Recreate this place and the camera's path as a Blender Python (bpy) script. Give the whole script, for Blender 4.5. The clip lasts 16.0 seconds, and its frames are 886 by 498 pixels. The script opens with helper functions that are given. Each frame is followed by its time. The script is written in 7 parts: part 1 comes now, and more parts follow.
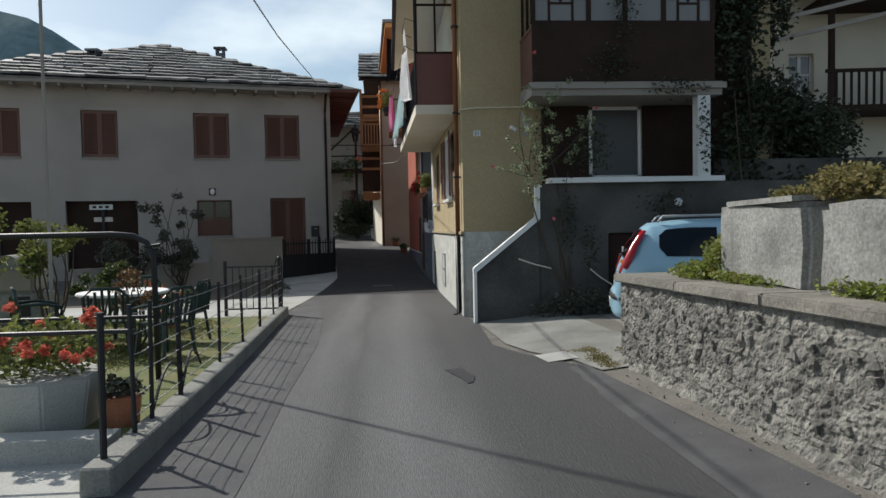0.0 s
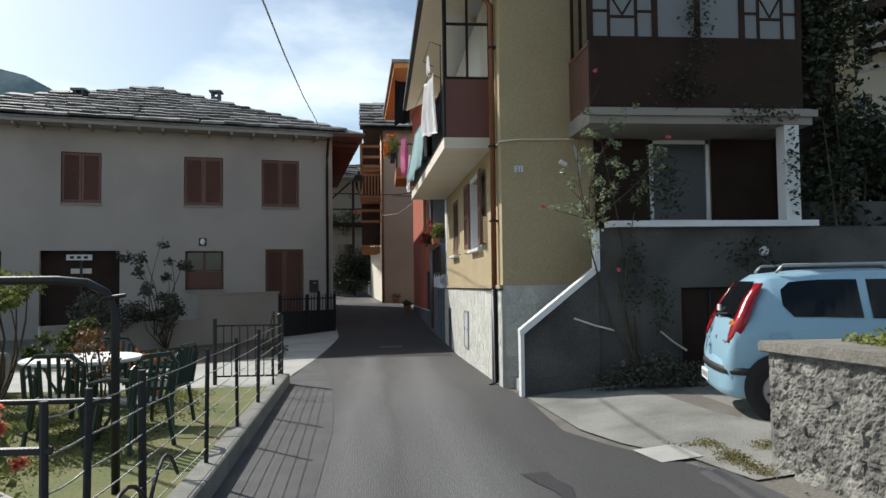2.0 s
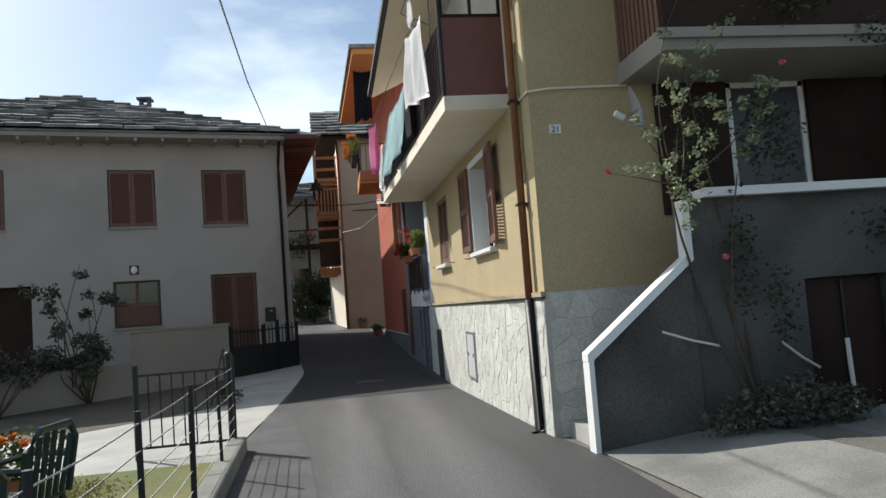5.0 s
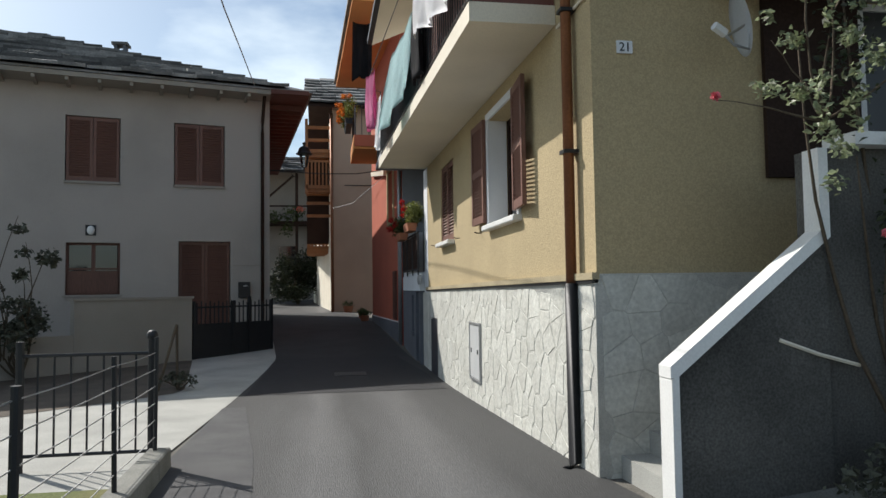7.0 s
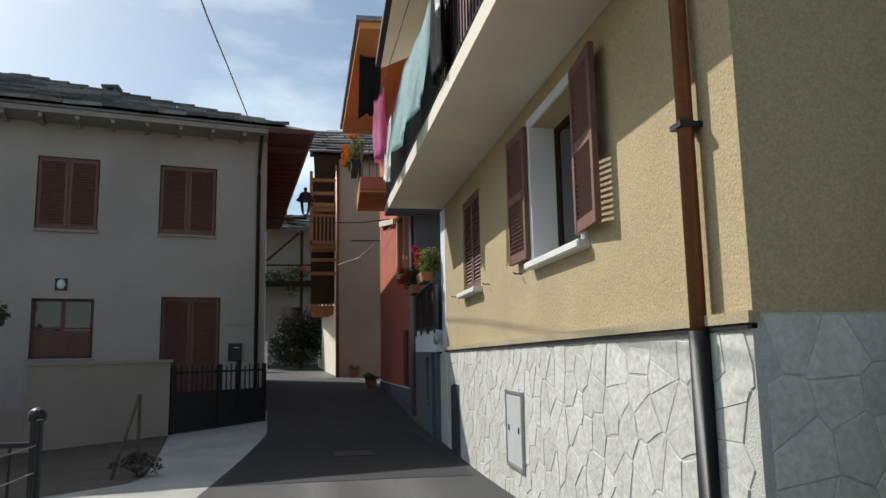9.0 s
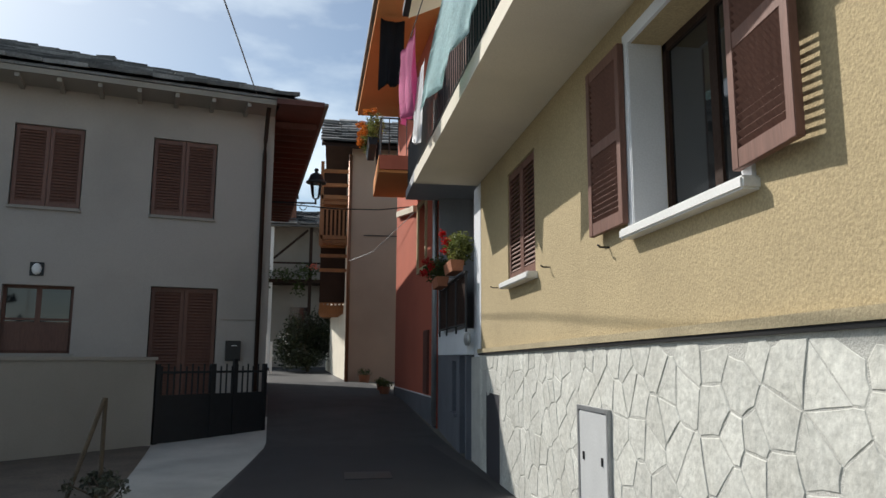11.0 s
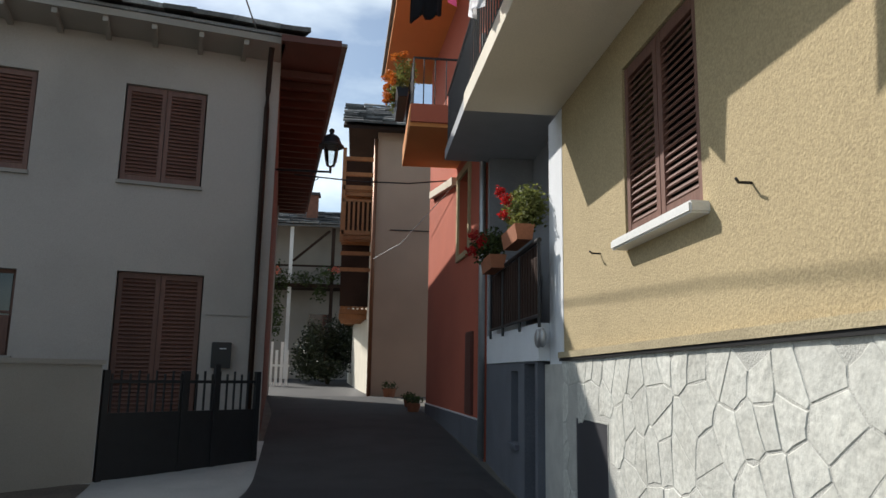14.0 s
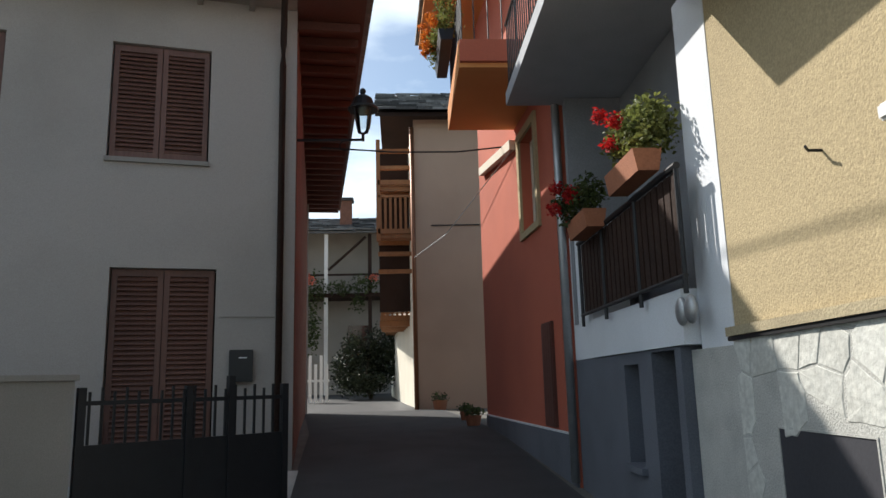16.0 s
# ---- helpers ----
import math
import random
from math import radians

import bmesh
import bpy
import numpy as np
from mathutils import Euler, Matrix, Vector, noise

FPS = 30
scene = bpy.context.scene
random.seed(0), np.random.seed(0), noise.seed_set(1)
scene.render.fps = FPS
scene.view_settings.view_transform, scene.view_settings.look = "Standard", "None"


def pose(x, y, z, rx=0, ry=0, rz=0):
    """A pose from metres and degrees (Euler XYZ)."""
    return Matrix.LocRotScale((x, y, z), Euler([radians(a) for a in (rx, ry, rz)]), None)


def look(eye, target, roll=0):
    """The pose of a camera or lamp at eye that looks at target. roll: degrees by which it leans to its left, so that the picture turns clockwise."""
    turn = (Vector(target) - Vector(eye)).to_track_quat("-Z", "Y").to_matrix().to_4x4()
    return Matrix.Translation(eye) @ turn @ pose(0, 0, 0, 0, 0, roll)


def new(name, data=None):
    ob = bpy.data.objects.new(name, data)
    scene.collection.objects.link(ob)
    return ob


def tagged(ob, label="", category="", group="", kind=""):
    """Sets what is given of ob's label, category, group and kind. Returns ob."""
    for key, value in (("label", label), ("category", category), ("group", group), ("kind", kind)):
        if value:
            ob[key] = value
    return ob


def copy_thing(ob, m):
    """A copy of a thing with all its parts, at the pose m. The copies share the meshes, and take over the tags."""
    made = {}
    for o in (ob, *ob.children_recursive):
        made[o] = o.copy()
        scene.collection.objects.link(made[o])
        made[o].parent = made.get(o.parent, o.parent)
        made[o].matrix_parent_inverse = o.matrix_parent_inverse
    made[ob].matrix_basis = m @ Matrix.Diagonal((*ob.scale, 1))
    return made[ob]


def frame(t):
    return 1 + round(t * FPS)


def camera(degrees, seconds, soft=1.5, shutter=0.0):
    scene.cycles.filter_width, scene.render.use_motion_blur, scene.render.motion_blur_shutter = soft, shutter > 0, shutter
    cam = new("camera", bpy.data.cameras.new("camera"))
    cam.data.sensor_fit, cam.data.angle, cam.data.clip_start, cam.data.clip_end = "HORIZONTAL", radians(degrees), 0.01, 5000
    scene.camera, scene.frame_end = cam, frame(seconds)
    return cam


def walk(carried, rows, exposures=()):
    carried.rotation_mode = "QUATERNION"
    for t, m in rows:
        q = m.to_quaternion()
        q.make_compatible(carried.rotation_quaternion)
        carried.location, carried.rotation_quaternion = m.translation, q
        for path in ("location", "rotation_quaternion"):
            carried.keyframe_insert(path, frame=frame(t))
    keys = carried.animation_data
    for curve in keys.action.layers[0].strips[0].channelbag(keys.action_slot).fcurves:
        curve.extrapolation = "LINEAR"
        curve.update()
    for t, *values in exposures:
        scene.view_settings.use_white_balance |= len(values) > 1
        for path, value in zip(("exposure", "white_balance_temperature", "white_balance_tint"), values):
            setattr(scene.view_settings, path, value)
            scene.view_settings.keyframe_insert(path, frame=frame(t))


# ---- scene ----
cam = camera(63.4, 16.0)
METRES, EYE, TILT, LEAN, TURN = 18.0, 1.4, 0.0, 0.0, -4.2
ROWS = [
    (0.0, 0.0, 0.0, 0.0, -0.04, -2.24, 1.11),
    (0.5, -0.0087, 0.0294, -0.0017, 2.39, 2.21, -1.93),
    (1.0, -0.0211, 0.0585, -0.0026, 2.22, 1.76, 1.57),
    (1.5, -0.0299, 0.0873, -0.0042, -1.88, 3.57, -0.79),
    (2.0, -0.0386, 0.1193, -0.005, -0.83, 2.35, 0.68),
    (2.5, -0.0474, 0.1483, -0.0055, -5.06, 0.95, 1.15),
    (3.0, -0.051, 0.1805, -0.0056, -4.91, 4.83, -1.09),
    (3.5, -0.0583, 0.212, -0.0081, -6.16, 5.89, -2.29),
    (4.0, -0.065, 0.2399, -0.009, -6.88, 3.98, -0.06),
    (4.5, -0.0688, 0.2702, -0.0095, -2.56, 5.09, -0.61),
    (5.0, -0.0732, 0.3023, -0.0103, -4.36, 3.88, 4.24),
    (7.5, -0.0707, 0.4623, -0.0178, -5.33, 3.07, 0.38),
    (8.0, -0.0697, 0.4947, -0.0186, -2.87, 4.57, 3.23),
    (10.5, -0.0807, 0.635, -0.0223, -7.88, 10.12, -3.36),
    (11.0, -0.086, 0.6646, -0.0231, -4.02, 8.62, -0.27),
    (11.5, -0.089, 0.6924, -0.0244, -2.71, 6.57, 0.28),
    (12.0, -0.0904, 0.724, -0.025, 1.19, 6.43, 1.63),
    (12.5, -0.0935, 0.7553, -0.0252, 0.82, 9.86, -0.34),
    (13.0, -0.0919, 0.7893, -0.0255, 0.66, 8.62, -0.2),
    (13.5, -0.0937, 0.8239, -0.0269, -0.15, 9.07, -1.46),
    (14.0, -0.0929, 0.8548, -0.0275, -2.03, 9.72, -1.0),
    (14.5, -0.0944, 0.8874, -0.0286, 3.33, 9.73, 0.3),
    (15.0, -0.0987, 0.9178, -0.0283, 2.51, 7.24, 2.6),
    (15.5, -0.1017, 0.952, -0.0315, 1.36, 8.74, -1.2),
    (16.0, -0.1109, 0.9856, -0.0327, 1.25, 10.64, 1.48),
]
EXPOSURE = 0.0
walk(cam, [(t, pose(0, 0, EYE, TILT, LEAN, TURN) @ pose(METRES * x, METRES * y, METRES * z, 90 + pitch, roll, yaw)) for t, x, y, z, yaw, pitch, roll in ROWS],
     [(0.0, EXPOSURE - 0.25), (0.5, EXPOSURE), (1.0, EXPOSURE), (2.5, EXPOSURE + 0.08), (5.0, EXPOSURE + 0.12), (8.0, EXPOSURE - 0.05), (10.5, EXPOSURE - 0.1), (12.0, EXPOSURE), (13.5, EXPOSURE + 0.02), (14.5, EXPOSURE + 0.15), (16.0, EXPOSURE + 0.33)])

# ---- world and sun ----
SUN = Vector((-0.80, 0.85, 1.0)).normalized()
world = bpy.data.worlds.new("sky")
scene.world = world
world.use_nodes = True
wn, wl = world.node_tree.nodes, world.node_tree.links
wn.clear()
sky = wn.new("ShaderNodeTexSky")
sky.sky_type, sky.sun_disc = "NISHITA", False
sky.sun_elevation = math.asin(SUN.z)
sky.sun_rotation = math.atan2(SUN.x, SUN.y)
sky.altitude, sky.air_density, sky.dust_density = 500, 1.0, 2.0
sky_map = wn.new("ShaderNodeTexCoord")
cloud_scale = wn.new("ShaderNodeMapping")
cloud_scale.inputs["Scale"].default_value = (1.0, 1.0, 2.6)
cloud = wn.new("ShaderNodeTexNoise")
cloud.inputs["Scale"].default_value, cloud.inputs["Detail"].default_value = 2.2, 7
cloud_ramp = wn.new("ShaderNodeValToRGB")
cloud_ramp.color_ramp.elements[0].position, cloud_ramp.color_ramp.elements[1].position = 0.50, 0.76
cloud_mix = wn.new("ShaderNodeMixRGB")
cloud_mix.inputs[2].default_value = (12.0, 12.2, 12.6, 1)
sky_out, sky_bg = wn.new("ShaderNodeOutputWorld"), wn.new("ShaderNodeBackground")
sky_bg.inputs["Strength"].default_value = 0.118
wl.new(sky_map.outputs["Generated"], cloud_scale.inputs["Vector"])
wl.new(cloud_scale.outputs["Vector"], cloud.inputs["Vector"])
wl.new(cloud.outputs["Fac"], cloud_ramp.inputs["Fac"])
wl.new(cloud_ramp.outputs["Color"], cloud_mix.inputs["Fac"])
wl.new(sky.outputs["Color"], cloud_mix.inputs[1])
haze = wn.new("ShaderNodeMixRGB")
haze.blend_type = "MULTIPLY"
haze.inputs["Fac"].default_value, haze.inputs[2].default_value = 1.0, (0.95, 1.02, 1.0, 1)
wl.new(cloud_mix.outputs["Color"], haze.inputs[1])
wl.new(haze.outputs["Color"], sky_bg.inputs["Color"])
wl.new(sky_bg.outputs["Background"], sky_out.inputs["Surface"])
sun = new("sun", bpy.data.lights.new("sun", "SUN"))
sun.data.energy, sun.data.angle, sun.data.color = 5.0, radians(0.53), (1.0, 0.955, 0.89)
sun.matrix_basis = look((0, 0, 40), Vector((0, 0, 40)) - SUN)


# ---- materials ----
def material(name, colour, rough=0.8, metal=0.0, vary=0.25, scale=3.0, grain=60.0, bump=0.3, spread=0.0, tint=None, stretch=(1, 1, 1), bump_scale=None, spec=0.5):
    """A surface with broad stains, fine grain and relief. spread: how far pieces differ from one another. tint: the stain's colour."""
    m = bpy.data.materials.new(name)
    m.use_nodes = True
    n, l = m.node_tree.nodes, m.node_tree.links
    b = n["Principled BSDF"]
    b.inputs["Roughness"].default_value, b.inputs["Metallic"].default_value = rough, metal
    b.inputs["Specular IOR Level"].default_value = spec
    mp = n.new("ShaderNodeMapping")
    mp.inputs["Scale"].default_value = stretch
    geo = n.new("ShaderNodeNewGeometry")
    l.new(geo.outputs["Position"], mp.inputs["Vector"])
    big, fine = n.new("ShaderNodeTexNoise"), n.new("ShaderNodeTexNoise")
    big.inputs["Scale"].default_value, big.inputs["Detail"].default_value = scale, 5
    fine.inputs["Scale"].default_value, fine.inputs["Detail"].default_value = grain, 3
    l.new(mp.outputs["Vector"], big.inputs["Vector"])
    l.new(mp.outputs["Vector"], fine.inputs["Vector"])
    t = tint or tuple(c * 0.55 for c in colour)
    mix = n.new("ShaderNodeMixRGB")
    mix.inputs[1].default_value, mix.inputs[2].default_value = (*colour, 1), (*t, 1)
    ramp = n.new("ShaderNodeMapRange")
    ramp.inputs["From Min"].default_value, ramp.inputs["From Max"].default_value = 0.38, 0.72
    ramp.inputs["To Max"].default_value = min(1.0, vary * 2)
    l.new(big.outputs["Fac"], ramp.inputs["Value"])
    l.new(ramp.outputs["Result"], mix.inputs["Fac"])
    gr = n.new("ShaderNodeMapRange")
    gr.inputs["From Min"].default_value, gr.inputs["From Max"].default_value = 0.3, 0.7
    gr.inputs["To Min"].default_value, gr.inputs["To Max"].default_value = 1 - vary * 0.7, 1 + vary * 0.5
    l.new(fine.outputs["Fac"], gr.inputs["Value"])
    hsv = n.new("ShaderNodeHueSaturation")
    l.new(mix.outputs["Color"], hsv.inputs["Color"])
    value = gr.outputs["Result"]
    if spread:
        info = n.new("ShaderNodeObjectInfo")
        add = n.new("ShaderNodeMath")
        add.operation = "ADD"
        l.new(info.outputs["Random"], add.inputs[0])
        l.new(geo.outputs["Random Per Island"], add.inputs[1])
        fr = n.new("ShaderNodeMath")
        fr.operation = "FRACT"
        l.new(add.outputs[0], fr.inputs[0])
        rr = n.new("ShaderNodeMapRange")
        rr.inputs["To Min"].default_value, rr.inputs["To Max"].default_value = 1 - spread, 1 + spread
        l.new(fr.outputs[0], rr.inputs["Value"])
        mul = n.new("ShaderNodeMath")
        mul.operation = "MULTIPLY"
        l.new(value, mul.inputs[0])
        l.new(rr.outputs["Result"], mul.inputs[1])
        value = mul.outputs[0]
    l.new(value, hsv.inputs["Value"])
    l.new(hsv.outputs["Color"], b.inputs["Base Color"])
    if bump:
        relief = fine
        if bump_scale:
            relief = n.new("ShaderNodeTexNoise")
            relief.inputs["Scale"].default_value, relief.inputs["Detail"].default_value = bump_scale, 6
            l.new(mp.outputs["Vector"], relief.inputs["Vector"])
        bp = n.new("ShaderNodeBump")
        bp.inputs["Strength"].default_value, bp.inputs["Distance"].default_value = bump, 0.02
        l.new(relief.outputs["Fac"], bp.inputs["Height"])
        l.new(bp.outputs["Normal"], b.inputs["Normal"])
    return m


def glass_material(name, colour, rough=0.05):
    """Dark window glass; the shade of the room behind is in its colour."""
    m = bpy.data.materials.new(name)
    m.use_nodes = True
    b = m.node_tree.nodes["Principled BSDF"]
    b.inputs["Base Color"].default_value = (*colour, 1)
    b.inputs["Roughness"].default_value = rough
    b.inputs["Specular IOR Level"].default_value = 0.8
    return m


def clear_glass(name):
    m = bpy.data.materials.new(name)
    m.use_nodes = True
    n, l = m.node_tree.nodes, m.node_tree.links
    n.clear()
    o, mx, tr, gl, fr = (n.new("ShaderNode" + k) for k in ("OutputMaterial", "MixShader", "BsdfTransparent", "BsdfGlossy", "Fresnel"))
    gl.inputs["Roughness"].default_value = 0.03
    tr.inputs["Color"].default_value = (0.9, 0.93, 0.93, 1)
    l.new(fr.outputs[0], mx.inputs[0])
    l.new(tr.outputs[0], mx.inputs[1])
    l.new(gl.outputs[0], mx.inputs[2])
    l.new(mx.outputs[0], o.inputs[0])
    return m


M_ASPHALT = material("asphalt", (0.125, 0.125, 0.126), 0.8, vary=0.4, scale=1.0, grain=140, bump=0.3, stretch=(1, 0.1, 1), tint=(0.075, 0.075, 0.078), bump_scale=120)


def wheel_tracks(m, stops):
    """Paler polished tracks and darker tar lines along the lane: (x, brightness) pairs, wandering a little."""
    n, l = m.node_tree.nodes, m.node_tree.links
    b = n["Principled BSDF"]
    src = b.inputs["Base Color"].links[0].from_socket
    geo, sep, wob, add, ramp, mul = (n.new("ShaderNode" + k) for k in ("NewGeometry", "SeparateXYZ", "TexNoise", "Math", "ValToRGB", "MixRGB"))
    mp = n.new("ShaderNodeMapping")
    mp.inputs["Scale"].default_value = (1.6, 0.22, 1)
    wob.inputs["Scale"].default_value, wob.inputs["Detail"].default_value = 1.4, 3
    add.operation = "MULTIPLY_ADD"
    add.inputs[1].default_value = 0.5
    rng = n.new("ShaderNodeMapRange")
    rng.inputs["From Min"].default_value, rng.inputs["From Max"].default_value = -2.0 + 0.25, 2.4 + 0.25
    l.new(geo.outputs["Position"], sep.inputs[0])
    l.new(geo.outputs["Position"], mp.inputs["Vector"])
    l.new(mp.outputs["Vector"], wob.inputs["Vector"])
    l.new(wob.outputs["Fac"], add.inputs[0])
    l.new(sep.outputs["X"], add.inputs[2])
    l.new(add.outputs[0], rng.inputs["Value"])
    l.new(rng.outputs["Result"], ramp.inputs["Fac"])
    el = ramp.color_ramp.elements
    el[0].color = (stops[0][1],) * 3 + (1,)
    el[1].color = (stops[-1][1],) * 3 + (1,)
    for x, v in stops[1:-1]:
        el.new((x + 2.0) / 4.4).color = (v, v, v, 1)
    mul.blend_type = "MULTIPLY"
    mul.inputs["Fac"].default_value = 1.0
    l.new(src, mul.inputs[1])
    l.new(ramp.outputs["Color"], mul.inputs[2])
    l.new(mul.outputs["Color"], b.inputs["Base Color"])


wheel_tracks(M_ASPHALT, [(-2.0, 0.36), (-1.2, 0.52), (-0.85, 0.92), (-0.62, 0.8), (-0.42, 0.5), (-0.22, 0.72), (0.1, 0.95), (0.42, 0.75), (0.75, 0.44), (1.5, 0.36), (2.4, 0.42)])
# Fresh asphalt black, which also colours the painted shadow on the lane.
M_PATCH = material("fresh_asphalt_and_shadow", (0.024, 0.024, 0.028), 0.8, vary=0.25, scale=2, grain=150, bump=0.3)
M_ASPHALT_DARK = material("older_asphalt", (0.062, 0.062, 0.066), 0.85, vary=0.4, scale=2.2, grain=130, bump=0.4, tint=(0.1, 0.1, 0.1), bump_scale=110)
M_CURB = material("curb_concrete", (0.25, 0.25, 0.225), 0.9, vary=0.35, scale=2.5, grain=70, bump=0.35)
M_CONCRETE = material("pale_concrete", (0.42, 0.42, 0.39), 0.85, vary=0.28, scale=1.5, grain=90, bump=0.2)
M_APRON = material("old_concrete", (0.26, 0.26, 0.235), 0.9, vary=0.5, scale=1.3, grain=80, bump=0.35)
M_EARTH = material("dry_earth", (0.165, 0.155, 0.135), 0.95, vary=0.4, scale=2, grain=50, bump=0.5)
M_BED = material("dark_soil", (0.115, 0.095, 0.075), 0.95, vary=0.4, scale=2.5, grain=40, bump=0.6, bump_scale=18)
M_GRASS = material("lawn", (0.10, 0.13, 0.035), 0.95, vary=0.4, scale=1.5, grain=45, bump=0.6, tint=(0.2, 0.17, 0.07))
M_GREY = material("grey_plaster", (0.43, 0.385, 0.345), 0.9, vary=0.22, scale=0.5, grain=120, bump=0.15)
M_GARDEN_WALL = material("beige_plaster", (0.33, 0.30, 0.262), 0.9, vary=0.16, scale=0.8, grain=120, bump=0.15)
M_YELLOW = material("ochre_render", (0.465, 0.37, 0.215), 0.95, vary=0.26, scale=0.9, grain=70, bump=0.38, bump_scale=62, tint=(0.36, 0.285, 0.165))
M_BAND = material("ochre_band", (0.42, 0.35, 0.22), 0.9, vary=0.25, scale=2, grain=70, bump=0.3)
M_WHITE = material("white_render", (0.74, 0.76, 0.79), 0.85, vary=0.1, scale=1.5, grain=90, bump=0.12)
M_CREAM = material("cream_plaster", (0.74, 0.68, 0.56), 0.85, vary=0.1, scale=1.2, grain=90, bump=0.1)
M_STONE = material("pale_flagstone", (0.60, 0.60, 0.55), 0.8, vary=0.24, scale=3.2, grain=30, bump=0.55, bump_scale=14, spread=0.09, tint=(0.42, 0.41, 0.36))
M_MORTAR = material("pale_mortar", (0.52, 0.515, 0.475), 0.95, vary=0.2, scale=5, grain=80, bump=0.4)
M_ORANGE = material("terracotta_plaster", (0.50, 0.13, 0.075), 0.9, vary=0.12, scale=1, grain=90, bump=0.15)
M_ORANGE_PALE = material("orange_plaster", (0.72, 0.30, 0.10), 0.9, vary=0.12, scale=1, grain=90, bump=0.15)
M_BEIGE = material("peach_plaster", (0.58, 0.395, 0.28), 0.9, vary=0.12, scale=0.8, grain=90, bump=0.15)
M_DARK_BASE = material("slate_blue_render", (0.14, 0.15, 0.175), 0.9, vary=0.25, scale=1.5, grain=80, bump=0.3)
# Stained grey render; its base is also darkened to carry the walls' shade.
M_TERRACE = material("stained_shaded_render", (0.125, 0.12, 0.11), 0.9, vary=0.5, scale=0.9, grain=60, bump=0.4, bump_scale=9, spec=0.2, tint=(0.035, 0.035, 0.033))
M_SHUTTER = material("brown_shutter_wood", (0.185, 0.09, 0.066), 0.6, vary=0.25, scale=2, grain=40, bump=0.15, stretch=(1, 1, 0.15))
M_DOOR = material("brown_door_wood", (0.15, 0.068, 0.046), 0.6, vary=0.25, scale=2, grain=40, bump=0.15, stretch=(1, 1, 0.15))
M_PANEL = material("red_brown_board", (0.17, 0.065, 0.05), 0.55, vary=0.15, scale=2, grain=60, bump=0.1)
M_WOOD = material("honey_wood", (0.36, 0.16, 0.065), 0.65, vary=0.25, scale=2.5, grain=30, bump=0.2, stretch=(1, 1, 0.2))
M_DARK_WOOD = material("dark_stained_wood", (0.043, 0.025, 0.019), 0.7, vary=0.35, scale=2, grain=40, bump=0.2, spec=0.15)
M_RAFTER = material("red_brown_rafter", (0.12, 0.042, 0.03), 0.7, vary=0.2, scale=2, grain=40, bump=0.2)
M_SLATE = material("stone_roof_slab", (0.175, 0.172, 0.165), 0.65, vary=0.45, scale=3, grain=30, bump=0.5, bump_scale=12, spread=0.75)
M_COPPER = material("brown_copper_pipe", (0.28, 0.12, 0.06), 0.45, metal=0.5, vary=0.2, scale=3, grain=60, bump=0.05)
M_IRON = material("dark_iron", (0.022, 0.023, 0.026), 0.5, metal=0.3, vary=0.2, scale=8, grain=90, bump=0.1)
M_STEEL = material("galvanised_steel", (0.45, 0.46, 0.47), 0.45, metal=0.7, vary=0.15, scale=8, grain=90, bump=0.05)
M_RUBBLE = material("rubble_stone", (0.25, 0.242, 0.215), 0.95, vary=0.5, scale=4.5, grain=34, bump=1.0, bump_scale=30, spread=0.25, tint=(0.075, 0.072, 0.065))
M_BLOCK = material("weathered_concrete_block", (0.31, 0.31, 0.29), 0.9, vary=0.45, scale=2.5, grain=45, bump=0.6, bump_scale=16)
M_COPING = material("weathered_coping", (0.235, 0.22, 0.19), 0.9, vary=0.45, scale=3, grain=50, bump=0.6, bump_scale=18)
M_WEED = material("weed_leaf", (0.19, 0.24, 0.05), 0.6, vary=0.35, scale=4, grain=20, bump=0, spread=0.45, tint=(0.26, 0.23, 0.06))
M_LEAF = material("leaf", (0.055, 0.085, 0.022), 0.6, vary=0.35, scale=3, grain=20, bump=0, spread=0.5, tint=(0.09, 0.10, 0.03))
M_LEAF_PALE = material("pale_leaf", (0.15, 0.18, 0.05), 0.6, vary=0.35, scale=3, grain=20, bump=0, spread=0.4, tint=(0.2, 0.2, 0.05))
M_RUST = material("rusty_bloom", (0.34, 0.15, 0.06), 0.7, vary=0.4, scale=9, grain=20, bump=0, spread=0.5, tint=(0.12, 0.14, 0.04))
# Leaf green darkened so that near-black shade sits in the colour.
M_SHADE_LEAF = material("shade_dark_leaf", (0.030, 0.042, 0.016), 0.6, vary=0.35, scale=3, grain=20, bump=0, spread=0.5)
M_STRAW = material("dry_grass", (0.24, 0.20, 0.08), 0.8, vary=0.35, scale=3, grain=20, bump=0, spread=0.4, tint=(0.12, 0.13, 0.04))
M_LEAF_GREY = material("grey_leaf", (0.07, 0.075, 0.05), 0.7, vary=0.3, scale=3, grain=20, bump=0, spread=0.4)
M_BARK = material("bark", (0.10, 0.075, 0.05), 0.9, vary=0.3, scale=6, grain=40, bump=0.6)
M_RED = material("red_petal", (0.55, 0.02, 0.02), 0.6, vary=0.2, scale=9, grain=30, bump=0, spread=0.35)
M_PINK = material("coral_petal", (0.74, 0.20, 0.13), 0.6, vary=0.2, scale=9, grain=30, bump=0, spread=0.35)
M_ORANGE_PETAL = material("orange_petal", (0.65, 0.20, 0.03), 0.6, vary=0.2, scale=9, grain=30, bump=0, spread=0.35)
M_TERRACOTTA = material("terracotta_pot", (0.42, 0.16, 0.08), 0.8, vary=0.2, scale=5, grain=60, bump=0.2)
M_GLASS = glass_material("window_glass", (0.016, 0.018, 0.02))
M_DUSTY = glass_material("dusty_glass", (0.02, 0.02, 0.022), 0.45)
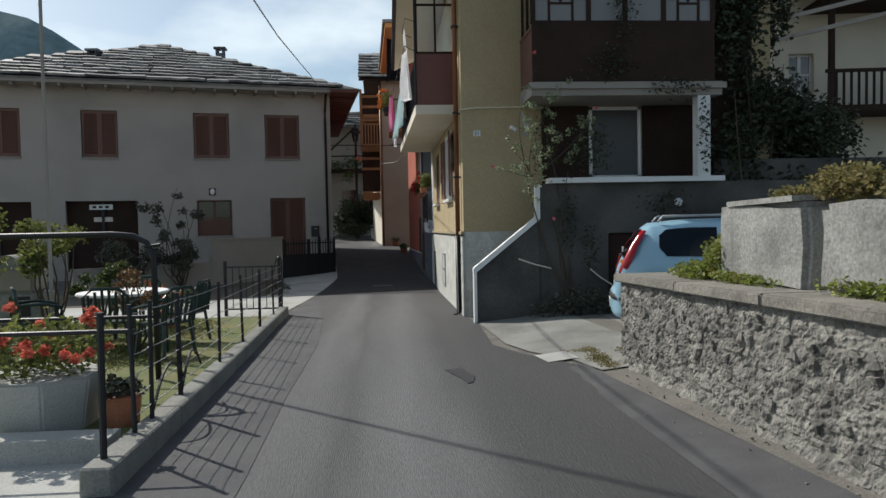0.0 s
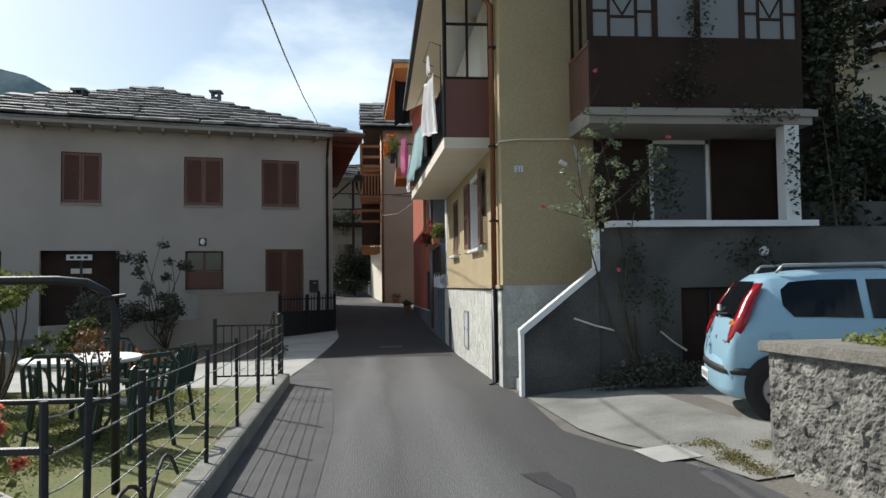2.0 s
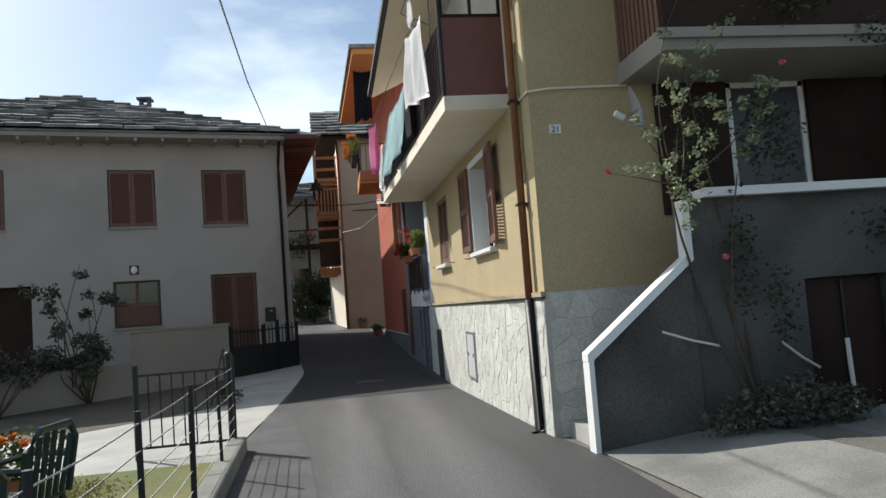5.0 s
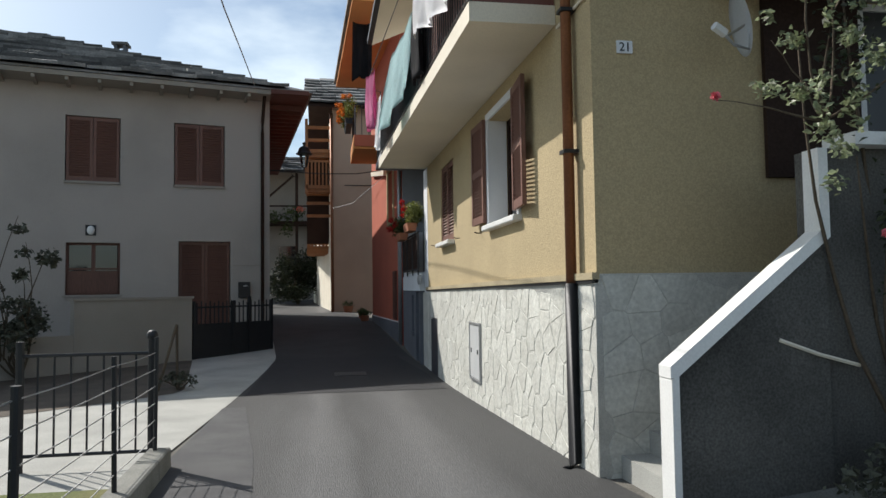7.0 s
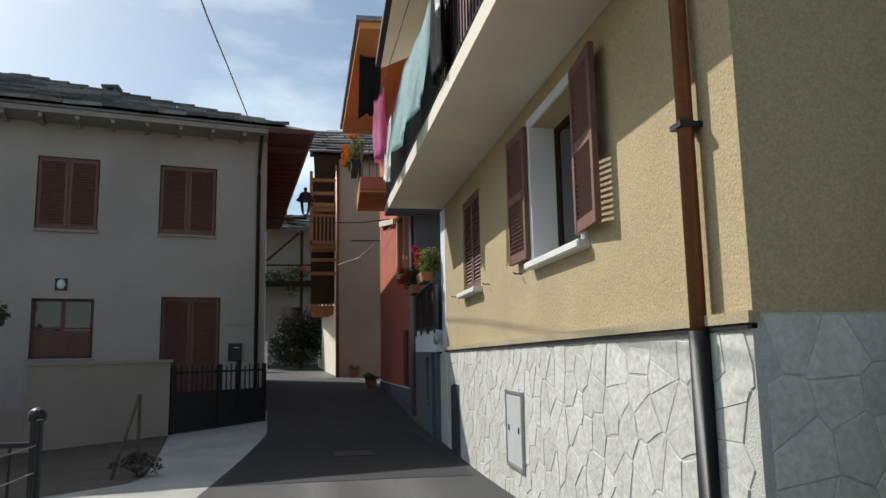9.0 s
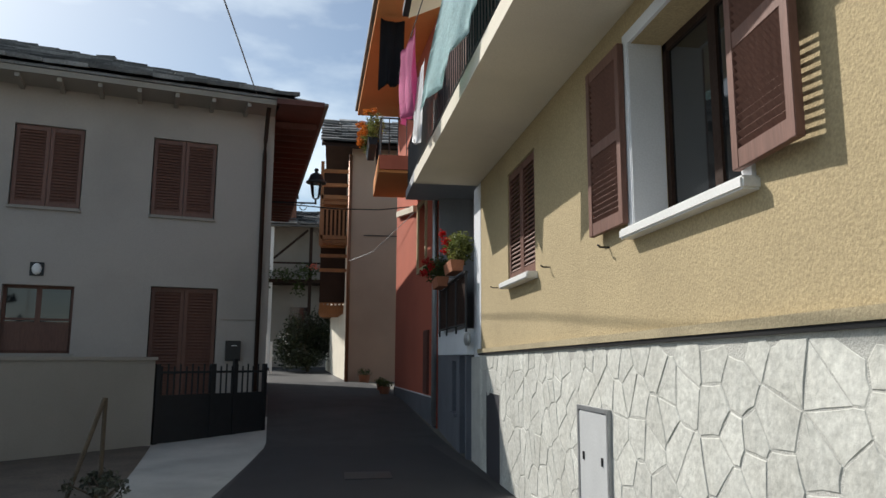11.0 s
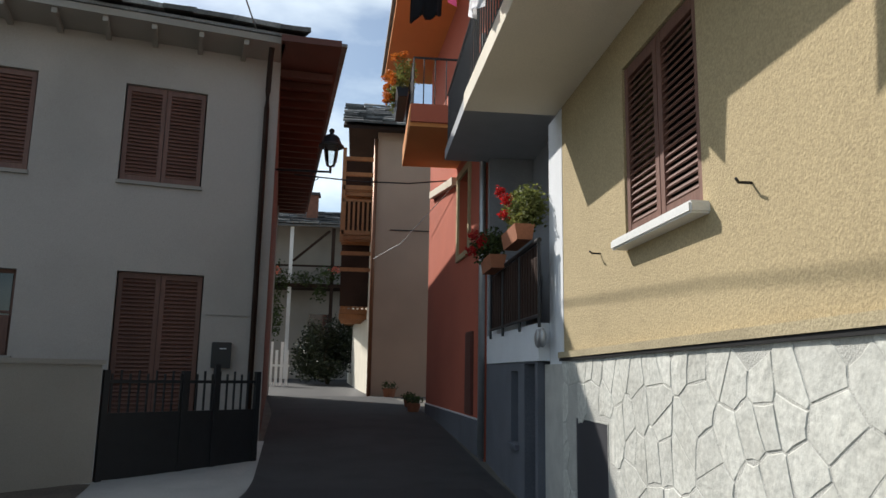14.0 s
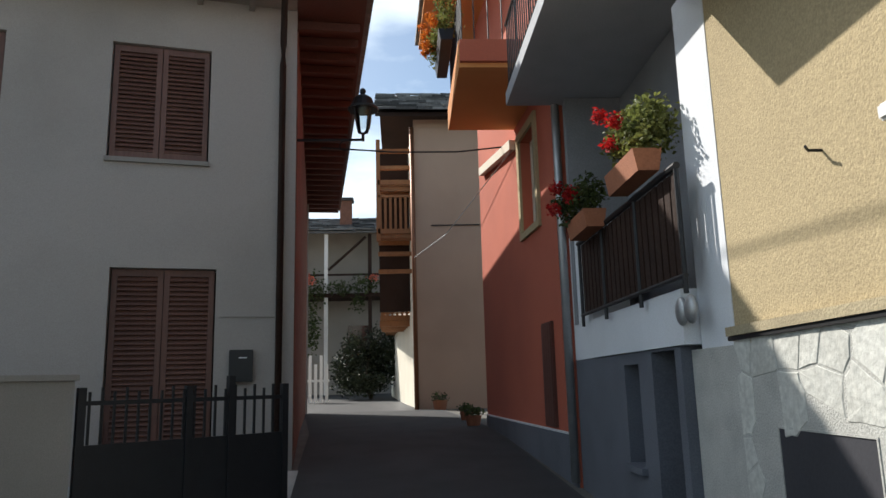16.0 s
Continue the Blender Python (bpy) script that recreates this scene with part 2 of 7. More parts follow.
M_CLEAR = clear_glass("clear_pane")
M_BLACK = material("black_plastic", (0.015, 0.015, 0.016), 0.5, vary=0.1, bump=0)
M_WHITE_PAINT = material("white_paint", (0.78, 0.78, 0.76), 0.5, vary=0.08, bump=0.05)
# Pale teal with the distant air's haze mixed into the woods' colour.
M_MOUNTAIN = material("hazed_mountain", (0.19, 0.27, 0.28), 1.0, vary=0.35, scale=0.004, grain=0.03, bump=0)



def thin_leaf(m, share):
    """Lets part of the light through the leaf."""
    n, l = m.node_tree.nodes, m.node_tree.links
    b = n["Principled BSDF"]
    out = next(k for k in n if k.type == "OUTPUT_MATERIAL")
    tr, mx = n.new("ShaderNodeBsdfTranslucent"), n.new("ShaderNodeMixShader")
    l.new(b.inputs["Base Color"].links[0].from_socket, tr.inputs["Color"])
    mx.inputs[0].default_value = share
    l.new(b.outputs[0], mx.inputs[1])
    l.new(tr.outputs[0], mx.inputs[2])
    l.new(mx.outputs[0], out.inputs["Surface"])


for leafy in (M_WEED, M_LEAF_PALE, M_STRAW, M_LEAF, M_PINK, M_RED, M_ORANGE_PETAL):
    thin_leaf(leafy, 0.4)


# ---- building helpers ----
def part(name, bm, mat, parent=None, label="", world=False, smooth=False):
    """One mesh object from bm, under parent; world: bm is in world coordinates."""
    if world and parent:
        root = parent
        while root.parent:
            root = root.parent
        bm.transform(root.matrix_basis.inverted())
    me = bpy.data.meshes.new(name)
    bmesh.ops.recalc_face_normals(bm, faces=bm.faces)
    if smooth:
        for f in bm.faces:
            f.smooth = True
    bm.to_mesh(me)
    bm.free()
    me.materials.append(mat)
    ob = new(name, me)
    ob.parent = parent
    if label:
        tagged(ob, label)
    return ob


def thing(name, label, category, loc=(0, 0, 0), rz=0.0, group="", kind=""):
    ob = new(name)
    ob.matrix_basis = pose(*loc, 0, 0, rz)
    ob.empty_display_size = 0.2
    return tagged(ob, label, category, group, kind)


def quad(bm, *pts):
    return bm.faces.new([bm.verts.new(p) for p in pts])


def box(bm, x0, x1, y0, y1, z0, z1, m=None, bevel=0.0):
    b = bmesh.ops.create_cube(bm, size=1.0)
    vs = b["verts"]
    for v in vs:
        v.co = Vector(((x0 + x1) / 2 + v.co.x * (x1 - x0), (y0 + y1) / 2 + v.co.y * (y1 - y0), (z0 + z1) / 2 + v.co.z * (z1 - z0)))
    if bevel:
        es = list({e for v in vs for e in v.link_edges})
        r = bmesh.ops.bevel(bm, geom=es, offset=bevel, segments=2, affect="EDGES")
        vs = list({v for v in vs if v.is_valid} | set(r["verts"]))
    if m is not None:
        for v in vs:
            v.co = m @ v.co
    return vs


def one_box(*a, **k):
    bm = bmesh.new()
    box(bm, *a, **k)
    return bm


def tube(bm, pts, r, sides=8, r_end=None):
    """A round bar along pts."""
    pts = [Vector(p) for p in pts]
    rings = []
    up = Vector((0, 0, 1))
    for i, p in enumerate(pts):
        d = (pts[min(i + 1, len(pts) - 1)] - pts[max(i - 1, 0)]).normalized()
        side = d.cross(up if abs(d.z) < 0.95 else Vector((1, 0, 0))).normalized()
        top = side.cross(d)
        rr = r if r_end is None else r + (r_end - r) * i / max(1, len(pts) - 1)
        rings.append([bm.verts.new(p + rr * (math.cos(a) * side + math.sin(a) * top)) for a in (2 * math.pi * k / sides for k in range(sides))])
    for a, b in zip(rings, rings[1:]):
        for k in range(sides):
            bm.faces.new((a[k], a[(k + 1) % sides], b[(k + 1) % sides], b[k]))
    bm.faces.new(rings[0][::-1])
    bm.faces.new(rings[-1])


def one_tube(pts, r, sides=8, r_end=None):
    bm = bmesh.new()
    tube(bm, pts, r, sides, r_end)
    return bm


def prism(bm, poly, off):
    """A polygon pushed along off."""
    off = Vector(off)
    a = [bm.verts.new(p) for p in poly]
    b = [bm.verts.new(Vector(p) + off) for p in poly]
    bm.faces.new(a)
    bm.faces.new(b[::-1])
    for i in range(len(a)):
        j = (i + 1) % len(a)
        bm.faces.new((a[j], a[i], b[i], b[j]))


def one_prism(poly, off):
    bm = bmesh.new()
    prism(bm, poly, off)
    return bm


class Side:
    """A wall's plane: u runs along it, z up, d outwards."""

    def __init__(self, ox, oy, ux, uy, out):
        k = math.hypot(ux, uy)
        self.o, self.u = Vector((ox, oy, 0)), Vector((ux / k, uy / k, 0))
        n = Vector((self.u.y, -self.u.x, 0))
        self.n = n if n.x * out[0] + n.y * out[1] > 0 else -n

    def __call__(self, u, z, d=0.0):
        return self.o + self.u * u + self.n * d + Vector((0, 0, z))

    def box(self, u0, u1, z0, z1, d0, d1, bevel=0.0):
        bm = bmesh.new()
        m = Matrix((( self.u.x, self.n.x, 0, self.o.x), (self.u.y, self.n.y, 0, self.o.y), (0, 0, 1, 0), (0, 0, 0, 1)))
        box(bm, u0, u1, d0, d1, z0, z1, m, bevel)
        return bm

    def matrix(self, u, z, d=0.0):
        p = self(u, z, d)
        return Matrix((( self.u.x, self.n.x, 0, p.x), (self.u.y, self.n.y, 0, p.y), (0, 0, 1, p.z), (0, 0, 0, 1)))

    def wall(self, u0, u1, z0, z1, holes=(), thick=0.35):
        """A wall with openings (u0, u1, z0, z1) right through it."""
        bm = bmesh.new()
        us = sorted({u0, u1, *(h[i] for h in holes for i in (0, 1))})
        zs = sorted({z0, z1, *(h[i] for h in holes for i in (2, 3))})
        full = {}
        for i in range(len(us) - 1):
            for j in range(len(zs) - 1):
                cu, cz = (us[i] + us[i + 1]) / 2, (zs[j] + zs[j + 1]) / 2
                full[i, j] = not any(h[0] < cu < h[1] and h[2] < cz < h[3] for h in holes)
        for (i, j), f in full.items():
            if not f:
                continue
            a, b, c, e = us[i], us[i + 1], zs[j], zs[j + 1]
            quad(bm, self(a, c), self(b, c), self(b, e), self(a, e))
            quad(bm, self(a, c, -thick), self(a, e, -thick), self(b, e, -thick), self(b, c, -thick))
            if not full.get((i - 1, j)):
                quad(bm, self(a, c), self(a, e), self(a, e, -thick), self(a, c, -thick))
            if not full.get((i + 1, j)):
                quad(bm, self(b, c), self(b, c, -thick), self(b, e, -thick), self(b, e))
            if not full.get((i, j - 1)):
                quad(bm, self(a, c), self(a, c, -thick), self(b, c, -thick), self(b, c))
            if not full.get((i, j + 1)):
                quad(bm, self(a, e), self(b, e), self(b, e, -thick), self(a, e, -thick))
        bmesh.ops.remove_doubles(bm, verts=bm.verts, dist=1e-4)
        return bm


GROUND_Y = (-60, 0, 4, 8, 13, 20, 24, 31, 45, 80, 140)
GROUND_Z = (0.6, 0.0, -0.14, -0.27, -0.37, -0.57, -0.50, 0.0, 0.12, 1.0, 1.4)


def ground_z(x, y):
    """Height of the ground: the lane dips and climbs again; towards the parked car it rises a little."""
    z = sum(float(np.interp(y + k, GROUND_Y, GROUND_Z)) for k in (-1.5, -0.75, 0, 0.75, 1.5)) / 5
    if x > 1.6 and y < 12.5:
        z += min(0.16, (x - 1.6) * 0.11)
    return z


def sheet(name, outline, mat, lift, step=0.8, parent=None, base=True):
    """A paved area that follows the ground: outline gives for each y the left and the right edge."""
    bm = bmesh.new()
    rows = []
    y0, y1 = outline[0][0], outline[-1][0]
    n = max(2, int((y1 - y0) / step))
    ys, ls, rs = zip(*outline)
    for i in range(n + 1):
        y = y0 + (y1 - y0) * i / n
        a, b = float(np.interp(y, ys, ls)), float(np.interp(y, ys, rs))
        rows.append([bm.verts.new((a + (b - a) * k / 6, y, ground_z(a + (b - a) * k / 6, y) + lift)) for k in range(7)])
    for p, q in zip(rows, rows[1:]):
        for k in range(6):
            bm.faces.new((p[k], p[k + 1], q[k + 1], q[k]))
    return part(name, bm, mat, parent, smooth=True)


# ---- ground, road, paving ----
bm = bmesh.new()
gx = [-900, -300, -120, -60, -30, -15, -8, -5, -3, -2, -1, 0, 1, 1.6, 2.2, 3.1, 4, 6, 9, 15, 30, 60, 120, 300, 900]
gy = [-900, -300, -120, -60, -30, -15, -8, -4] + [i * 0.75 for i in range(0, 80)] + [64, 70, 80, 100, 140, 300, 900]
grid = [[bm.verts.new((x, y, ground_z(x, y))) for x in gx] for y in gy]
for r0, r1 in zip(grid, grid[1:]):
    for k in range(len(gx) - 1):
        bm.faces.new((r0[k], r0[k + 1], r1[k + 1], r1[k]))
tagged(part("ground", bm, M_EARTH, smooth=True), "dry bare earth around the lane", "ground", kind="structure")
road = sheet("road", [(-12, -1.6, 2.4), (4, -1.75, 2.3), (7.5, -1.85, 2.1), (9.5, -1.93, 1.35), (12, -2.05, 1.45), (13.4, -2.1, 1.34), (22, -2.05, 1.32), (24, -1.8, 1.2), (31, -2.4, 0.9), (39, -3.6, 0.4), (40, -4, -0.3), (60, -6, 2)], M_ASPHALT, 0.012)
tagged(road, "worn grey asphalt lane with paler wheel tracks", "road", kind="structure")
tagged(sheet("road_strip", [(-6, -1.62, -0.85), (4.2, -1.74, -0.90), (6.75, -1.82, -1.0), (10.2, -1.94, -1.05), (14.4, -2.12, -1.35), (18, -2.1, -1.8)], M_ASPHALT_DARK, 0.016), "older dark asphalt strip beside the curb", "road", kind="structure")
tagged(sheet("road_strip", [(-8, 1.8, 2.42), (3.8, 1.80, 2.32), (5, 1.81, 2.2), (7.1, 1.85, 2.12), (7.6, 1.9, 2.1)], M_ASPHALT_DARK, 0.0165), "older dark asphalt strip beside the wall", "road", kind="structure")
# Sheet over the lane that puts the houses' shade into a darker asphalt colour.
tagged(sheet("road_strip", [(24.2, -1.78, 1.15), (31, -2.4, 0.85), (39, -3.55, 0.35)], material("shade_dark_asphalt", (0.045, 0.045, 0.047), 0.85, vary=0.4, scale=1.6, grain=130, bump=0.4), 0.017), "asphalt darkened for the shade in the narrow lane", "road", kind="structure")
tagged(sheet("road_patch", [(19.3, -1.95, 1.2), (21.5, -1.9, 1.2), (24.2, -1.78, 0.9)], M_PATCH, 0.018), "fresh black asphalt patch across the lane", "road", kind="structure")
# Cast shadow of something unseen overhead, painted on as a flat dark shape.
shadow_mark = bmesh.new()
outline = [(0.56, 7.86), (0.78, 7.9), (0.80, 7.65), (0.86, 7.45), (0.80, 7.1), (0.74, 7.05), (0.70, 7.35), (0.62, 7.6)]
shadow_mark.faces.new([shadow_mark.verts.new((x, y, ground_z(x, y) + 0.019)) for x, y in outline])
tagged(part("road_patch", shadow_mark, M_PATCH), "dark cast shadow painted on the lane", "road", kind="structure")
tagged(sheet("pavement", [(13.2, -9, -2.14), (14.5, -9, -2.2), (20, -9, -2.02), (24.3, -9, -1.8), (27.5, -9, -1.95)], M_CONCRETE, 0.015), "pale concrete paving beside the lane", "pavement", kind="structure")
tagged(sheet("apron", [(7.2, 2.15, 3.2), (8.2, 2.0, 9), (9.2, 1.55, 9), (11, 1.5, 9), (12.1, 1.46, 9)], M_APRON, 0.016), "cracked old concrete in front of the house", "pavement", kind="structure")
tagged(sheet("lawn", [(5.0, -9, -1.80), (13.2, -9, -2.16)], M_GRASS, 0.11), "mown lawn with dry patches", "lawn", kind="structure")

# ---- grey house ----
GS = Side(-2.17, 27.55, -1, -0.25, (0.25, -1))
GE = Side(-2.17, 27.55, -0.12, 1, (1, 0.12))
gu = lambda x: (-2.17 - x) * 1.0308
grey_house = thing("grey_house", "two-storey grey rendered house with a stone slab roof", "house", (-9, 31, -0.5))
UPPER = [(gu(-3.3), gu(-4.52)), (gu(-5.74), gu(-6.93)), (gu(-9.33), gu(-10.45)), (gu(-12.23), gu(-13.43))]
holes = [(a, b, 3.82, 5.43) for a, b in UPPER]
DOOR_G = (gu(-3.15), gu(-4.4))
SHOPS = [(gu(-5.72), gu(-6.89), 1.03, 2.31), (gu(-8.8), gu(-11.0), -0.1, 2.32), (gu(-12.0), gu(-14.0), -0.1, 2.31)]
holes += [(*DOOR_G, -0.2, 2.37)] + SHOPS
part("wall", GS.wall(0, 12.6, -0.9, 6.5, holes), M_GREY, grey_house, world=True)
part("wall", GE.wall(0.36, 11.5, -0.9, 6.5), material("brown_plaster", (0.22, 0.085, 0.055), 0.9, vary=0.3, scale=1.2, grain=90, bump=0.2), grey_house, "dull red-brown side wall", world=True)
back = Side(*GS(12.6, 0).xy, -0.12, 1, (-1, 0))
part("wall", back.wall(0.36, 11.5, -0.9, 6.5), M_GREY, grey_house, world=True)
part("wall", Side(*GE(11.5, 0).xy, -1, -0.25, (0, 1)).wall(0, 12.6, -0.9, 6.5), M_GREY, grey_house, world=True)

# ---- yellow house ----
YW = Side(1.35, 13.35, 0, 1, (-1, 0))
YS = Side(1.35, 13.12, 1, 0, (0, -1))
yellow_house = thing("yellow_house", "ochre rendered house with a stone-faced base and long balcony", "house", (4.5, 18, -0.5))
WIN1, WIN2 = (15.32 - 13.35, 16.68 - 13.35, 1.86, 3.22), (19.27 - 13.35, 20.5 - 13.35, 1.88, 3.22)
VENT = (20.9 - 13.35, 21.75 - 13.35, -0.75, 0.54)
part("wall", YW.wall(-0.23, 8.84, -0.9, 6.3, [WIN1, WIN2, VENT]), M_YELLOW, yellow_house, world=True)
part("wall", YS.wall(0.35, 5.5, -0.9, 6.3, [(2.36, 3.34, 2.13, 3.45)]), M_YELLOW, yellow_house, world=True)
part("wall", one_box(6.85, 7.2, 13.121, 26, -0.9, 6.3), M_YELLOW, yellow_house, world=True)
part("wall", one_box(2.2, 6.849, 25.6, 26, -0.9, 6.3), M_YELLOW, yellow_house, world=True)
part("corner_pilaster", one_box(1.345, 1.7, 22.192, 22.70, 1.0, 3.54), M_WHITE, yellow_house, "white rendered corner strip", world=True)
bm = bmesh.new()
prism(bm, [(0.24, 12.6, 6.0), (4.0, 12.6, 7.75), (7.5, 12.6, 6.1), (7.5, 12.6, 6.24), (4.0, 12.6, 7.9), (0.24, 12.6, 6.14)], (0, 9.5, 0))
part("roof", bm, M_CREAM, yellow_house, "roof with a pale boarded soffit", world=True)
part("gutter", one_box(0.15, 0.24, 12.55, 22.1, 6.02, 6.13), M_IRON, yellow_house, "dark metal gutter", world=True)
BX = lambda y: 0.547 - (y - 13.96) * 0.0193
BZ = lambda y: 3.47 + (y - 13.96) * 0.0095
balcony = part("balcony", one_prism([(BX(13.96), 13.96, BZ(13.96)), (1.346, 13.96, BZ(13.96)), (1.346, 22.42, BZ(22.42)), (BX(22.42), 22.42, BZ(22.42))], (0, 0, 0.18)), M_CREAM, yellow_house, "pale concrete balcony slab", world=True)
part("end_panel", one_box(0.565, 1.34, 13.97, 14.02, 3.655, 4.63), M_PANEL, balcony, "red-brown board at the balcony's end", world=True)
part("stone_backing", one_prism([(1.325, 13.09, -0.9), (1.325, 20.9, -0.9), (1.325, 20.9, 1.08), (1.325, 13.09, 1.14)], (0.0249, 0, 0)), M_MORTAR, yellow_house, world=True)
part("stone_backing", one_box(1.325, 1.7, 21.75, 22.84, -0.9, 0.999), M_MORTAR, yellow_house, world=True)
part("stone_backing", one_box(1.325, 1.3499, 20.9, 21.75, 0.54, 1.06), M_MORTAR, yellow_house, world=True)
part("stone_backing", one_box(1.352, 6.85, 13.095, 13.1199, -0.9, 1.19), M_MORTAR, yellow_house, world=True)
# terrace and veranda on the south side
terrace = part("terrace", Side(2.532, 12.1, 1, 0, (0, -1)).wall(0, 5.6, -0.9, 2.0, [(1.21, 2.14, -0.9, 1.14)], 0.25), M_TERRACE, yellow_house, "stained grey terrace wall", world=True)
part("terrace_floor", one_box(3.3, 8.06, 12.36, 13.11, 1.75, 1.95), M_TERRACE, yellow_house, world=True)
part("ledge", one_box(2.7, 5.76, 11.96, 12.28, 2.003, 2.09), M_WHITE_PAINT, terrace, "white painted ledge", world=True)
veranda = part("veranda", one_box(2.42, 5.72, 11.98, 13.116, 3.47, 3.70), M_GARDEN_WALL, yellow_house, "pale slab of the enclosed veranda", world=True)
part("parapet", one_box(2.45, 5.6, 12.0, 12.06, 3.703, 4.68), M_DARK_WOOD, veranda, "dark wooden parapet", world=True)
part("column", one_box(5.3, 5.52, 12.0, 12.22, 2.093, 3.467), M_WHITE_PAINT, terrace, world=True)
bm = bmesh.new()
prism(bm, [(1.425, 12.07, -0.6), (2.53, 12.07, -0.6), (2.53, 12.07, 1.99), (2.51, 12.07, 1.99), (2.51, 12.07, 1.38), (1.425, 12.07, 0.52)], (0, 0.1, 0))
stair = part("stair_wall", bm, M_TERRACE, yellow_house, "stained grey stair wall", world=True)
bm = bmesh.new()
prism(bm, [(1.395, 12.04, 0.51), (1.395, 12.04, 0.585), (2.48, 12.04, 1.44), (2.48, 12.04, 1.99), (2.55, 12.04, 1.99), (2.55, 12.04, 1.40), (1.455, 12.04, 0.525)], (0, 0.16, 0))
prism(bm, [(1.40, 12.035, -0.45), (1.45, 12.035, -0.45), (1.45, 12.035, 0.55), (1.40, 12.035, 0.5)], (0, 0.17, 0))
part("coping", bm, M_WHITE_PAINT, stair, "white painted coping", world=True)

# ---- white house, orange house, peach house ----
white_house = thing("white_house", "white house with a railed loggia over dark doors", "house", (3, 24.4, -0.5))
WW = Side(1.25, 22.85, 0, 1, (-1, 0))
part("wall", WW.wall(0, 3.15, -0.9, 1.03, [(0.12, 0.62, -0.9, 1.01), (0.95, 1.35, 0.1, 0.93)], 0.3), M_DARK_BASE, white_house, world=True)
part("fascia", WW.box(-0.14, 2.3, 1.034, 1.42, -0.3, 0.02), M_WHITE, white_house, world=True)
part("pillar", WW.box(2.3, 3.15, 1.034, 2.45, -0.4, 0.0), M_WHITE, white_house, world=True)
part("loggia_wall", one_box(2.1, 2.25, 22.9, 26.0, 4.265, 7.0), M_WHITE, white_house, world=True)
orange_house = thing("orange_house", "terracotta plastered house with a small orange balcony", "house", (3, 29, -0.3))
OW = Side(1.22, 26.0, -0.36, 5.75, (-1, 0))
part("wall", OW.wall(0.0, 5.76, -0.6, 8.06, [(1.2, 2.1, 2.95, 4.35)]), M_ORANGE, orange_house, world=True)
part("eave", one_prism([(-0.02, 24.95, 8.07), (3.0, 24.95, 8.07), (3.0, 32.6, 8.07), (-0.283, 32.6, 8.07)], (0, 0, 0.15)), M_ORANGE_PALE, orange_house, "bright orange soffit", world=True)
part("balcony", one_box(0.04, 1.2, 26.2, 28.46, 4.69, 5.05), M_ORANGE_PALE, orange_house, world=True)
peach_house = thing("peach_house", "tall peach plastered house with wooden side balconies", "house", (2, 44, 0.0))
PY = 39.5
PS = Side(-0.32, PY, 1, 0, (0, -1))
part("wall", PS.wall(0, 6.5, -0.6, 8.8), M_BEIGE, peach_house, world=True)
part("wall", Side(-0.32, PY + 0.35, -0.085, 1, (-1, 0)).wall(0, 12, -0.6, 8.8), M_CREAM, peach_house, world=True)
far_house = thing("far_house", "cream house with stone roof at the lane's end", "house", (-3.5, 58, 0.6))
part("wall", one_box(-9, 4, 55.5, 62, 0, 9.15), M_GARDEN_WALL, far_house, world=True)

# ---- pieces ----
def cells(w, h, step, seed, squash=1.0):
    """Irregular stones that fill a w by h field: a list of polygons."""
    rnd = random.Random(seed)
    nx, ny = max(1, round(w / step)), max(1, round(h / (step * squash)))
    pts = {(i, j): ((i + 0.5 + rnd.uniform(-0.49, 0.49)) * w / nx, (j + 0.5 + rnd.uniform(-0.49, 0.49)) * h / ny) for i in range(-1, nx + 1) for j in range(-1, ny + 1)}
    out = []
    for i in range(nx):
        for j in range(ny):
            px, py = pts[i, j]
            poly = [(0, 0), (w, 0), (w, h), (0, h)]
            for di in (-2, -1, 0, 1, 2):
                for dj in (-2, -1, 0, 1, 2):
                    q = pts.get((i + di, j + dj))
                    if q is None or (di == 0 and dj == 0):
                        continue
                    mx, my, nx2, ny2 = (px + q[0]) / 2, (py + q[1]) / 2, q[0] - px, q[1] - py
                    res = []
                    for k in range(len(poly)):
                        a, b = poly[k], poly[(k + 1) % len(poly)]
                        fa, fb = (a[0] - mx) * nx2 + (a[1] - my) * ny2, (b[0] - mx) * nx2 + (b[1] - my) * ny2
                        if fa <= 0:
                            res.append(a)
                        if fa * fb < 0:
                            t = fa / (fa - fb)
                            res.append((a[0] + (b[0] - a[0]) * t, a[1] + (b[1] - a[1]) * t))
                    poly = res
                    if len(poly) < 3:
                        break
                if len(poly) < 3:
                    break
            if len(poly) >= 3:
                out.append(poly)
    return out


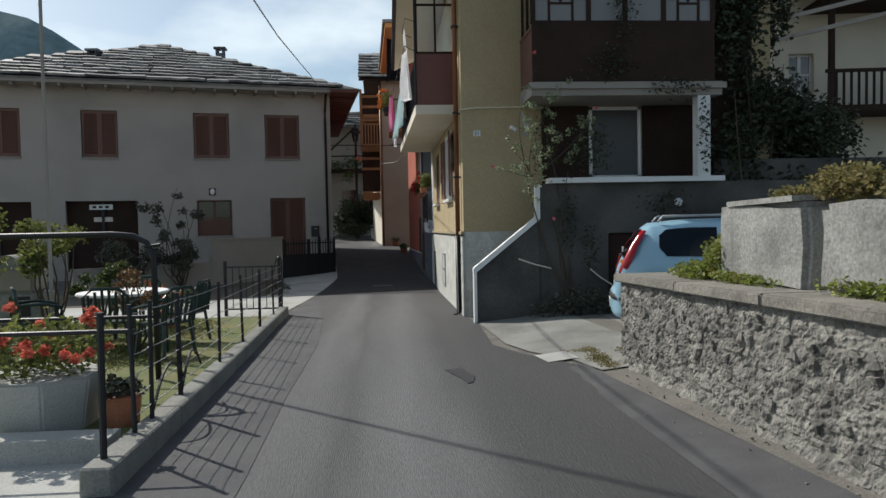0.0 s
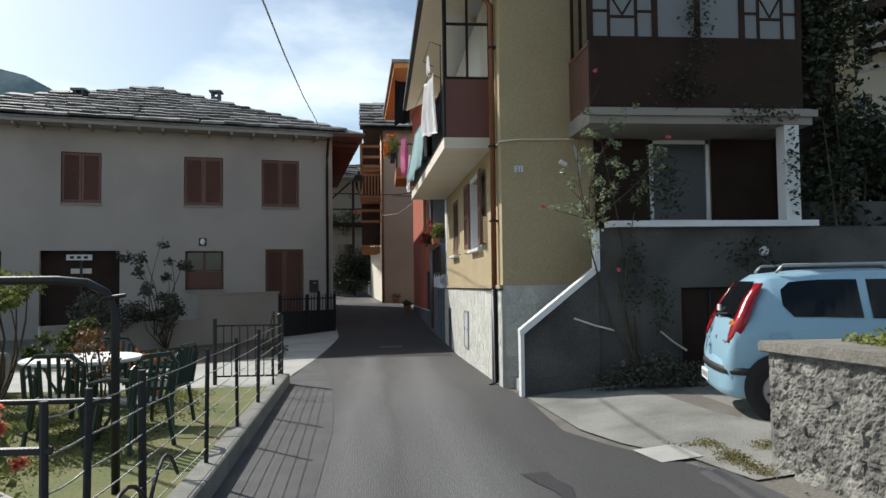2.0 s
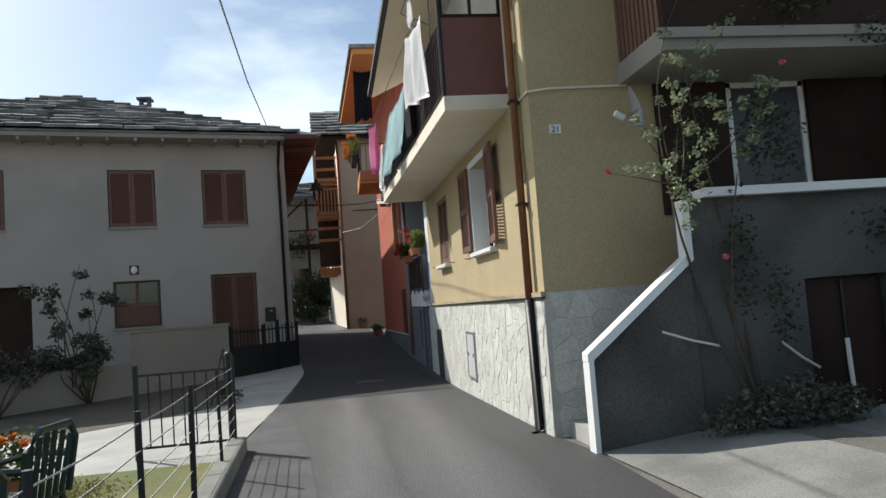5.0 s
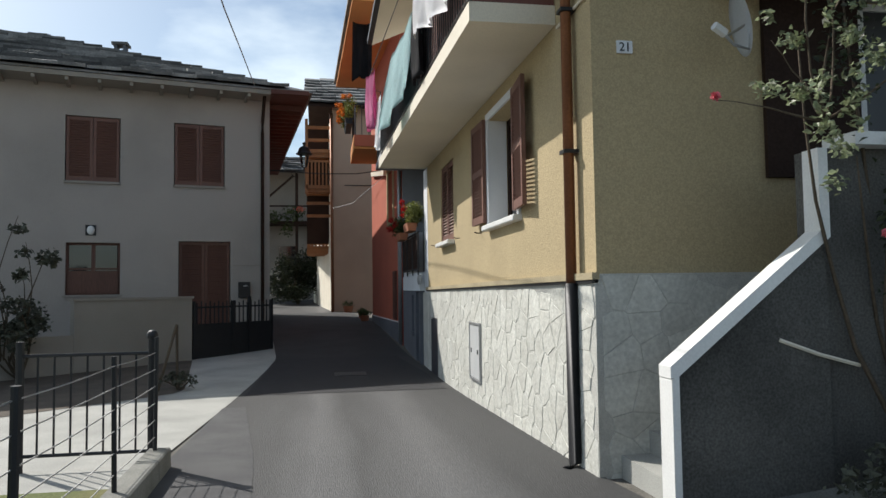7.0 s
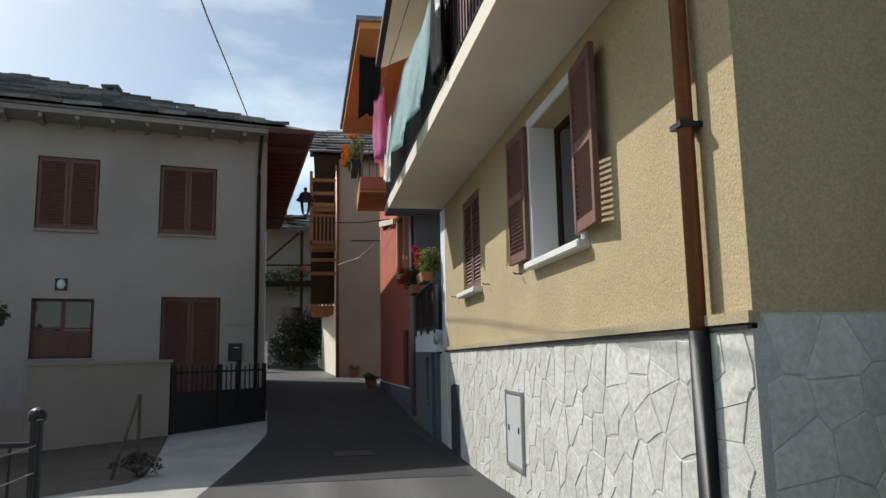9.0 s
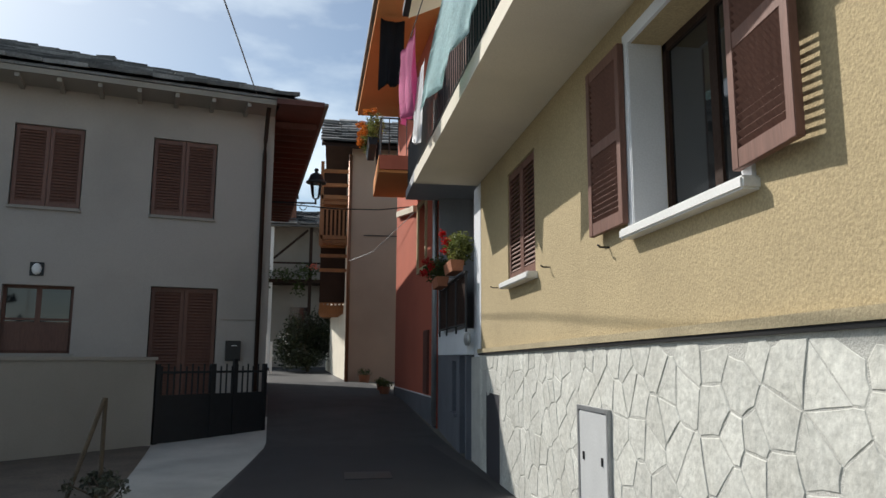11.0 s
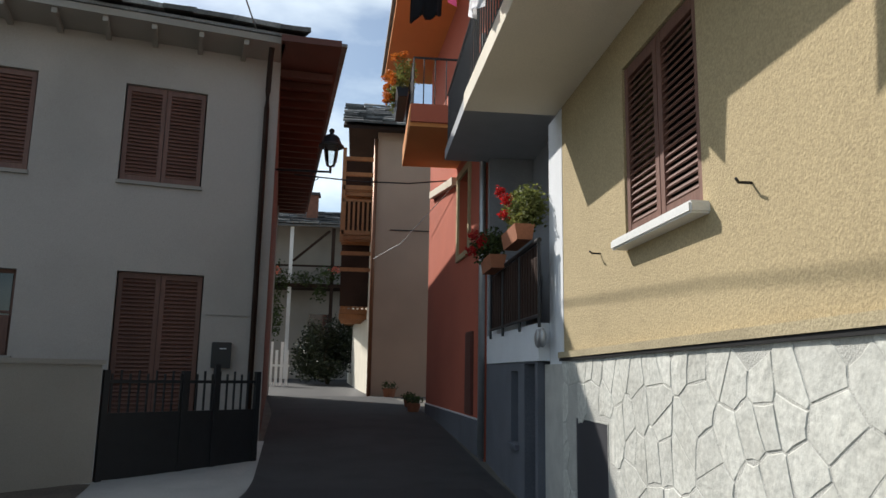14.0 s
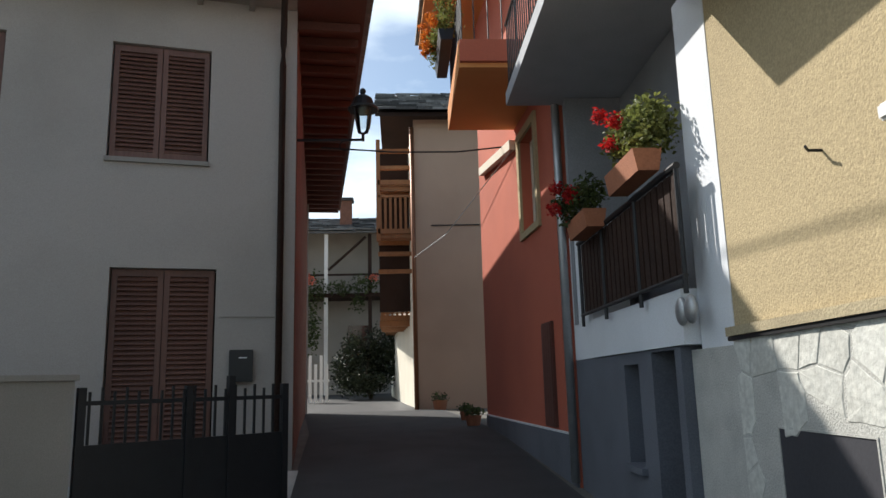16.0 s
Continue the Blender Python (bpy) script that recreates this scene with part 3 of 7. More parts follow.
def stone_pieces(side, u0, z0, w, h, step, seed, parent, mat, d0, depth, gap=0.012, squash=1.0, name="stone", skip=None, rough=0.0, split_edges=0.0):
    """Stones set on a wall, each with its own edges."""
    rnd = random.Random(seed + 7)
    root = parent
    while root.parent:
        root = root.parent
    inv = root.matrix_basis.inverted()
    for poly in cells(w, h, step, seed, squash):
        cx, cy = sum(p[0] for p in poly) / len(poly), sum(p[1] for p in poly) / len(poly)
        if skip and skip(u0 + cx, z0 + cy):
            continue
        if split_edges:
            finer = []
            for a, b in zip(poly, poly[1:] + poly[:1]):
                finer.append(a)
                if math.hypot(b[0] - a[0], b[1] - a[1]) > split_edges:
                    f = rnd.uniform(0.35, 0.65)
                    k = rnd.uniform(0.0, 0.07)
                    mx, my = a[0] + (b[0] - a[0]) * f, a[1] + (b[1] - a[1]) * f
                    finer.append((mx + (cx - mx) * k, my + (cy - my) * k))
            poly = finer
        rad = max(0.02, sum(math.hypot(p[0] - cx, p[1] - cy) for p in poly) / len(poly))
        if rad < gap * 1.5:
            continue
        k0, k1 = max(0.3, 1 - gap / rad), max(0.2, 1 - (gap + 0.005 + rough * 0.3) / rad)
        d1 = d0 + depth * rnd.uniform(0.55, 1.25)
        me = bpy.data.meshes.new(name)
        n = len(poly)
        vs = [inv @ side(u0 + cx + (p[0] - cx) * k0, z0 + cy + (p[1] - cy) * k0, d0) for p in poly]
        vs += [inv @ side(u0 + cx + (p[0] - cx) * k1, z0 + cy + (p[1] - cy) * k1, d1 + rnd.uniform(-rough, rough)) for p in poly]
        vs.append(inv @ side(u0 + cx, z0 + cy, d1 + rough * 0.6))
        fs = [(i, (i + 1) % n, n + (i + 1) % n, n + i) for i in range(n)] + [(n + i, n + (i + 1) % n, 2 * n) for i in range(n)]
        me.from_pydata(vs, [], fs)
        me.materials.append(mat)
        ob = new(name, me)
        ob.parent = parent


def leaves(name, blobs, count, size, mat, parent, seed=1, droop=0.3):
    """Many small folded leaves in the given ellipsoids (x, y, z, rx, ry, rz), as one mesh."""
    rnd = random.Random(seed)
    root = parent
    while root.parent:
        root = root.parent
    inv = root.matrix_basis.inverted()
    vs, fs = [], []
    vol = [b[3] * b[4] * b[5] for b in blobs]
    for k in range(count):
        b = rnd.choices(blobs, vol)[0]
        while True:
            q = Vector((rnd.uniform(-1, 1), rnd.uniform(-1, 1), rnd.uniform(-1, 1)))
            if 0.05 < q.length < 1:
                break
        q *= 0.55 + 0.45 * rnd.random()
        p = Vector((b[0] + q.x * b[3], b[1] + q.y * b[4], b[2] + q.z * b[5]))
        s = size * rnd.uniform(0.6, 1.3)
        r = Euler((rnd.uniform(-1.2, 1.2), rnd.uniform(-1.2, 1.2), rnd.uniform(0, 6.28))).to_matrix()
        n = len(vs)
        for v in ((0, -0.5, 0), (0.32, 0.05, droop * 0.35), (0, 0.55, -droop * 0.2), (-0.32, 0.05, droop * 0.35)):
            vs.append(inv @ (p + r @ (Vector(v) * s)))
        fs += [(n, n + 1, n + 2), (n, n + 2, n + 3)]
    me = bpy.data.meshes.new(name)
    me.from_pydata(vs, [], fs)
    me.materials.append(mat)
    ob = new(name, me)
    ob.parent = parent
    return ob


def branches(name, base, tips, r, mat, parent, seed=1):
    """A stem that forks to each tip, each limb bent and tapered."""
    rnd = random.Random(seed)
    bm = bmesh.new()
    base = Vector(base)
    for tip in tips:
        tip = Vector(tip)
        pts = []
        bend = Vector((rnd.uniform(-0.15, 0.15), rnd.uniform(-0.1, 0.1), 0)) * (tip - base).length
        for i in range(7):
            f = i / 6
            pts.append(base.lerp(tip, f) + bend * math.sin(f * math.pi) + Vector((rnd.uniform(-1, 1), rnd.uniform(-1, 1), 0)) * 0.02)
        tube(bm, pts, r, 6, r * 0.25)
    return part(name, bm, mat, parent, world=True, smooth=True)


# ---- windows, shutters, doors ----
def shutter(side, u0, u1, z0, z1, d, parent, mat, split=0.5, slats=12, swing=0.0, hinge=0, singles=True, thick=0.045):
    """A leaf with stiles, rails and tilted slats; swing: degrees that it stands out from the wall about its hinge (0: u0, 1: u1)."""
    w, h = u1 - u0, z1 - z0
    m = side.matrix(u0 if hinge == 0 else u1, z0, d)
    m = m @ pose(0, 0, 0, 0, 0, swing if hinge == 0 else -swing) @ pose(0 if hinge == 0 else -w, 0, 0)
    bm = bmesh.new()
    st = 0.07
    box(bm, 0, st, 0, thick, 0, h, m, 0.004)
    box(bm, w - st, w, 0, thick, 0, h, m, 0.004)
    zs = h * split if split else h - 0.09
    for a, b in ((0, 0.1), (zs - 0.045, zs + 0.045), (h - 0.09, h)) if split else ((0, 0.1), (h - 0.09, h)):
        box(bm, st - 0.005, w - st + 0.005, 0.003, thick - 0.003, a, b, m, 0.003)
    leaf = part("shutter", bm, mat, parent, "brown wooden shutter leaf", world=True)
    root = parent
    while root.parent:
        root = root.parent
    inv = root.matrix_basis.inverted()
    me = None
    joined = bmesh.new()
    for a, b in ((0.1, zs - 0.045), (zs + 0.045, h - 0.09)) if split else ((0.1, h - 0.09),):
        n = max(3, round(slats * (b - a) / h))
        for i in range(n):
            zc = a + (b - a) * (i + 0.5) / n
            mm = m @ pose(w / 2, thick / 2, zc, -38 if swing else 38, 0, 0)
            hh = (b - a) / n * (0.55 if swing else 0.46 if singles else 0.6)
            if singles:
                if me is None:
                    b2 = bmesh.new()
                    box(b2, -(w / 2 - st), w / 2 - st, -0.006, 0.006, -hh, hh)
                    me = bpy.data.meshes.new("slat")
                    b2.to_mesh(me)
                    b2.free()
                    me.materials.append(mat)
                ob = new("slat", me)
                ob.parent = leaf
                ob.matrix_basis = inv @ mm
            else:
                box(joined, -(w / 2 - st), w / 2 - st, -0.006, 0.006, -hh, hh, mm)
    if singles:
        joined.free()
    else:
        part("slats", joined, mat, leaf, world=True)
    return leaf


def window(side, hole, parent, frame_mat, recess=0.2, bars=1, cross=0, glass=None):
    u0, u1, z0, z1 = hole
    bm = bmesh.new()
    m = side.matrix(0, 0, 0)
    f = 0.06
    for a, b, c, e in ((u0, u1, z0, z0 + f), (u0, u1, z1 - f, z1), (u0, u0 + f, z0, z1), (u1 - f, u1, z0, z1)):
        box(bm, a + 0.001, b - 0.001, -recess - 0.05, -recess, c + 0.001, e - 0.001, m)
    uprights = []
    for i in range(bars):
        c = u0 + (u1 - u0) * (i + 1) / (bars + 1)
        uprights.append((c - 0.045, c + 0.045, z0 + f, z1 - f, 0.002))
    for i in range(cross):
        c = z0 + (z1 - z0) * (i + 1) / (cross + 1)
        uprights.append((u0 + f, u1 - f, c - 0.02, c + 0.02, 0.004))
    fr = part("window", bm, frame_mat, parent, world=True)
    for a, b, c, e, k in uprights:
        part("glazing_bar", side.box(a, b, c, e, -recess - 0.05 + k, -recess - k), frame_mat, fr, world=True)
    n = bars + 1
    for i in range(n):
        a, b = u0 + f + (u1 - u0 - 2 * f) * i / n, u0 + f + (u1 - u0 - 2 * f) * (i + 1) / n
        part("pane", side.box(a + 0.01, b - 0.01, z0 + f, z1 - f, -recess - 0.03, -recess - 0.02), glass or M_GLASS, fr, world=True)
    # Black sheet in place of a room, painting its darkness behind the panes.
    part("unlit_room_sheet", side.box(u0 - 0.2, u1 + 0.2, z0 - 0.2, z1 + 0.2, -0.60, -0.56), M_BLACK, fr, "black sheet standing in for the unlit room", world=True)
    return fr


def cloth(name, corners, mat, label, category, ripple=0.03, seed=1, n=14, group="laundry on the balcony"):
    """A hanging piece of cloth between four corners (top a, top b, bottom b, bottom a)."""
    rnd = random.Random(seed)
    a, b, c, d = (Vector(p) for p in corners)
    nrm = (b - a).cross(d - a).normalized()
    bm = bmesh.new()
    ph = rnd.uniform(0, 6)
    rows = []
    for i in range(n + 1):
        v = i / n
        row = []
        for j in range(n + 1):
            u = j / n
            p = a.lerp(b, u).lerp(d.lerp(c, u), v)
            amp = ripple * (0.25 + v)
            p += nrm * amp * (math.sin(u * 14 + ph + v * 1.5) + 0.6 * math.sin(u * 29 + ph * 2 - v * 3))
            p.z += 0.03 * math.sin(u * 9 + ph) * v - 0.05 * math.sin(u * math.pi) * (1 - v)
            row.append(bm.verts.new(p))
        rows.append(row)
    for p, q in zip(rows, rows[1:]):
        for j in range(n):
            bm.faces.new((p[j], p[j + 1], q[j + 1], q[j]))
    bmesh.ops.solidify(bm, geom=bm.faces[:], thickness=0.006)
    ob = part(name, bm, mat, smooth=True)
    return tagged(ob, label, category, group)


# grey house openings
for a, b in UPPER:
    bm = GS.box(a - 0.02, b + 0.02, 3.76, 3.818, -0.2, 0.05)
    sill = part("sill", bm, M_GARDEN_WALL, grey_house, world=True)
    mid = (a + b) / 2
    shutter(GS, a + 0.02, mid - 0.004, 3.83, 5.42, -0.10, grey_house, M_SHUTTER, 0, 26, singles=False)
    shutter(GS, mid + 0.004, b - 0.02, 3.83, 5.42, -0.10, grey_house, M_SHUTTER, 0, 26, singles=False)
mid = sum(DOOR_G) / 2
door = part("door", GS.box(DOOR_G[0], DOOR_G[1], -0.2, 2.37, -0.3, -0.26), M_DARK_WOOD, grey_house, world=True)
shutter(GS, DOOR_G[0] + 0.02, mid - 0.004, -0.15, 2.36, -0.12, grey_house, M_DOOR, 0, 40, singles=False)
shutter(GS, mid + 0.004, DOOR_G[1] - 0.02, -0.15, 2.36, -0.12, grey_house, M_DOOR, 0, 40, singles=False)
part("threshold", GS.box(DOOR_G[0] - 0.1, DOOR_G[1] + 0.1, -0.8, -0.204, -0.3, 0.25), M_CONCRETE, grey_house, world=True)
win = window(GS, SHOPS[0], grey_house, M_DOOR, 0.15, 1, 1, M_GLASS)
part("lower_board", GS.box(SHOPS[0][0] + 0.05, SHOPS[0][1] - 0.05, 1.08, 1.62, -0.14, -0.11), M_DOOR, win, "red-brown board over the window's lower half", world=True)
part("sill", GS.box(SHOPS[0][0] - 0.06, SHOPS[0][1] + 0.06, 0.97, 1.026, -0.1, 0.06), M_GARDEN_WALL, grey_house, world=True)
for hole in SHOPS[1:]:
    a, b = hole[:2]
    sh = part("entrance", GS.box(a, b, -0.1, 2.32, -0.34, -0.26), M_DARK_WOOD, grey_house, "dark wooden entrance", world=True)
    part("frame", GS.box((a + b) / 2 - 0.04, (a + b) / 2 + 0.04, -0.1, 2.3, -0.255, -0.2), M_BLACK, sh, world=True)
    if a < 10:
        part("notice", GS.box((a + b) / 2 - 0.32, (a + b) / 2 + 0.42, 2.02, 2.2, -0.19, -0.17), M_WHITE_PAINT, sh, "pale notice board", world=True)
        part("notice", GS.box((a + b) / 2 - 0.3, (a + b) / 2 + 0.3, 1.6, 1.76, -0.25, -0.24), M_CREAM, sh, "pale notice board", world=True)
        for k in range(3):
            part("text_bar", GS.box((a + b) / 2 - 0.2 + k * 0.2, (a + b) / 2 - 0.08 + k * 0.2, 2.07, 2.15, -0.169, -0.166), M_IRON, sh, world=True)
# roof of the grey house: four stone slopes that meet in one point
E1, E2 = GS(-1.0, 6.36, 0.8), GS(13.4, 6.36, 0.8)
E3, E4 = GE(12.3, 6.36, 1.0), back(12.3, 6.36, 0.8)
APEX = Vector((-9.4, 31.2, 9.05))
bm = bmesh.new()
prism(bm, [E1, E2, E4, E3], (0, 0, -0.05))
for a, b in ((E1, E2), (E2, E4), (E4, E3), (E3, E1)):
    bm.faces.new([bm.verts.new(p) for p in (a, b, APEX)])
roof = part("roof", bm, M_SLATE, grey_house, world=True)


def slab_mesh(w, l, t, seed):
    rnd = random.Random(seed)
    j = lambda: rnd.uniform(-0.05, 0.05)
    low = [(-w / 2 + j(), j(), 0), (0, -0.03 + j(), 0), (w / 2 + j(), j(), 0), (w / 2, l, 0), (-w / 2, l, 0)]
    vs = [Vector(p) for p in low] + [Vector((p[0] * 0.98, p[1] + 0.01, t + rnd.uniform(-0.008, 0.008))) for p in low]
    n = len(low)
    fs = [tuple(range(n))[::-1], tuple(range(n, 2 * n))] + [(i, (i + 1) % n, n + (i + 1) % n, n + i) for i in range(n)]
    me = bpy.data.meshes.new("slab")
    me.from_pydata(vs, [], fs)
    me.materials.append(M_SLATE)
    return me


def slab_roof(a, b, top_a, top_b, parent, rows, width, seed, single):
    """Overlapping stone slabs on the slope from the eave a-b to the ridge top_a-top_b."""
    rnd = random.Random(seed)
    root = parent
    while root.parent:
        root = root.parent
    inv = root.matrix_basis.inverted()
    meshes = [slab_mesh(width * k, (top_a - a).length / rows * 1.35, 0.075, seed + i) for i, k in enumerate((0.7, 0.85, 1.0, 1.15, 1.3))]
    nrm = (b - a).cross(top_a - a)
    nrm = nrm.normalized() if nrm.z > 0 else -nrm.normalized()
    joined = bmesh.new()
    for r in range(rows):
        f = r / rows
        p, q = a.lerp(top_a, f), b.lerp(top_b, f)
        along = (b - a).normalized()
        up = nrm.cross(along)
        if up.z < 0:
            up = -up
        f2 = min(1.0, (r + 1.3) / rows)
        along_a, along_b = (a.lerp(top_a, f2) - p).dot(along), (b.lerp(top_b, f2) - p).dot(along)
        x, length = max(0.0, along_a), min((q - p).length, along_b)
        while x < length - width * 0.5:
            i = rnd.randrange(5)
            w = width * (0.7, 0.85, 1.0, 1.15, 1.3)[i]
            o = p + along * (x + w / 2) - up * rnd.uniform(0.03, 0.1) + nrm * (0.03 + rnd.uniform(0, 0.02))
            side = up.cross(nrm)
            u2, n2 = up.normalized(), nrm
            m = Matrix(((side.x, u2.x, n2.x, o.x), (side.y, u2.y, n2.y, o.y), (side.z, u2.z, n2.z, o.z), (0, 0, 0, 1))) @ pose(0, 0, 0.03, -7.5 + rnd.uniform(-2, 1), rnd.uniform(-2.5, 2.5), rnd.uniform(-3, 3))
            if single:
                ob = new("slab", meshes[i])
                ob.parent = parent
                ob.matrix_basis = inv @ m
            else:
                vs = [joined.verts.new(m @ v.co) for v in meshes[i].vertices]
                for poly in meshes[i].polygons:
                    joined.faces.new([vs[k] for k in poly.vertices])
            x += w + 0.01
    if single:
        joined.free()
    else:
        tagged(part("roof_covering", joined, M_SLATE, parent, world=True), kind="stuff")


for x, y, z0, z1 in ((-7.1, 31.6, 8.0, 9.02), (-10.9, 27.8, 7.2, 8.05)):
    part("chimney", one_box(x - 0.17, x + 0.17, y, y + 0.34, z0, z1 - 0.25), M_DARK_BASE, roof, "dark rendered chimney", world=True)
    for k in (-0.13, 0.13):
        part("chimney_leg", one_box(x + k - 0.04, x + k + 0.04, y, y + 0.34, z1 - 0.247, z1 - 0.08), M_DARK_BASE, roof, world=True)
    part("chimney_cap", one_box(x - 0.24, x + 0.24, y - 0.07, y + 0.41, z1 - 0.077, z1), M_SLATE, roof, world=True)
for i in range(24):
    u = 0.3 + i * 0.5
    part("rafter", one_prism([GE(u - 0.05, 6.05, -0.3), GE(u + 0.05, 6.05, -0.3), GE(u + 0.05, 6.18, -0.3), GE(u - 0.05, 6.18, -0.3)], GE.n * 1.22 + Vector((0, 0, 0.0))), M_RAFTER, grey_house, world=True)
part("eave_board", GE.box(-0.9, 12.2, 6.19, 6.30, 0.0, 0.98), M_RAFTER, grey_house, "red-brown boarded eave", world=True)
part("eave_board", GS.box(0.02, 13.07, 6.19, 6.30, 0.0, 0.77), M_GARDEN_WALL, grey_house, "grey boarded eave", world=True)
for i in range(18):
    part("rafter_end", GS.box(0.6 + i * 0.7, 0.68 + i * 0.7, 6.10, 6.187, 0.0, 0.72, 0.006), M_GARDEN_WALL, grey_house, "grey rafter end", world=True)
pipe = [GS(0.22, 6.2, 0.55), GS(0.22, 6.05, 0.45), GS(0.2, 5.6, 0.1), GS(0.2, 5.3, 0.07), GS(0.2, -0.35, 0.07)]
part("drainpipe", one_tube(pipe, 0.045, 10), M_DARK_WOOD, grey_house, "dark drainpipe down the corner", world=True, smooth=True)
bm = GS.box(0.52, 0.82, 0.9, 1.31, 0.0, 0.1, 0.008)
mail = part("mailbox", bm, M_BLACK, None)
tagged(mail, "dark metal letter box on the grey wall", "mailbox")
part("label_strip", GS.box(0.6, 0.7, 1.2, 1.215, 0.101, 0.104), M_WHITE_PAINT, mail)
bm = bmesh.new()
bmesh.ops.create_uvsphere(bm, u_segments=16, v_segments=10, radius=1, matrix=GS.matrix(4.32, 2.61, 0.04) @ Matrix.Diagonal((0.085, 0.06, 0.11, 1)))
wall_lamp = part("wall_lamp", bm, M_WHITE_PAINT, None, smooth=True)
tagged(wall_lamp, "white oval lamp on the grey wall", "wall lamp")
part("back_plate", GS.box(4.2, 4.44, 2.48, 2.74, 0.002, 0.02, 0.004), M_BLACK, wall_lamp)
part("conduit", GS.box(0.25, 0.95, 1.735, 1.75, 0.0, 0.015), M_GARDEN_WALL, grey_house, world=True)

# yellow house openings
w1 = window(YW, WIN1, yellow_house, M_DARK_WOOD, 0.24, 1)
reveal = bmesh.new()
for a, b, c, e in ((WIN1[0] - 0.09, WIN1[0] - 0.001, WIN1[2], WIN1[3] + 0.09), (WIN1[1] + 0.001, WIN1[1] + 0.09, WIN1[2], WIN1[3] + 0.09), (WIN1[0], WIN1[1], WIN1[3] + 0.001, WIN1[3] + 0.09)):
    box(reveal, a, b, 0.0, 0.025, c, e, YW.matrix(0, 0, 0))
box(reveal, WIN1[1] - 0.012, WIN1[1] - 0.001, -0.23, 0.02, WIN1[2], WIN1[3], YW.matrix(0, 0, 0))
part("surround", reveal, M_WHITE, yellow_house, "white painted window surround", world=True)
part("sill", YW.box(15.2 - 13.35, 16.76 - 13.35, 1.805, 1.875, -0.2, 0.10, 0.012), M_WHITE_PAINT, yellow_house, "white stone sill", world=True)
shutter(YW, WIN1[0] - 0.60, WIN1[0] - 0.005, 1.92, 3.25, 0.03, yellow_house, M_SHUTTER, 0.5, 30, 5, 1)
shutter(YW, WIN1[1] + 0.06, WIN1[1] + 0.70, 1.92, 3.25, 0.03, yellow_house, M_SHUTTER, 0.5, 30, 1.5, 0)
mid = (WIN2[0] + WIN2[1]) / 2
shutter(YW, WIN2[0] + 0.01, mid - 0.003, 1.89, 3.21, -0.06, yellow_house, M_SHUTTER, 0, 26)
shutter(YW, mid + 0.003, WIN2[1] - 0.01, 1.89, 3.21, -0.06, yellow_house, M_SHUTTER, 0, 26)
# Black sheet that paints the dark seen between the closed slats.
part("slat_gap_sheet", YW.box(WIN2[0], WIN2[1], WIN2[2], WIN2[3], -0.3, -0.26), M_BLACK, yellow_house, world=True)
part("sill", YW.box(WIN2[0] - 0.08, WIN2[1] + 0.0, 1.805, 1.877, -0.1, 0.12, 0.012), M_WHITE_PAINT, yellow_house, "white stone sill", world=True)
part("cellar_hatch", YW.box(VENT[0] + 0.013, VENT[1] - 0.013, -0.75, 0.527, -0.02, 0.024), material("grey_hatch", (0.05, 0.05, 0.058), 0.6, vary=0.15, bump=0.05), yellow_house, "dark grey metal hatch", world=True)
liner = bmesh.new()
for a, b, c, e in ((VENT[0] + 0.001, VENT[0] + 0.012, -0.75, 0.53), (VENT[1] - 0.012, VENT[1] - 0.001, -0.75, 0.53), (VENT[0], VENT[1], 0.528, 0.539)):
    box(liner, a, b, -0.3, 0.03, c, e, YW.matrix(0, 0, 0))
part("hatch_reveal", liner, M_MORTAR, yellow_house, "grey cement reveal", world=True)
meter = part("meter_door", YW.box(17.23 - 13.35, 17.84 - 13.35, -0.15, 0.57, 0.03, 0.05, 0.004), material("grey_white_enamel", (0.56, 0.57, 0.57), 0.5, vary=0.1, bump=0.05), yellow_house, "pale metal meter door", world=True)
for u in (17.33, 17.74):
    part("latch", YW.box(u - 13.35 - 0.012, u - 13.35 + 0.012, 0.19, 0.25, 0.051, 0.06), M_IRON, meter, world=True)
for a, b, c, e in ((17.19, 17.225, -0.19, 0.61), (17.845, 17.88, -0.19, 0.61), (17.226, 17.844, 0.575, 0.61), (17.226, 17.844, -0.19, -0.155)):
    part("meter_frame", YW.box(a - 13.35, b - 13.35, c, e, 0.02, 0.058, 0.003), M_STEEL, meter, "grey metal frame", world=True)
BAND_Z = lambda u: 1.20 - 0.0103 * (u + 0.23)
part("band", one_prism([YW(-0.29, BAND_Z(-0.29) - 0.055, 0), YW(8.85, BAND_Z(8.85) - 0.055, 0), YW(8.85, BAND_Z(8.85), 0), YW(-0.29, BAND_Z(-0.29), 0)], YW.n * 0.06), M_BAND, yellow_house, "ochre band over the stone base", world=True)
# The shadow line under the band, painted as a black strip.
part("band_shadow_strip", one_prism([YW(-0.26, BAND_Z(-0.26) - 0.082, 0), YW(8.85, BAND_Z(8.85) - 0.082, 0), YW(8.85, BAND_Z(8.85) - 0.058, 0), YW(-0.26, BAND_Z(-0.26) - 0.058, 0)], YW.n * 0.05), M_BLACK, yellow_house, "black strip painting the shadow below the band", world=True)
for y, z in ((21.08, 1.88), (18.75, 1.86), (17.2, 1.82)):
    hook = one_tube([YW(y - 13.35, z, 0.0), YW(y - 13.35, z, 0.07), YW(y - 13.35 - 0.03, z + 0.01, 0.1)], 0.008, 6)
    part("shutter_hook", hook, M_IRON, yellow_house, "small iron shutter hook", world=True)
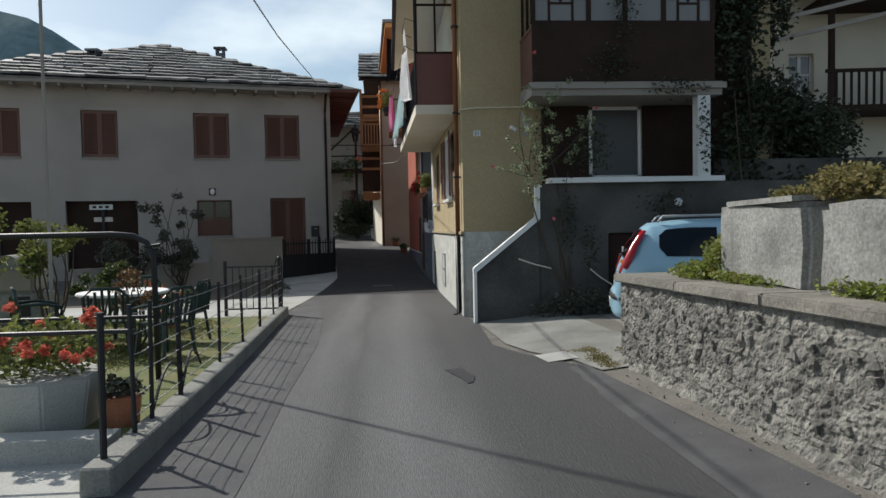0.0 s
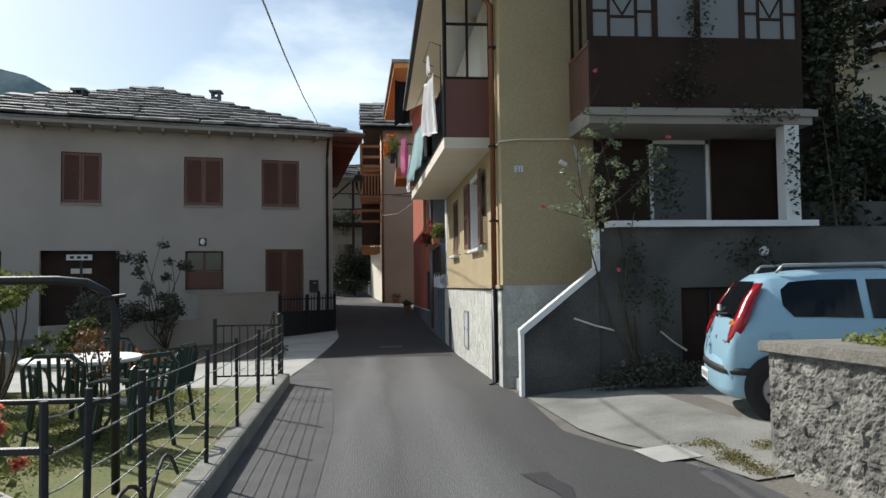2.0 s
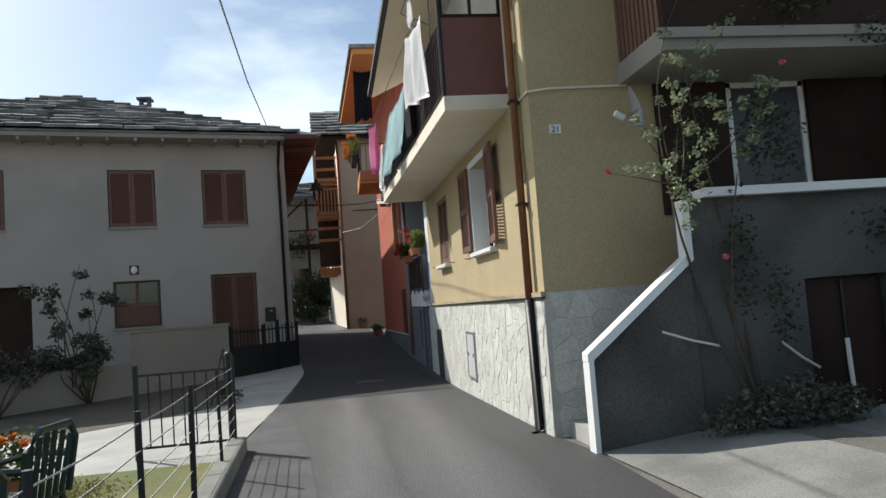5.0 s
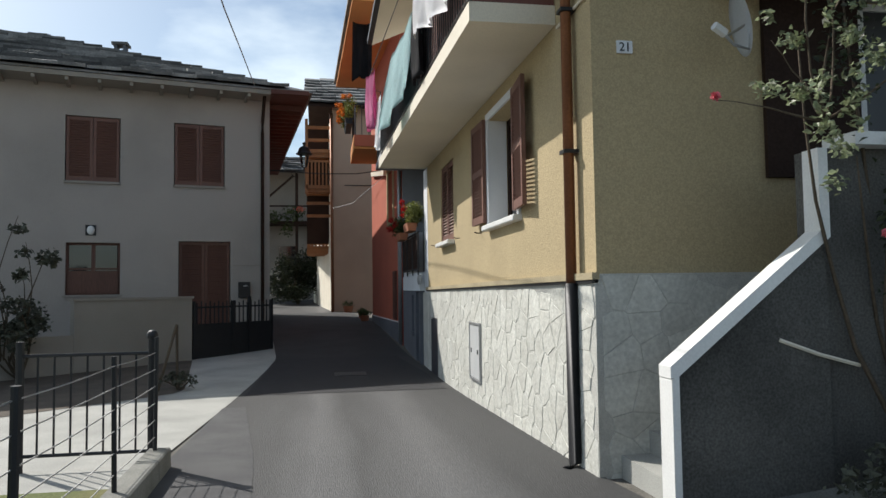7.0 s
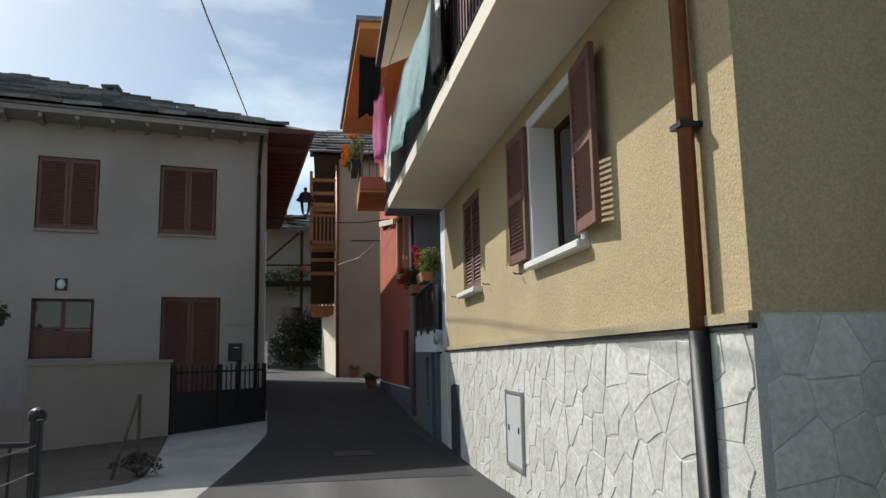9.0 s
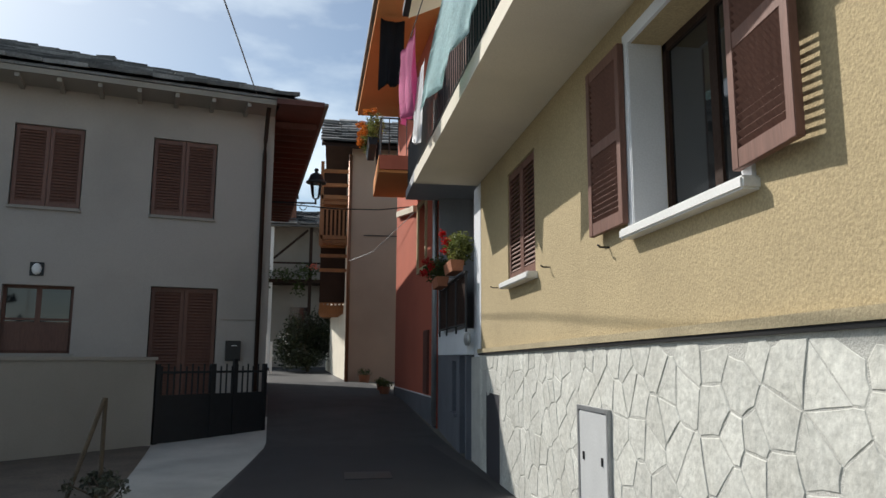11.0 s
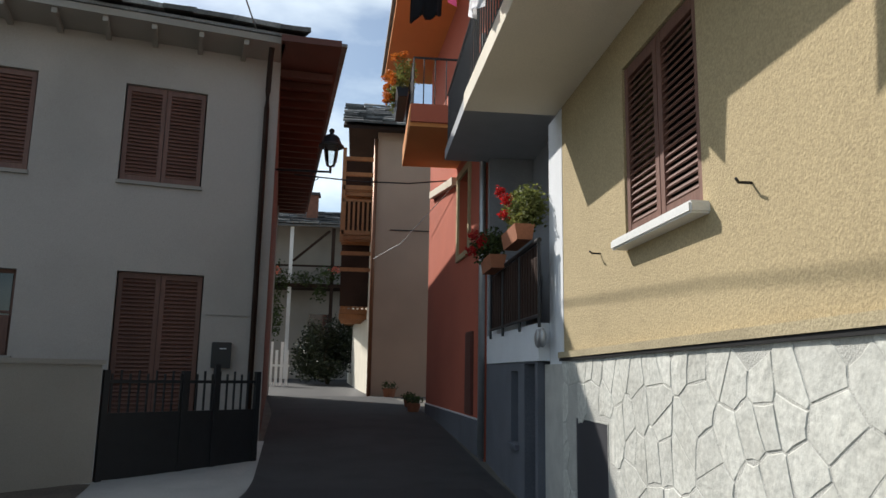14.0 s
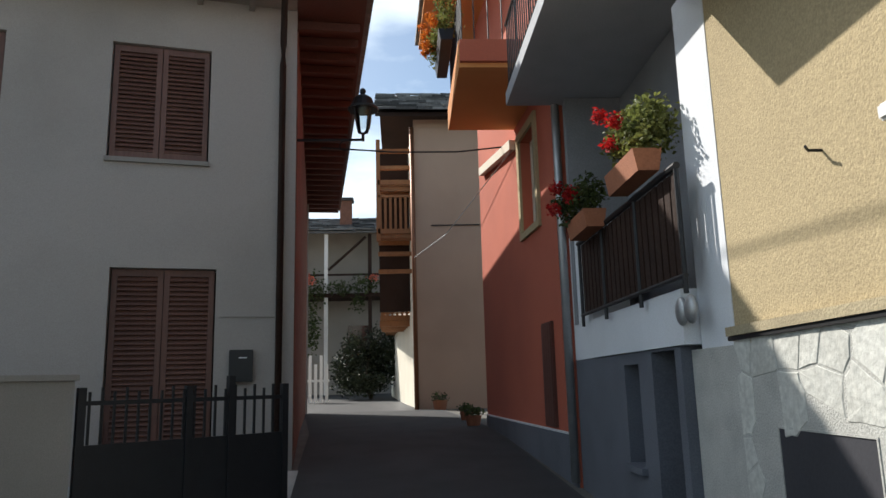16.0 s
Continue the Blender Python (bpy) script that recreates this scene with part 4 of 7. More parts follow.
part("drainpipe", one_tube([(0.22, 13.75, 6.3), (0.3, 13.72, 6.2), (1.15, 13.5, 5.85), (1.28, 13.5, 5.7), (1.28, 13.5, 1.1)], 0.045, 10), M_COPPER, yellow_house, "brown copper drainpipe", world=True, smooth=True)
part("drainpipe_foot", one_tube([(1.28, 13.5, 1.12), (1.28, 13.5, -0.34), (1.2, 13.45, -0.4)], 0.055, 10), M_IRON, yellow_house, "black cast-iron pipe foot", world=True, smooth=True)
for z in (2.2, 3.4, 5.0):
    part("pipe_clamp", one_box(1.22, 1.35, 13.44, 13.56, z, z + 0.03), M_IRON, yellow_house, world=True)
part("cable", one_tube([(1.34, 13.9, 3.42), (1.33, 13.1, 3.42), (1.6, 13.1, 3.45), (2.5, 13.1, 3.46)], 0.014, 6), M_CREAM, yellow_house, "pale surface cable", world=True)
tile = part("house_number", one_box(1.56, 1.69, 13.1, 13.1195, 2.94, 3.04), M_WHITE, None)
tagged(tile, "small pale house number tile on the ochre wall", "house number")
fc = bpy.data.curves.new("digits", "FONT")
fc.body, fc.size, fc.extrude, fc.align_x = "21", 0.1, 0.002, "CENTER"
digits = new("digits", fc)
digits.matrix_basis = pose(1.625, 13.097, 2.955, 90, 0, 0)
dg = bpy.context.evaluated_depsgraph_get()
dme = bpy.data.meshes.new_from_object(digits.evaluated_get(dg))
bpy.data.objects.remove(digits)
dme.materials.clear()
dme.materials.append(M_BLACK)
digits = new("digits", dme)
digits.matrix_basis = pose(1.625, 13.097, 2.955, 90, 0, 0)
digits.parent = tile

# balcony of the yellow house
part("end_frame", one_tube([(0.555, 13.965, 3.65), (0.555, 13.965, 6.1)], 0.025, 6), M_IRON, balcony, world=True)
bm = bmesh.new()
for x in (0.585, 0.95, 1.32):
    box(bm, x - 0.02, x + 0.02, 13.97, 14.01, 4.634, 6.12)
for z in (4.655, 5.57, 6.09):
    box(bm, 0.605, 1.30, 13.972, 14.008, z - 0.02, z + 0.02)
screen = part("glass_screen", bm, M_DARK_WOOD, balcony, "dark framed glass screen", world=True)
for x0, x1 in ((0.605, 0.93), (0.97, 1.30)):
    for z0, z1 in ((4.675, 5.55), (5.59, 6.07)):
        part("pane", one_box(x0, x1, 13.986, 13.994, z0, z1), M_CLEAR, screen, world=True).visible_shadow = False
rail_bm = bmesh.new()
tube(rail_bm, [(BX(14.03) + 0.04, 14.03, 4.63), (BX(22.3) + 0.04, 22.3, 4.70)], 0.022, 8)
tube(rail_bm, [(BX(14.03) + 0.04, 14.03, 3.75), (BX(22.3) + 0.04, 22.3, 3.83)], 0.015, 8)
rail = part("railing", rail_bm, M_IRON, balcony, "dark iron balcony railing", world=True)
bar_bm = one_tube([(0, 0, 0), (0, 0, 0.86)], 0.009, 6)
bar_me = bpy.data.meshes.new("bar")
bar_bm.to_mesh(bar_me)
bar_bm.free()
bar_me.materials.append(M_IRON)
inv = yellow_house.matrix_basis.inverted()
for i in range(66):
    ob = new("bar", bar_me)
    ob.parent = rail
    ob.matrix_basis = inv @ pose(BX(14.15 + i * 0.123) + 0.04, 14.15 + i * 0.123, BZ(14.15 + i * 0.123) + 0.29)
part("screen_board", one_prism([(BX(14.1) + 0.06, 14.1, 3.76), (BX(14.1) + 0.075, 14.1, 3.76), (BX(20.5) + 0.075, 20.5, 3.84), (BX(20.5) + 0.06, 20.5, 3.84)], (0, 0, 0.82)), M_PANEL, rail, "red-brown boards behind the railing", world=True)
for i in range(7):
    part("board_joint", one_box(BX(15 + i * 0.8) + 0.053, BX(15 + i * 0.8) + 0.059, 15.0 + i * 0.8, 15.02 + i * 0.8, 3.85, 4.65), M_DARK_WOOD, rail, world=True)
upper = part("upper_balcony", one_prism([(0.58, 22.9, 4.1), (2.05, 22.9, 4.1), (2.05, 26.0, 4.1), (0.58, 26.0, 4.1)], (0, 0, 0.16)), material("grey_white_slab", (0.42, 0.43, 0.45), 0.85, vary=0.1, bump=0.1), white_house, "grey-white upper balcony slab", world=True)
bm = bmesh.new()
tube(bm, [(0.62, 22.9, 5.15), (0.62, 26.0, 5.15)], 0.022, 8)
tube(bm, [(0.62, 22.9, 4.36), (0.62, 26.0, 4.36)], 0.015, 8)
urail = part("upper_railing", bm, M_IRON, upper, "dark iron railing", world=True)
inv = white_house.matrix_basis.inverted()
for i in range(26):
    ob = new("bar", bar_me)
    ob.parent = urail
    ob.matrix_basis = inv @ pose(0.62, 22.95 + i * 0.12, 4.27)
part("upper_wall_face", one_box(1.335, 1.3495, 13.75, 22.42, 3.735, 6.2), M_CREAM, yellow_house, "pale plaster behind the balcony", world=True)

# veranda glazing with diamond lattice
GZ0, GZ1 = 4.70, 6.2
bm = bmesh.new()
for x in (2.47, 3.42, 4.05, 4.72, 5.58):
    box(bm, x - 0.04, x + 0.04, 12.01, 12.07, 4.684, 6.28)
box(bm, 2.51, 5.54, 12.012, 12.068, 4.684, 4.73)
box(bm, 2.51, 5.54, 12.012, 12.068, 6.2, 6.28)
glazing = part("glazing", bm, M_DARK_WOOD, veranda, "dark wooden window frames", world=True)
for x0, x1 in ((2.51, 3.38), (4.76, 5.54)):
    bm = bmesh.new()
    for k in (0.27, 0.73):
        xm = x0 + (x1 - x0) * k
        box(bm, xm - 0.02, xm + 0.02, 12.02, 12.06, 4.731, 6.199)
    for z in (5.1, 5.5, 5.9):
        box(bm, x0, x0 + (x1 - x0) * 0.27 - 0.02, 12.022, 12.058, z - 0.018, z + 0.018)
        box(bm, x0 + (x1 - x0) * 0.73 + 0.02, x1, 12.022, 12.058, z - 0.018, z + 0.018)
    cx, hw = (x0 + x1) / 2, (x1 - x0) * 0.21
    for zc, hz in ((5.35, 0.3),):
        ring = [(cx, zc - hz), (cx + hw, zc), (cx, zc + hz), (cx - hw, zc)]
        for i in range(4):
            a, b = ring[i], ring[(i + 1) % 4]
            tube(bm, [(a[0], 12.04, a[1]), (b[0], 12.04, b[1])], 0.02, 4)
    for z in (5.02, 5.7):
        box(bm, x0 + (x1 - x0) * 0.27 + 0.02, x0 + (x1 - x0) * 0.73 - 0.02, 12.022, 12.058, z - 0.018, z + 0.018)
    part("lattice", bm, M_DARK_WOOD, glazing, "diamond window lattice", world=True)
for x0, x1 in ((3.46, 4.01), (4.09, 4.68)):
    part("lattice", one_box(x0, x1, 12.022, 12.058, 5.58, 5.64), M_DARK_WOOD, glazing, world=True)
M_VCURTAIN = glass_material("curtained_pane", (0.17, 0.17, 0.165), 0.4)
for x0, x1 in ((2.51, 3.38), (3.46, 4.01), (4.09, 4.68), (4.76, 5.54)):
    part("pane", one_box(x0, x1, 12.036, 12.043, 4.732, 6.198), M_VCURTAIN, glazing, world=True)
part("end_wall", one_box(5.5, 5.56, 12.08, 13.11, 3.703, 6.28), M_DARK_WOOD, veranda, world=True)
side_rail = part("side_railing", one_box(2.44, 2.485, 12.07, 13.11, 4.603, 4.66), M_SHUTTER, veranda, "slatted brown railing", world=True)
for i in range(10):
    y = 12.1 + i * 0.105
    part("slat", one_box(2.45, 2.475, y, y + 0.07, 3.703, 4.6), M_SHUTTER, veranda, world=True)
for y in (12.5, 12.95):
    part("side_post", one_box(2.45, 2.49, y, y + 0.05, 4.664, 6.28), M_DARK_WOOD, veranda, world=True)
part("fascia", one_box(2.36, 5.78, 11.93, 11.977, 3.58, 3.68), M_GARDEN_WALL, veranda, world=True)
ws = window(YS, (2.36, 3.34, 2.13, 3.45), yellow_house, M_WHITE_PAINT, -0.02, 0, 0, M_DUSTY)
part("house_curtain", YS.box(2.9, 3.2, 2.3, 3.3, -0.3, -0.28), M_GARDEN_WALL, ws, "pale curtain", world=True)
# These left boards are added to paint the loggia's dark inside.
part("loggia_back", one_box(2.82, 3.69, 13.07, 13.115, 1.96, 3.46), M_DARK_WOOD, yellow_house, "dark loggia boards, partly standing in for shade", world=True)
# Panel added over the ochre wall; its dark colour stands for gloom.
part("dark_side_panel", one_box(5.78, 6.75, 12.95, 13.1, 2.4, 6.29), M_DARK_WOOD, yellow_house, "dark panel added to paint the gloom beside the veranda", world=True)
# The right part, in dark wood of its own.
part("loggia_back", one_box(4.72, 6.8, 13.07, 13.115, 1.96, 3.46), M_DARK_WOOD, yellow_house, "dark loggia boards, partly standing in for shade", world=True)
cd = part("cellar_door", one_box(3.76, 4.65, 12.2, 12.25, -0.7, 1.13), M_DARK_WOOD, yellow_house, "dark wooden cellar door", world=True)
part("door_board", one_box(4.19, 4.22, 12.18, 12.199, -0.4, 1.1), M_BLACK, cd, world=True)
for i in range(9):
    x = 1.5 + i * 0.235
    z = -0.2 + i * 0.175
    part("step", one_box(x, x + 0.26, 12.32, 13.09, z - 0.6, z), M_CONCRETE, yellow_house, "worn concrete step", world=True)
DX, DY, DZ = 2.50, 12.8, 3.12
dish = thing("satellite_dish", "small pale satellite dish on a wall arm", "satellite dish", (DX, 13.1, DZ))
bm = bmesh.new()
rings = [[bm.verts.new((r * r * 0.9, r * math.cos(k * math.tau / 24), r * 1.08 * math.sin(k * math.tau / 24))) for k in range(24)] for r in (0.06, 0.12, 0.18, 0.24)]
for p, q in zip(rings, rings[1:]):
    for k in range(24):
        bm.faces.new((p[k], p[(k + 1) % 24], q[(k + 1) % 24], q[k]))
bm.faces.new(rings[0])
bmesh.ops.solidify(bm, geom=bm.faces[:], thickness=0.01)
bm.transform(pose(DX, DY, DZ, 0, 12, 163))
part("reflector", bm, M_WHITE, dish, "pale round reflector", world=True, smooth=True)
part("arm", one_tube([(DX + 0.02, 13.115, DZ), (DX + 0.02, DY, DZ), (DX, DY - 0.02, DZ - 0.22), (DX - 0.14, DY - 0.04, DZ - 0.2), (DX - 0.26, DY - 0.06, DZ - 0.1)], 0.012, 6), M_STEEL, dish, world=True)
part("receiver", one_tube([(DX - 0.22, DY - 0.05, DZ - 0.12), (DX - 0.32, DY - 0.07, DZ - 0.07)], 0.035, 8), M_WHITE_PAINT, dish, world=True)
for pts in ([(2.17, 12.07, 0.73), (2.45, 12.06, 0.63), (2.75, 12.07, 0.55)], [(3.41, 12.07, 0.53), (3.6, 12.06, 0.37), (3.79, 12.07, 0.25)]):
    tagged(part("rope", one_tube(pts, 0.014, 6), M_CREAM), "pale rope tied across the terrace wall", "rope")
stake = part("stake", one_tube([(4.1, 12.0, -0.5), (4.08, 12.02, 0.52)], 0.022, 6), M_WHITE_PAINT)
tagged(stake, "white painted stake by the cellar door", "stake")

# ---- white, orange and peach houses: details ----
d = part("door", WW.box(0.12, 0.62, -0.9, 1.01, -0.26, -0.21), M_DARK_WOOD, white_house, "dark wooden door in deep shade", world=True)
for k in range(3):
    part("door_panel", WW.box(0.15 + k * 0.155, 0.29 + k * 0.155, -0.6, 0.95, -0.209, -0.195), M_DARK_WOOD, d, world=True)
window(WW, (0.95, 1.35, 0.1, 0.93), white_house, M_DARK_BASE, 0.15, 0)
part("window_ledge", WW.box(0.9, 1.4, 0.04, 0.097, -0.1, 0.05), M_DARK_BASE, white_house, "grey stone ledge", world=True)
# Greyer than the house's white render: the loggia's shade is in this colour.
M_LOGGIA = material("shaded_white_render", (0.28, 0.285, 0.30), 0.9, vary=0.2, scale=1.5, grain=90, bump=0.15)
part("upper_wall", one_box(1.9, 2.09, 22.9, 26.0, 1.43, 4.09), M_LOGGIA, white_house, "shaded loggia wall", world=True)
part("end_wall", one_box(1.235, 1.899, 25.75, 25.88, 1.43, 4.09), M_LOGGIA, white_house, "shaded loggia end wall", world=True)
lr = bmesh.new()
tube(lr, [(1.18, 22.46, 2.24), (1.18, 25.3, 2.24)], 0.026, 8)
tube(lr, [(1.18, 22.46, 1.48), (1.18, 25.3, 1.48)], 0.018, 8)
for y in (22.48, 23.4, 24.4, 25.27):
    tube(lr, [(1.18, y, 1.36), (1.18, y, 2.24)], 0.018, 6)
lrail = part("loggia_railing", lr, M_IRON, white_house, "iron railing with brown wooden slats", world=True)
for i in range(21):
    part("slat", one_box(1.185, 1.205, 22.51 + i * 0.13, 22.61 + i * 0.13, 1.5, 2.21), M_DARK_WOOD, lrail, world=True)
bm = bmesh.new()
for k in range(2):
    bmesh.ops.create_uvsphere(bm, u_segments=16, v_segments=8, radius=1, matrix=pose(1.22, 22.52 + k * 0.17, 1.26) @ Matrix.Diagonal((0.04, 0.075, 0.1, 1)))
meters = part("twin_meter", bm, M_STEEL, white_house, "two round grey meters", world=True, smooth=True)
part("drainpipe", one_tube([(1.17, 26.0, 6.2), (1.17, 26.0, -0.3)], 0.05, 8), M_STEEL, white_house, "grey drainpipe", world=True, smooth=True)


def flower_box(loc, length, label, petal, count, spread=0.3, pot_mat=None, green=None, leaf_n=500, ry=0.3, height=0.25, bloom=0.05):
    """A trough along y with geraniums."""
    f = thing("flower_box", label, "flower box", loc, group="balcony flower boxes")
    x, y, z = loc
    bm = bmesh.new()
    prism(bm, [(x - 0.08, y - length / 2, z), (x + 0.08, y - length / 2, z), (x + 0.11, y - length / 2, z + 0.17), (x - 0.11, y - length / 2, z + 0.17)], (0, length, 0))
    part("trough", bm, pot_mat or M_TERRACOTTA, f, world=True)
    n = max(2, int(length / 0.2))
    rnd = random.Random(int(loc[1] * 100))
    blobs = [(x + rnd.uniform(-0.1, 0.08), y + length * ((i + 0.5) / n - 0.5), z + 0.15 + height * rnd.uniform(0.5, 0.9), spread * rnd.uniform(0.5, 0.8), ry * rnd.uniform(0.5, 0.9), height * rnd.uniform(0.7, 1.1)) for i in range(n)]
    leaves("foliage", blobs, leaf_n, 0.055, green or M_LEAF, f, int(loc[1] * 7))
    heads = []
    for k in range(count):
        b = rnd.choice(blobs)
        a = rnd.uniform(2.2, 4.6)
        heads.append((b[0] + math.cos(a) * b[3] * 0.9, b[1] + math.sin(a) * b[4], b[2] + rnd.uniform(-0.4, 1.0) * b[5], bloom, bloom, bloom))
    for k, b in enumerate(heads):
        leaves("bloom", [b], 110, 0.04, petal, f, int(loc[1] * 3) + k)
    return f


flower_box((1.1, 23.15, 2.30), 0.75, "terracotta box of green and red geraniums on the railing", M_RED, 3, 0.34, None, M_LEAF_PALE, 2200, 0.40, 0.36, 0.09)
flower_box((1.08, 24.55, 2.2), 0.7, "terracotta box of red geraniums on the railing", M_RED, 4, 0.28, M_TERRACOTTA, M_LEAF, 900, 0.33, 0.25, 0.09)
window(OW, (1.2, 2.1, 2.95, 4.35), orange_house, M_CREAM, 0.15, 1)
bm = bmesh.new()
for a, b, c, e in ((1.08, 1.2, 2.85, 4.47), (2.1, 2.22, 2.85, 4.47), (1.2, 2.1, 4.35, 4.47), (1.2, 2.1, 2.85, 2.95)):
    box(bm, a, b, 0.0, 0.04, c, e, OW.matrix(0, 0, 0))
part("surround", bm, M_YELLOW, orange_house, "yellow window surround", world=True)
side_shutter = part("side_shutter", OW.box(0.75, 1.22, 0.25, 1.55, 0.002, 0.04), M_RAFTER, orange_house, "dark closed wooden shutter", world=True)
for k in range(4):
    part("board", OW.box(0.77 + k * 0.11, 0.87 + k * 0.11, 0.27, 1.52, 0.041, 0.052), M_RAFTER, side_shutter, world=True)
part("plinth_edge", OW.box(0.02, 5.7, 0.203, 0.225, 0.0, 0.035), M_WHITE, orange_house, "thin pale line over the plinth", world=True)
part("plinth", OW.box(0.02, 5.7, -0.6, 0.2, 0.0, 0.03), M_DARK_BASE, orange_house, "grey plinth", world=True)
part("roof", one_prism([(-0.10, 24.85, 8.223), (6.0, 24.85, 8.223), (6.0, 32.7, 8.223), (-0.36, 32.7, 8.223)], (0, 0, 0.1)), M_SLATE, orange_house, world=True)
part("wall", one_box(1.6, 6.0, 25.9, 26.2, -0.6, 8.06), M_ORANGE_PALE, orange_house, world=True)
part("roof_beam", one_prism([OW(2.4, 4.35, 0), OW(5.2, 4.75, 0), OW(5.2, 4.9, 0), OW(2.4, 4.5, 0)], OW.n * 0.1), M_CREAM, orange_house, "pale sloping trim on the wall", world=True)
orr = bmesh.new()
tube(orr, [(0.09, 28.4, 5.85), (0.09, 26.25, 5.85), (1.1, 26.25, 5.85)], 0.02, 6)
orail = part("balcony_railing", orr, M_IRON, orange_house, "dark iron railing", world=True)
part("lower_rail", one_tube([(0.09, 26.25, 5.25), (0.09, 28.4, 5.25)], 0.015, 6), M_IRON, orail, world=True)
for x, y in [(0.09, 26.25 + i * 0.16) for i in range(14)] + [(0.25 + i * 0.18, 26.25) for i in range(5)]:
    part("bar", one_tube([(x, y, 5.05), (x, y, 5.84)], 0.01, 5), M_IRON, orail, world=True)
part("balcony_face", one_box(0.05, 1.19, 26.14, 26.198, 4.75, 5.04), M_ORANGE, orange_house, world=True)
flower_box((-0.04, 27.8, 5.55), 1.3, "trough of trailing orange geraniums on the balcony", M_ORANGE_PETAL, 16, 0.36, M_IRON, M_LEAF_PALE, 2200, 0.4, 0.42, 0.09)
bm = bmesh.new()
prism(bm, [(-1.5, 38.92, 8.98), (-1.5, 42.6, 11.05), (-1.5, 52.5, 8.98), (-1.5, 52.5, 9.1), (-1.5, 42.6, 11.17), (-1.5, 38.92, 9.1)], (8.0, 0, 0))
proof = part("roof", bm, M_DARK_WOOD, peach_house, world=True)
slab_roof(Vector((-1.52, 38.85, 9.12)), Vector((6.5, 38.85, 9.12)), Vector((-1.6, 42.6, 11.2)), Vector((6.5, 42.6, 11.2)), proof, 8, 0.62, 41, False)
for z, y0, rail_h, lattice in ((2.95, PY + 2.5, 1.3, True), (5.65, PY + 1.2, 1.3, False), (7.3, PY + 1.2, 0.0, False)):
    fl = part("balcony", one_box(-1.5, -0.325, y0, PY + 11, z, z + 0.16), M_WOOD, peach_house, "brown wooden balcony floor", world=True)
    for i in range(4):
        part("joist", one_box(-1.52, -0.33, y0 + 0.1 + i * 0.8, y0 + 0.25 + i * 0.8, z - 0.2, z - 0.003), M_WOOD, fl, world=True)
    if rail_h:
        bm = bmesh.new()
        box(bm, -1.5, -0.33, y0, y0 + 0.07, z + rail_h - 0.08, z + rail_h)
        box(bm, -1.5, -1.43, y0 + 0.08, PY + 11, z + rail_h - 0.08, z + rail_h)
        part("handrail", bm, M_WOOD, fl, world=True)
        for i in range(7):
            part("baluster", one_box(-1.46 + i * 0.165, -1.38 + i * 0.165, y0 + 0.01, y0 + 0.05, z + 0.163, z + rail_h - 0.083), M_WOOD, fl, world=True)
        for i in range(14):
            part("baluster", one_box(-1.49, -1.45, y0 + 0.4 + i * 0.35, y0 + 0.5 + i * 0.35, z + 0.163, z + rail_h - 0.083), M_WOOD, fl, world=True)
        if lattice:
            for i in range(6):
                part("lattice_bar", one_box(-1.46, -0.34, y0 + 0.052, y0 + 0.07, z + 0.22 + i * 0.16, z + 0.27 + i * 0.16), M_WOOD, fl, world=True)
# Dark sheet added behind the beams so the gaps read as shade.
part("gap_shade_sheet", one_box(-1.5, -0.33, PY + 2.2, PY + 2.3, 3.2, 8.8), M_DARK_WOOD, peach_house, "dark sheet painting the shade between the beams", world=True)
for i in range(8):
    z = 4.35 + i * 0.58
    if abs(z - 5.9) < 0.3 or 6.3 < z < 6.9:
        continue
    part("beam", one_box(-1.5, -0.33, PY + 1.25, PY + 1.37, z, z + 0.13), M_WOOD, peach_house, "brown wooden cross beam", world=True)
part("wall_head", PS.box(0.0, 6.5, 8.803, 9.08, -0.35, -0.0), M_BEIGE, peach_house, world=True)
for y in (PY + 1.2, PY + 5):
    part("post", one_box(-1.55, -1.42, y, y + 0.13, 2.9 if y > PY + 2 else 5.4, 8.85), M_WOOD, peach_house, world=True)
part("drainpipe", one_tube([(-0.38, PY - 0.07, 8.8), (-0.36, PY - 0.07, -0.1)], 0.07, 8), M_COPPER, peach_house, "brown drainpipe", world=True, smooth=True)
part("conduit", PS.box(0.5, 2.0, 5.62, 5.65, 0.0, 0.03), M_IRON, peach_house, world=True)
for x, y, s in ((0.3, 39.0, 0.28), (0.62, 33.6, 0.2), (0.6, 31.9, 0.2)):
    pt = thing("pot_plant", "low dark potted plant by the peach wall", "pot plant", (x, y, ground_z(x, y)), group="pots by the wall")
    bm = bmesh.new()
    bmesh.ops.create_cone(bm, cap_ends=True, segments=14, radius1=s * 0.6, radius2=s * 0.8, depth=s, matrix=pose(0, 0, s / 2))
    part("pot", bm, M_TERRACOTTA, pt)
    leaves("foliage", [(x, y, pt.location.z + s * 1.3, s * 1.3, s * 1.1, s * 0.7)], 160, 0.07, M_LEAF, pt, int(x * 50))

# ---- far house ----
bm = bmesh.new()
prism(bm, [(-8, 53.6, 8.45), (-1.0, 53.6, 8.45), (-1.0, 53.6, 8.55), (-8, 53.6, 8.55)], (0, 0.1, 0))
quad(bm, (-8, 53.6, 8.55), (-1, 53.6, 8.55), (-1, 58.5, 10.3), (-8, 58.5, 10.3))
froof = part("roof", bm, M_SLATE, far_house, world=True)
slab_roof(Vector((-7, 53.6, 8.55)), Vector((-1.0, 53.6, 8.55)), Vector((-7, 58.5, 10.3)), Vector((-1, 58.5, 10.3)), froof, 7, 0.8, 52, False)
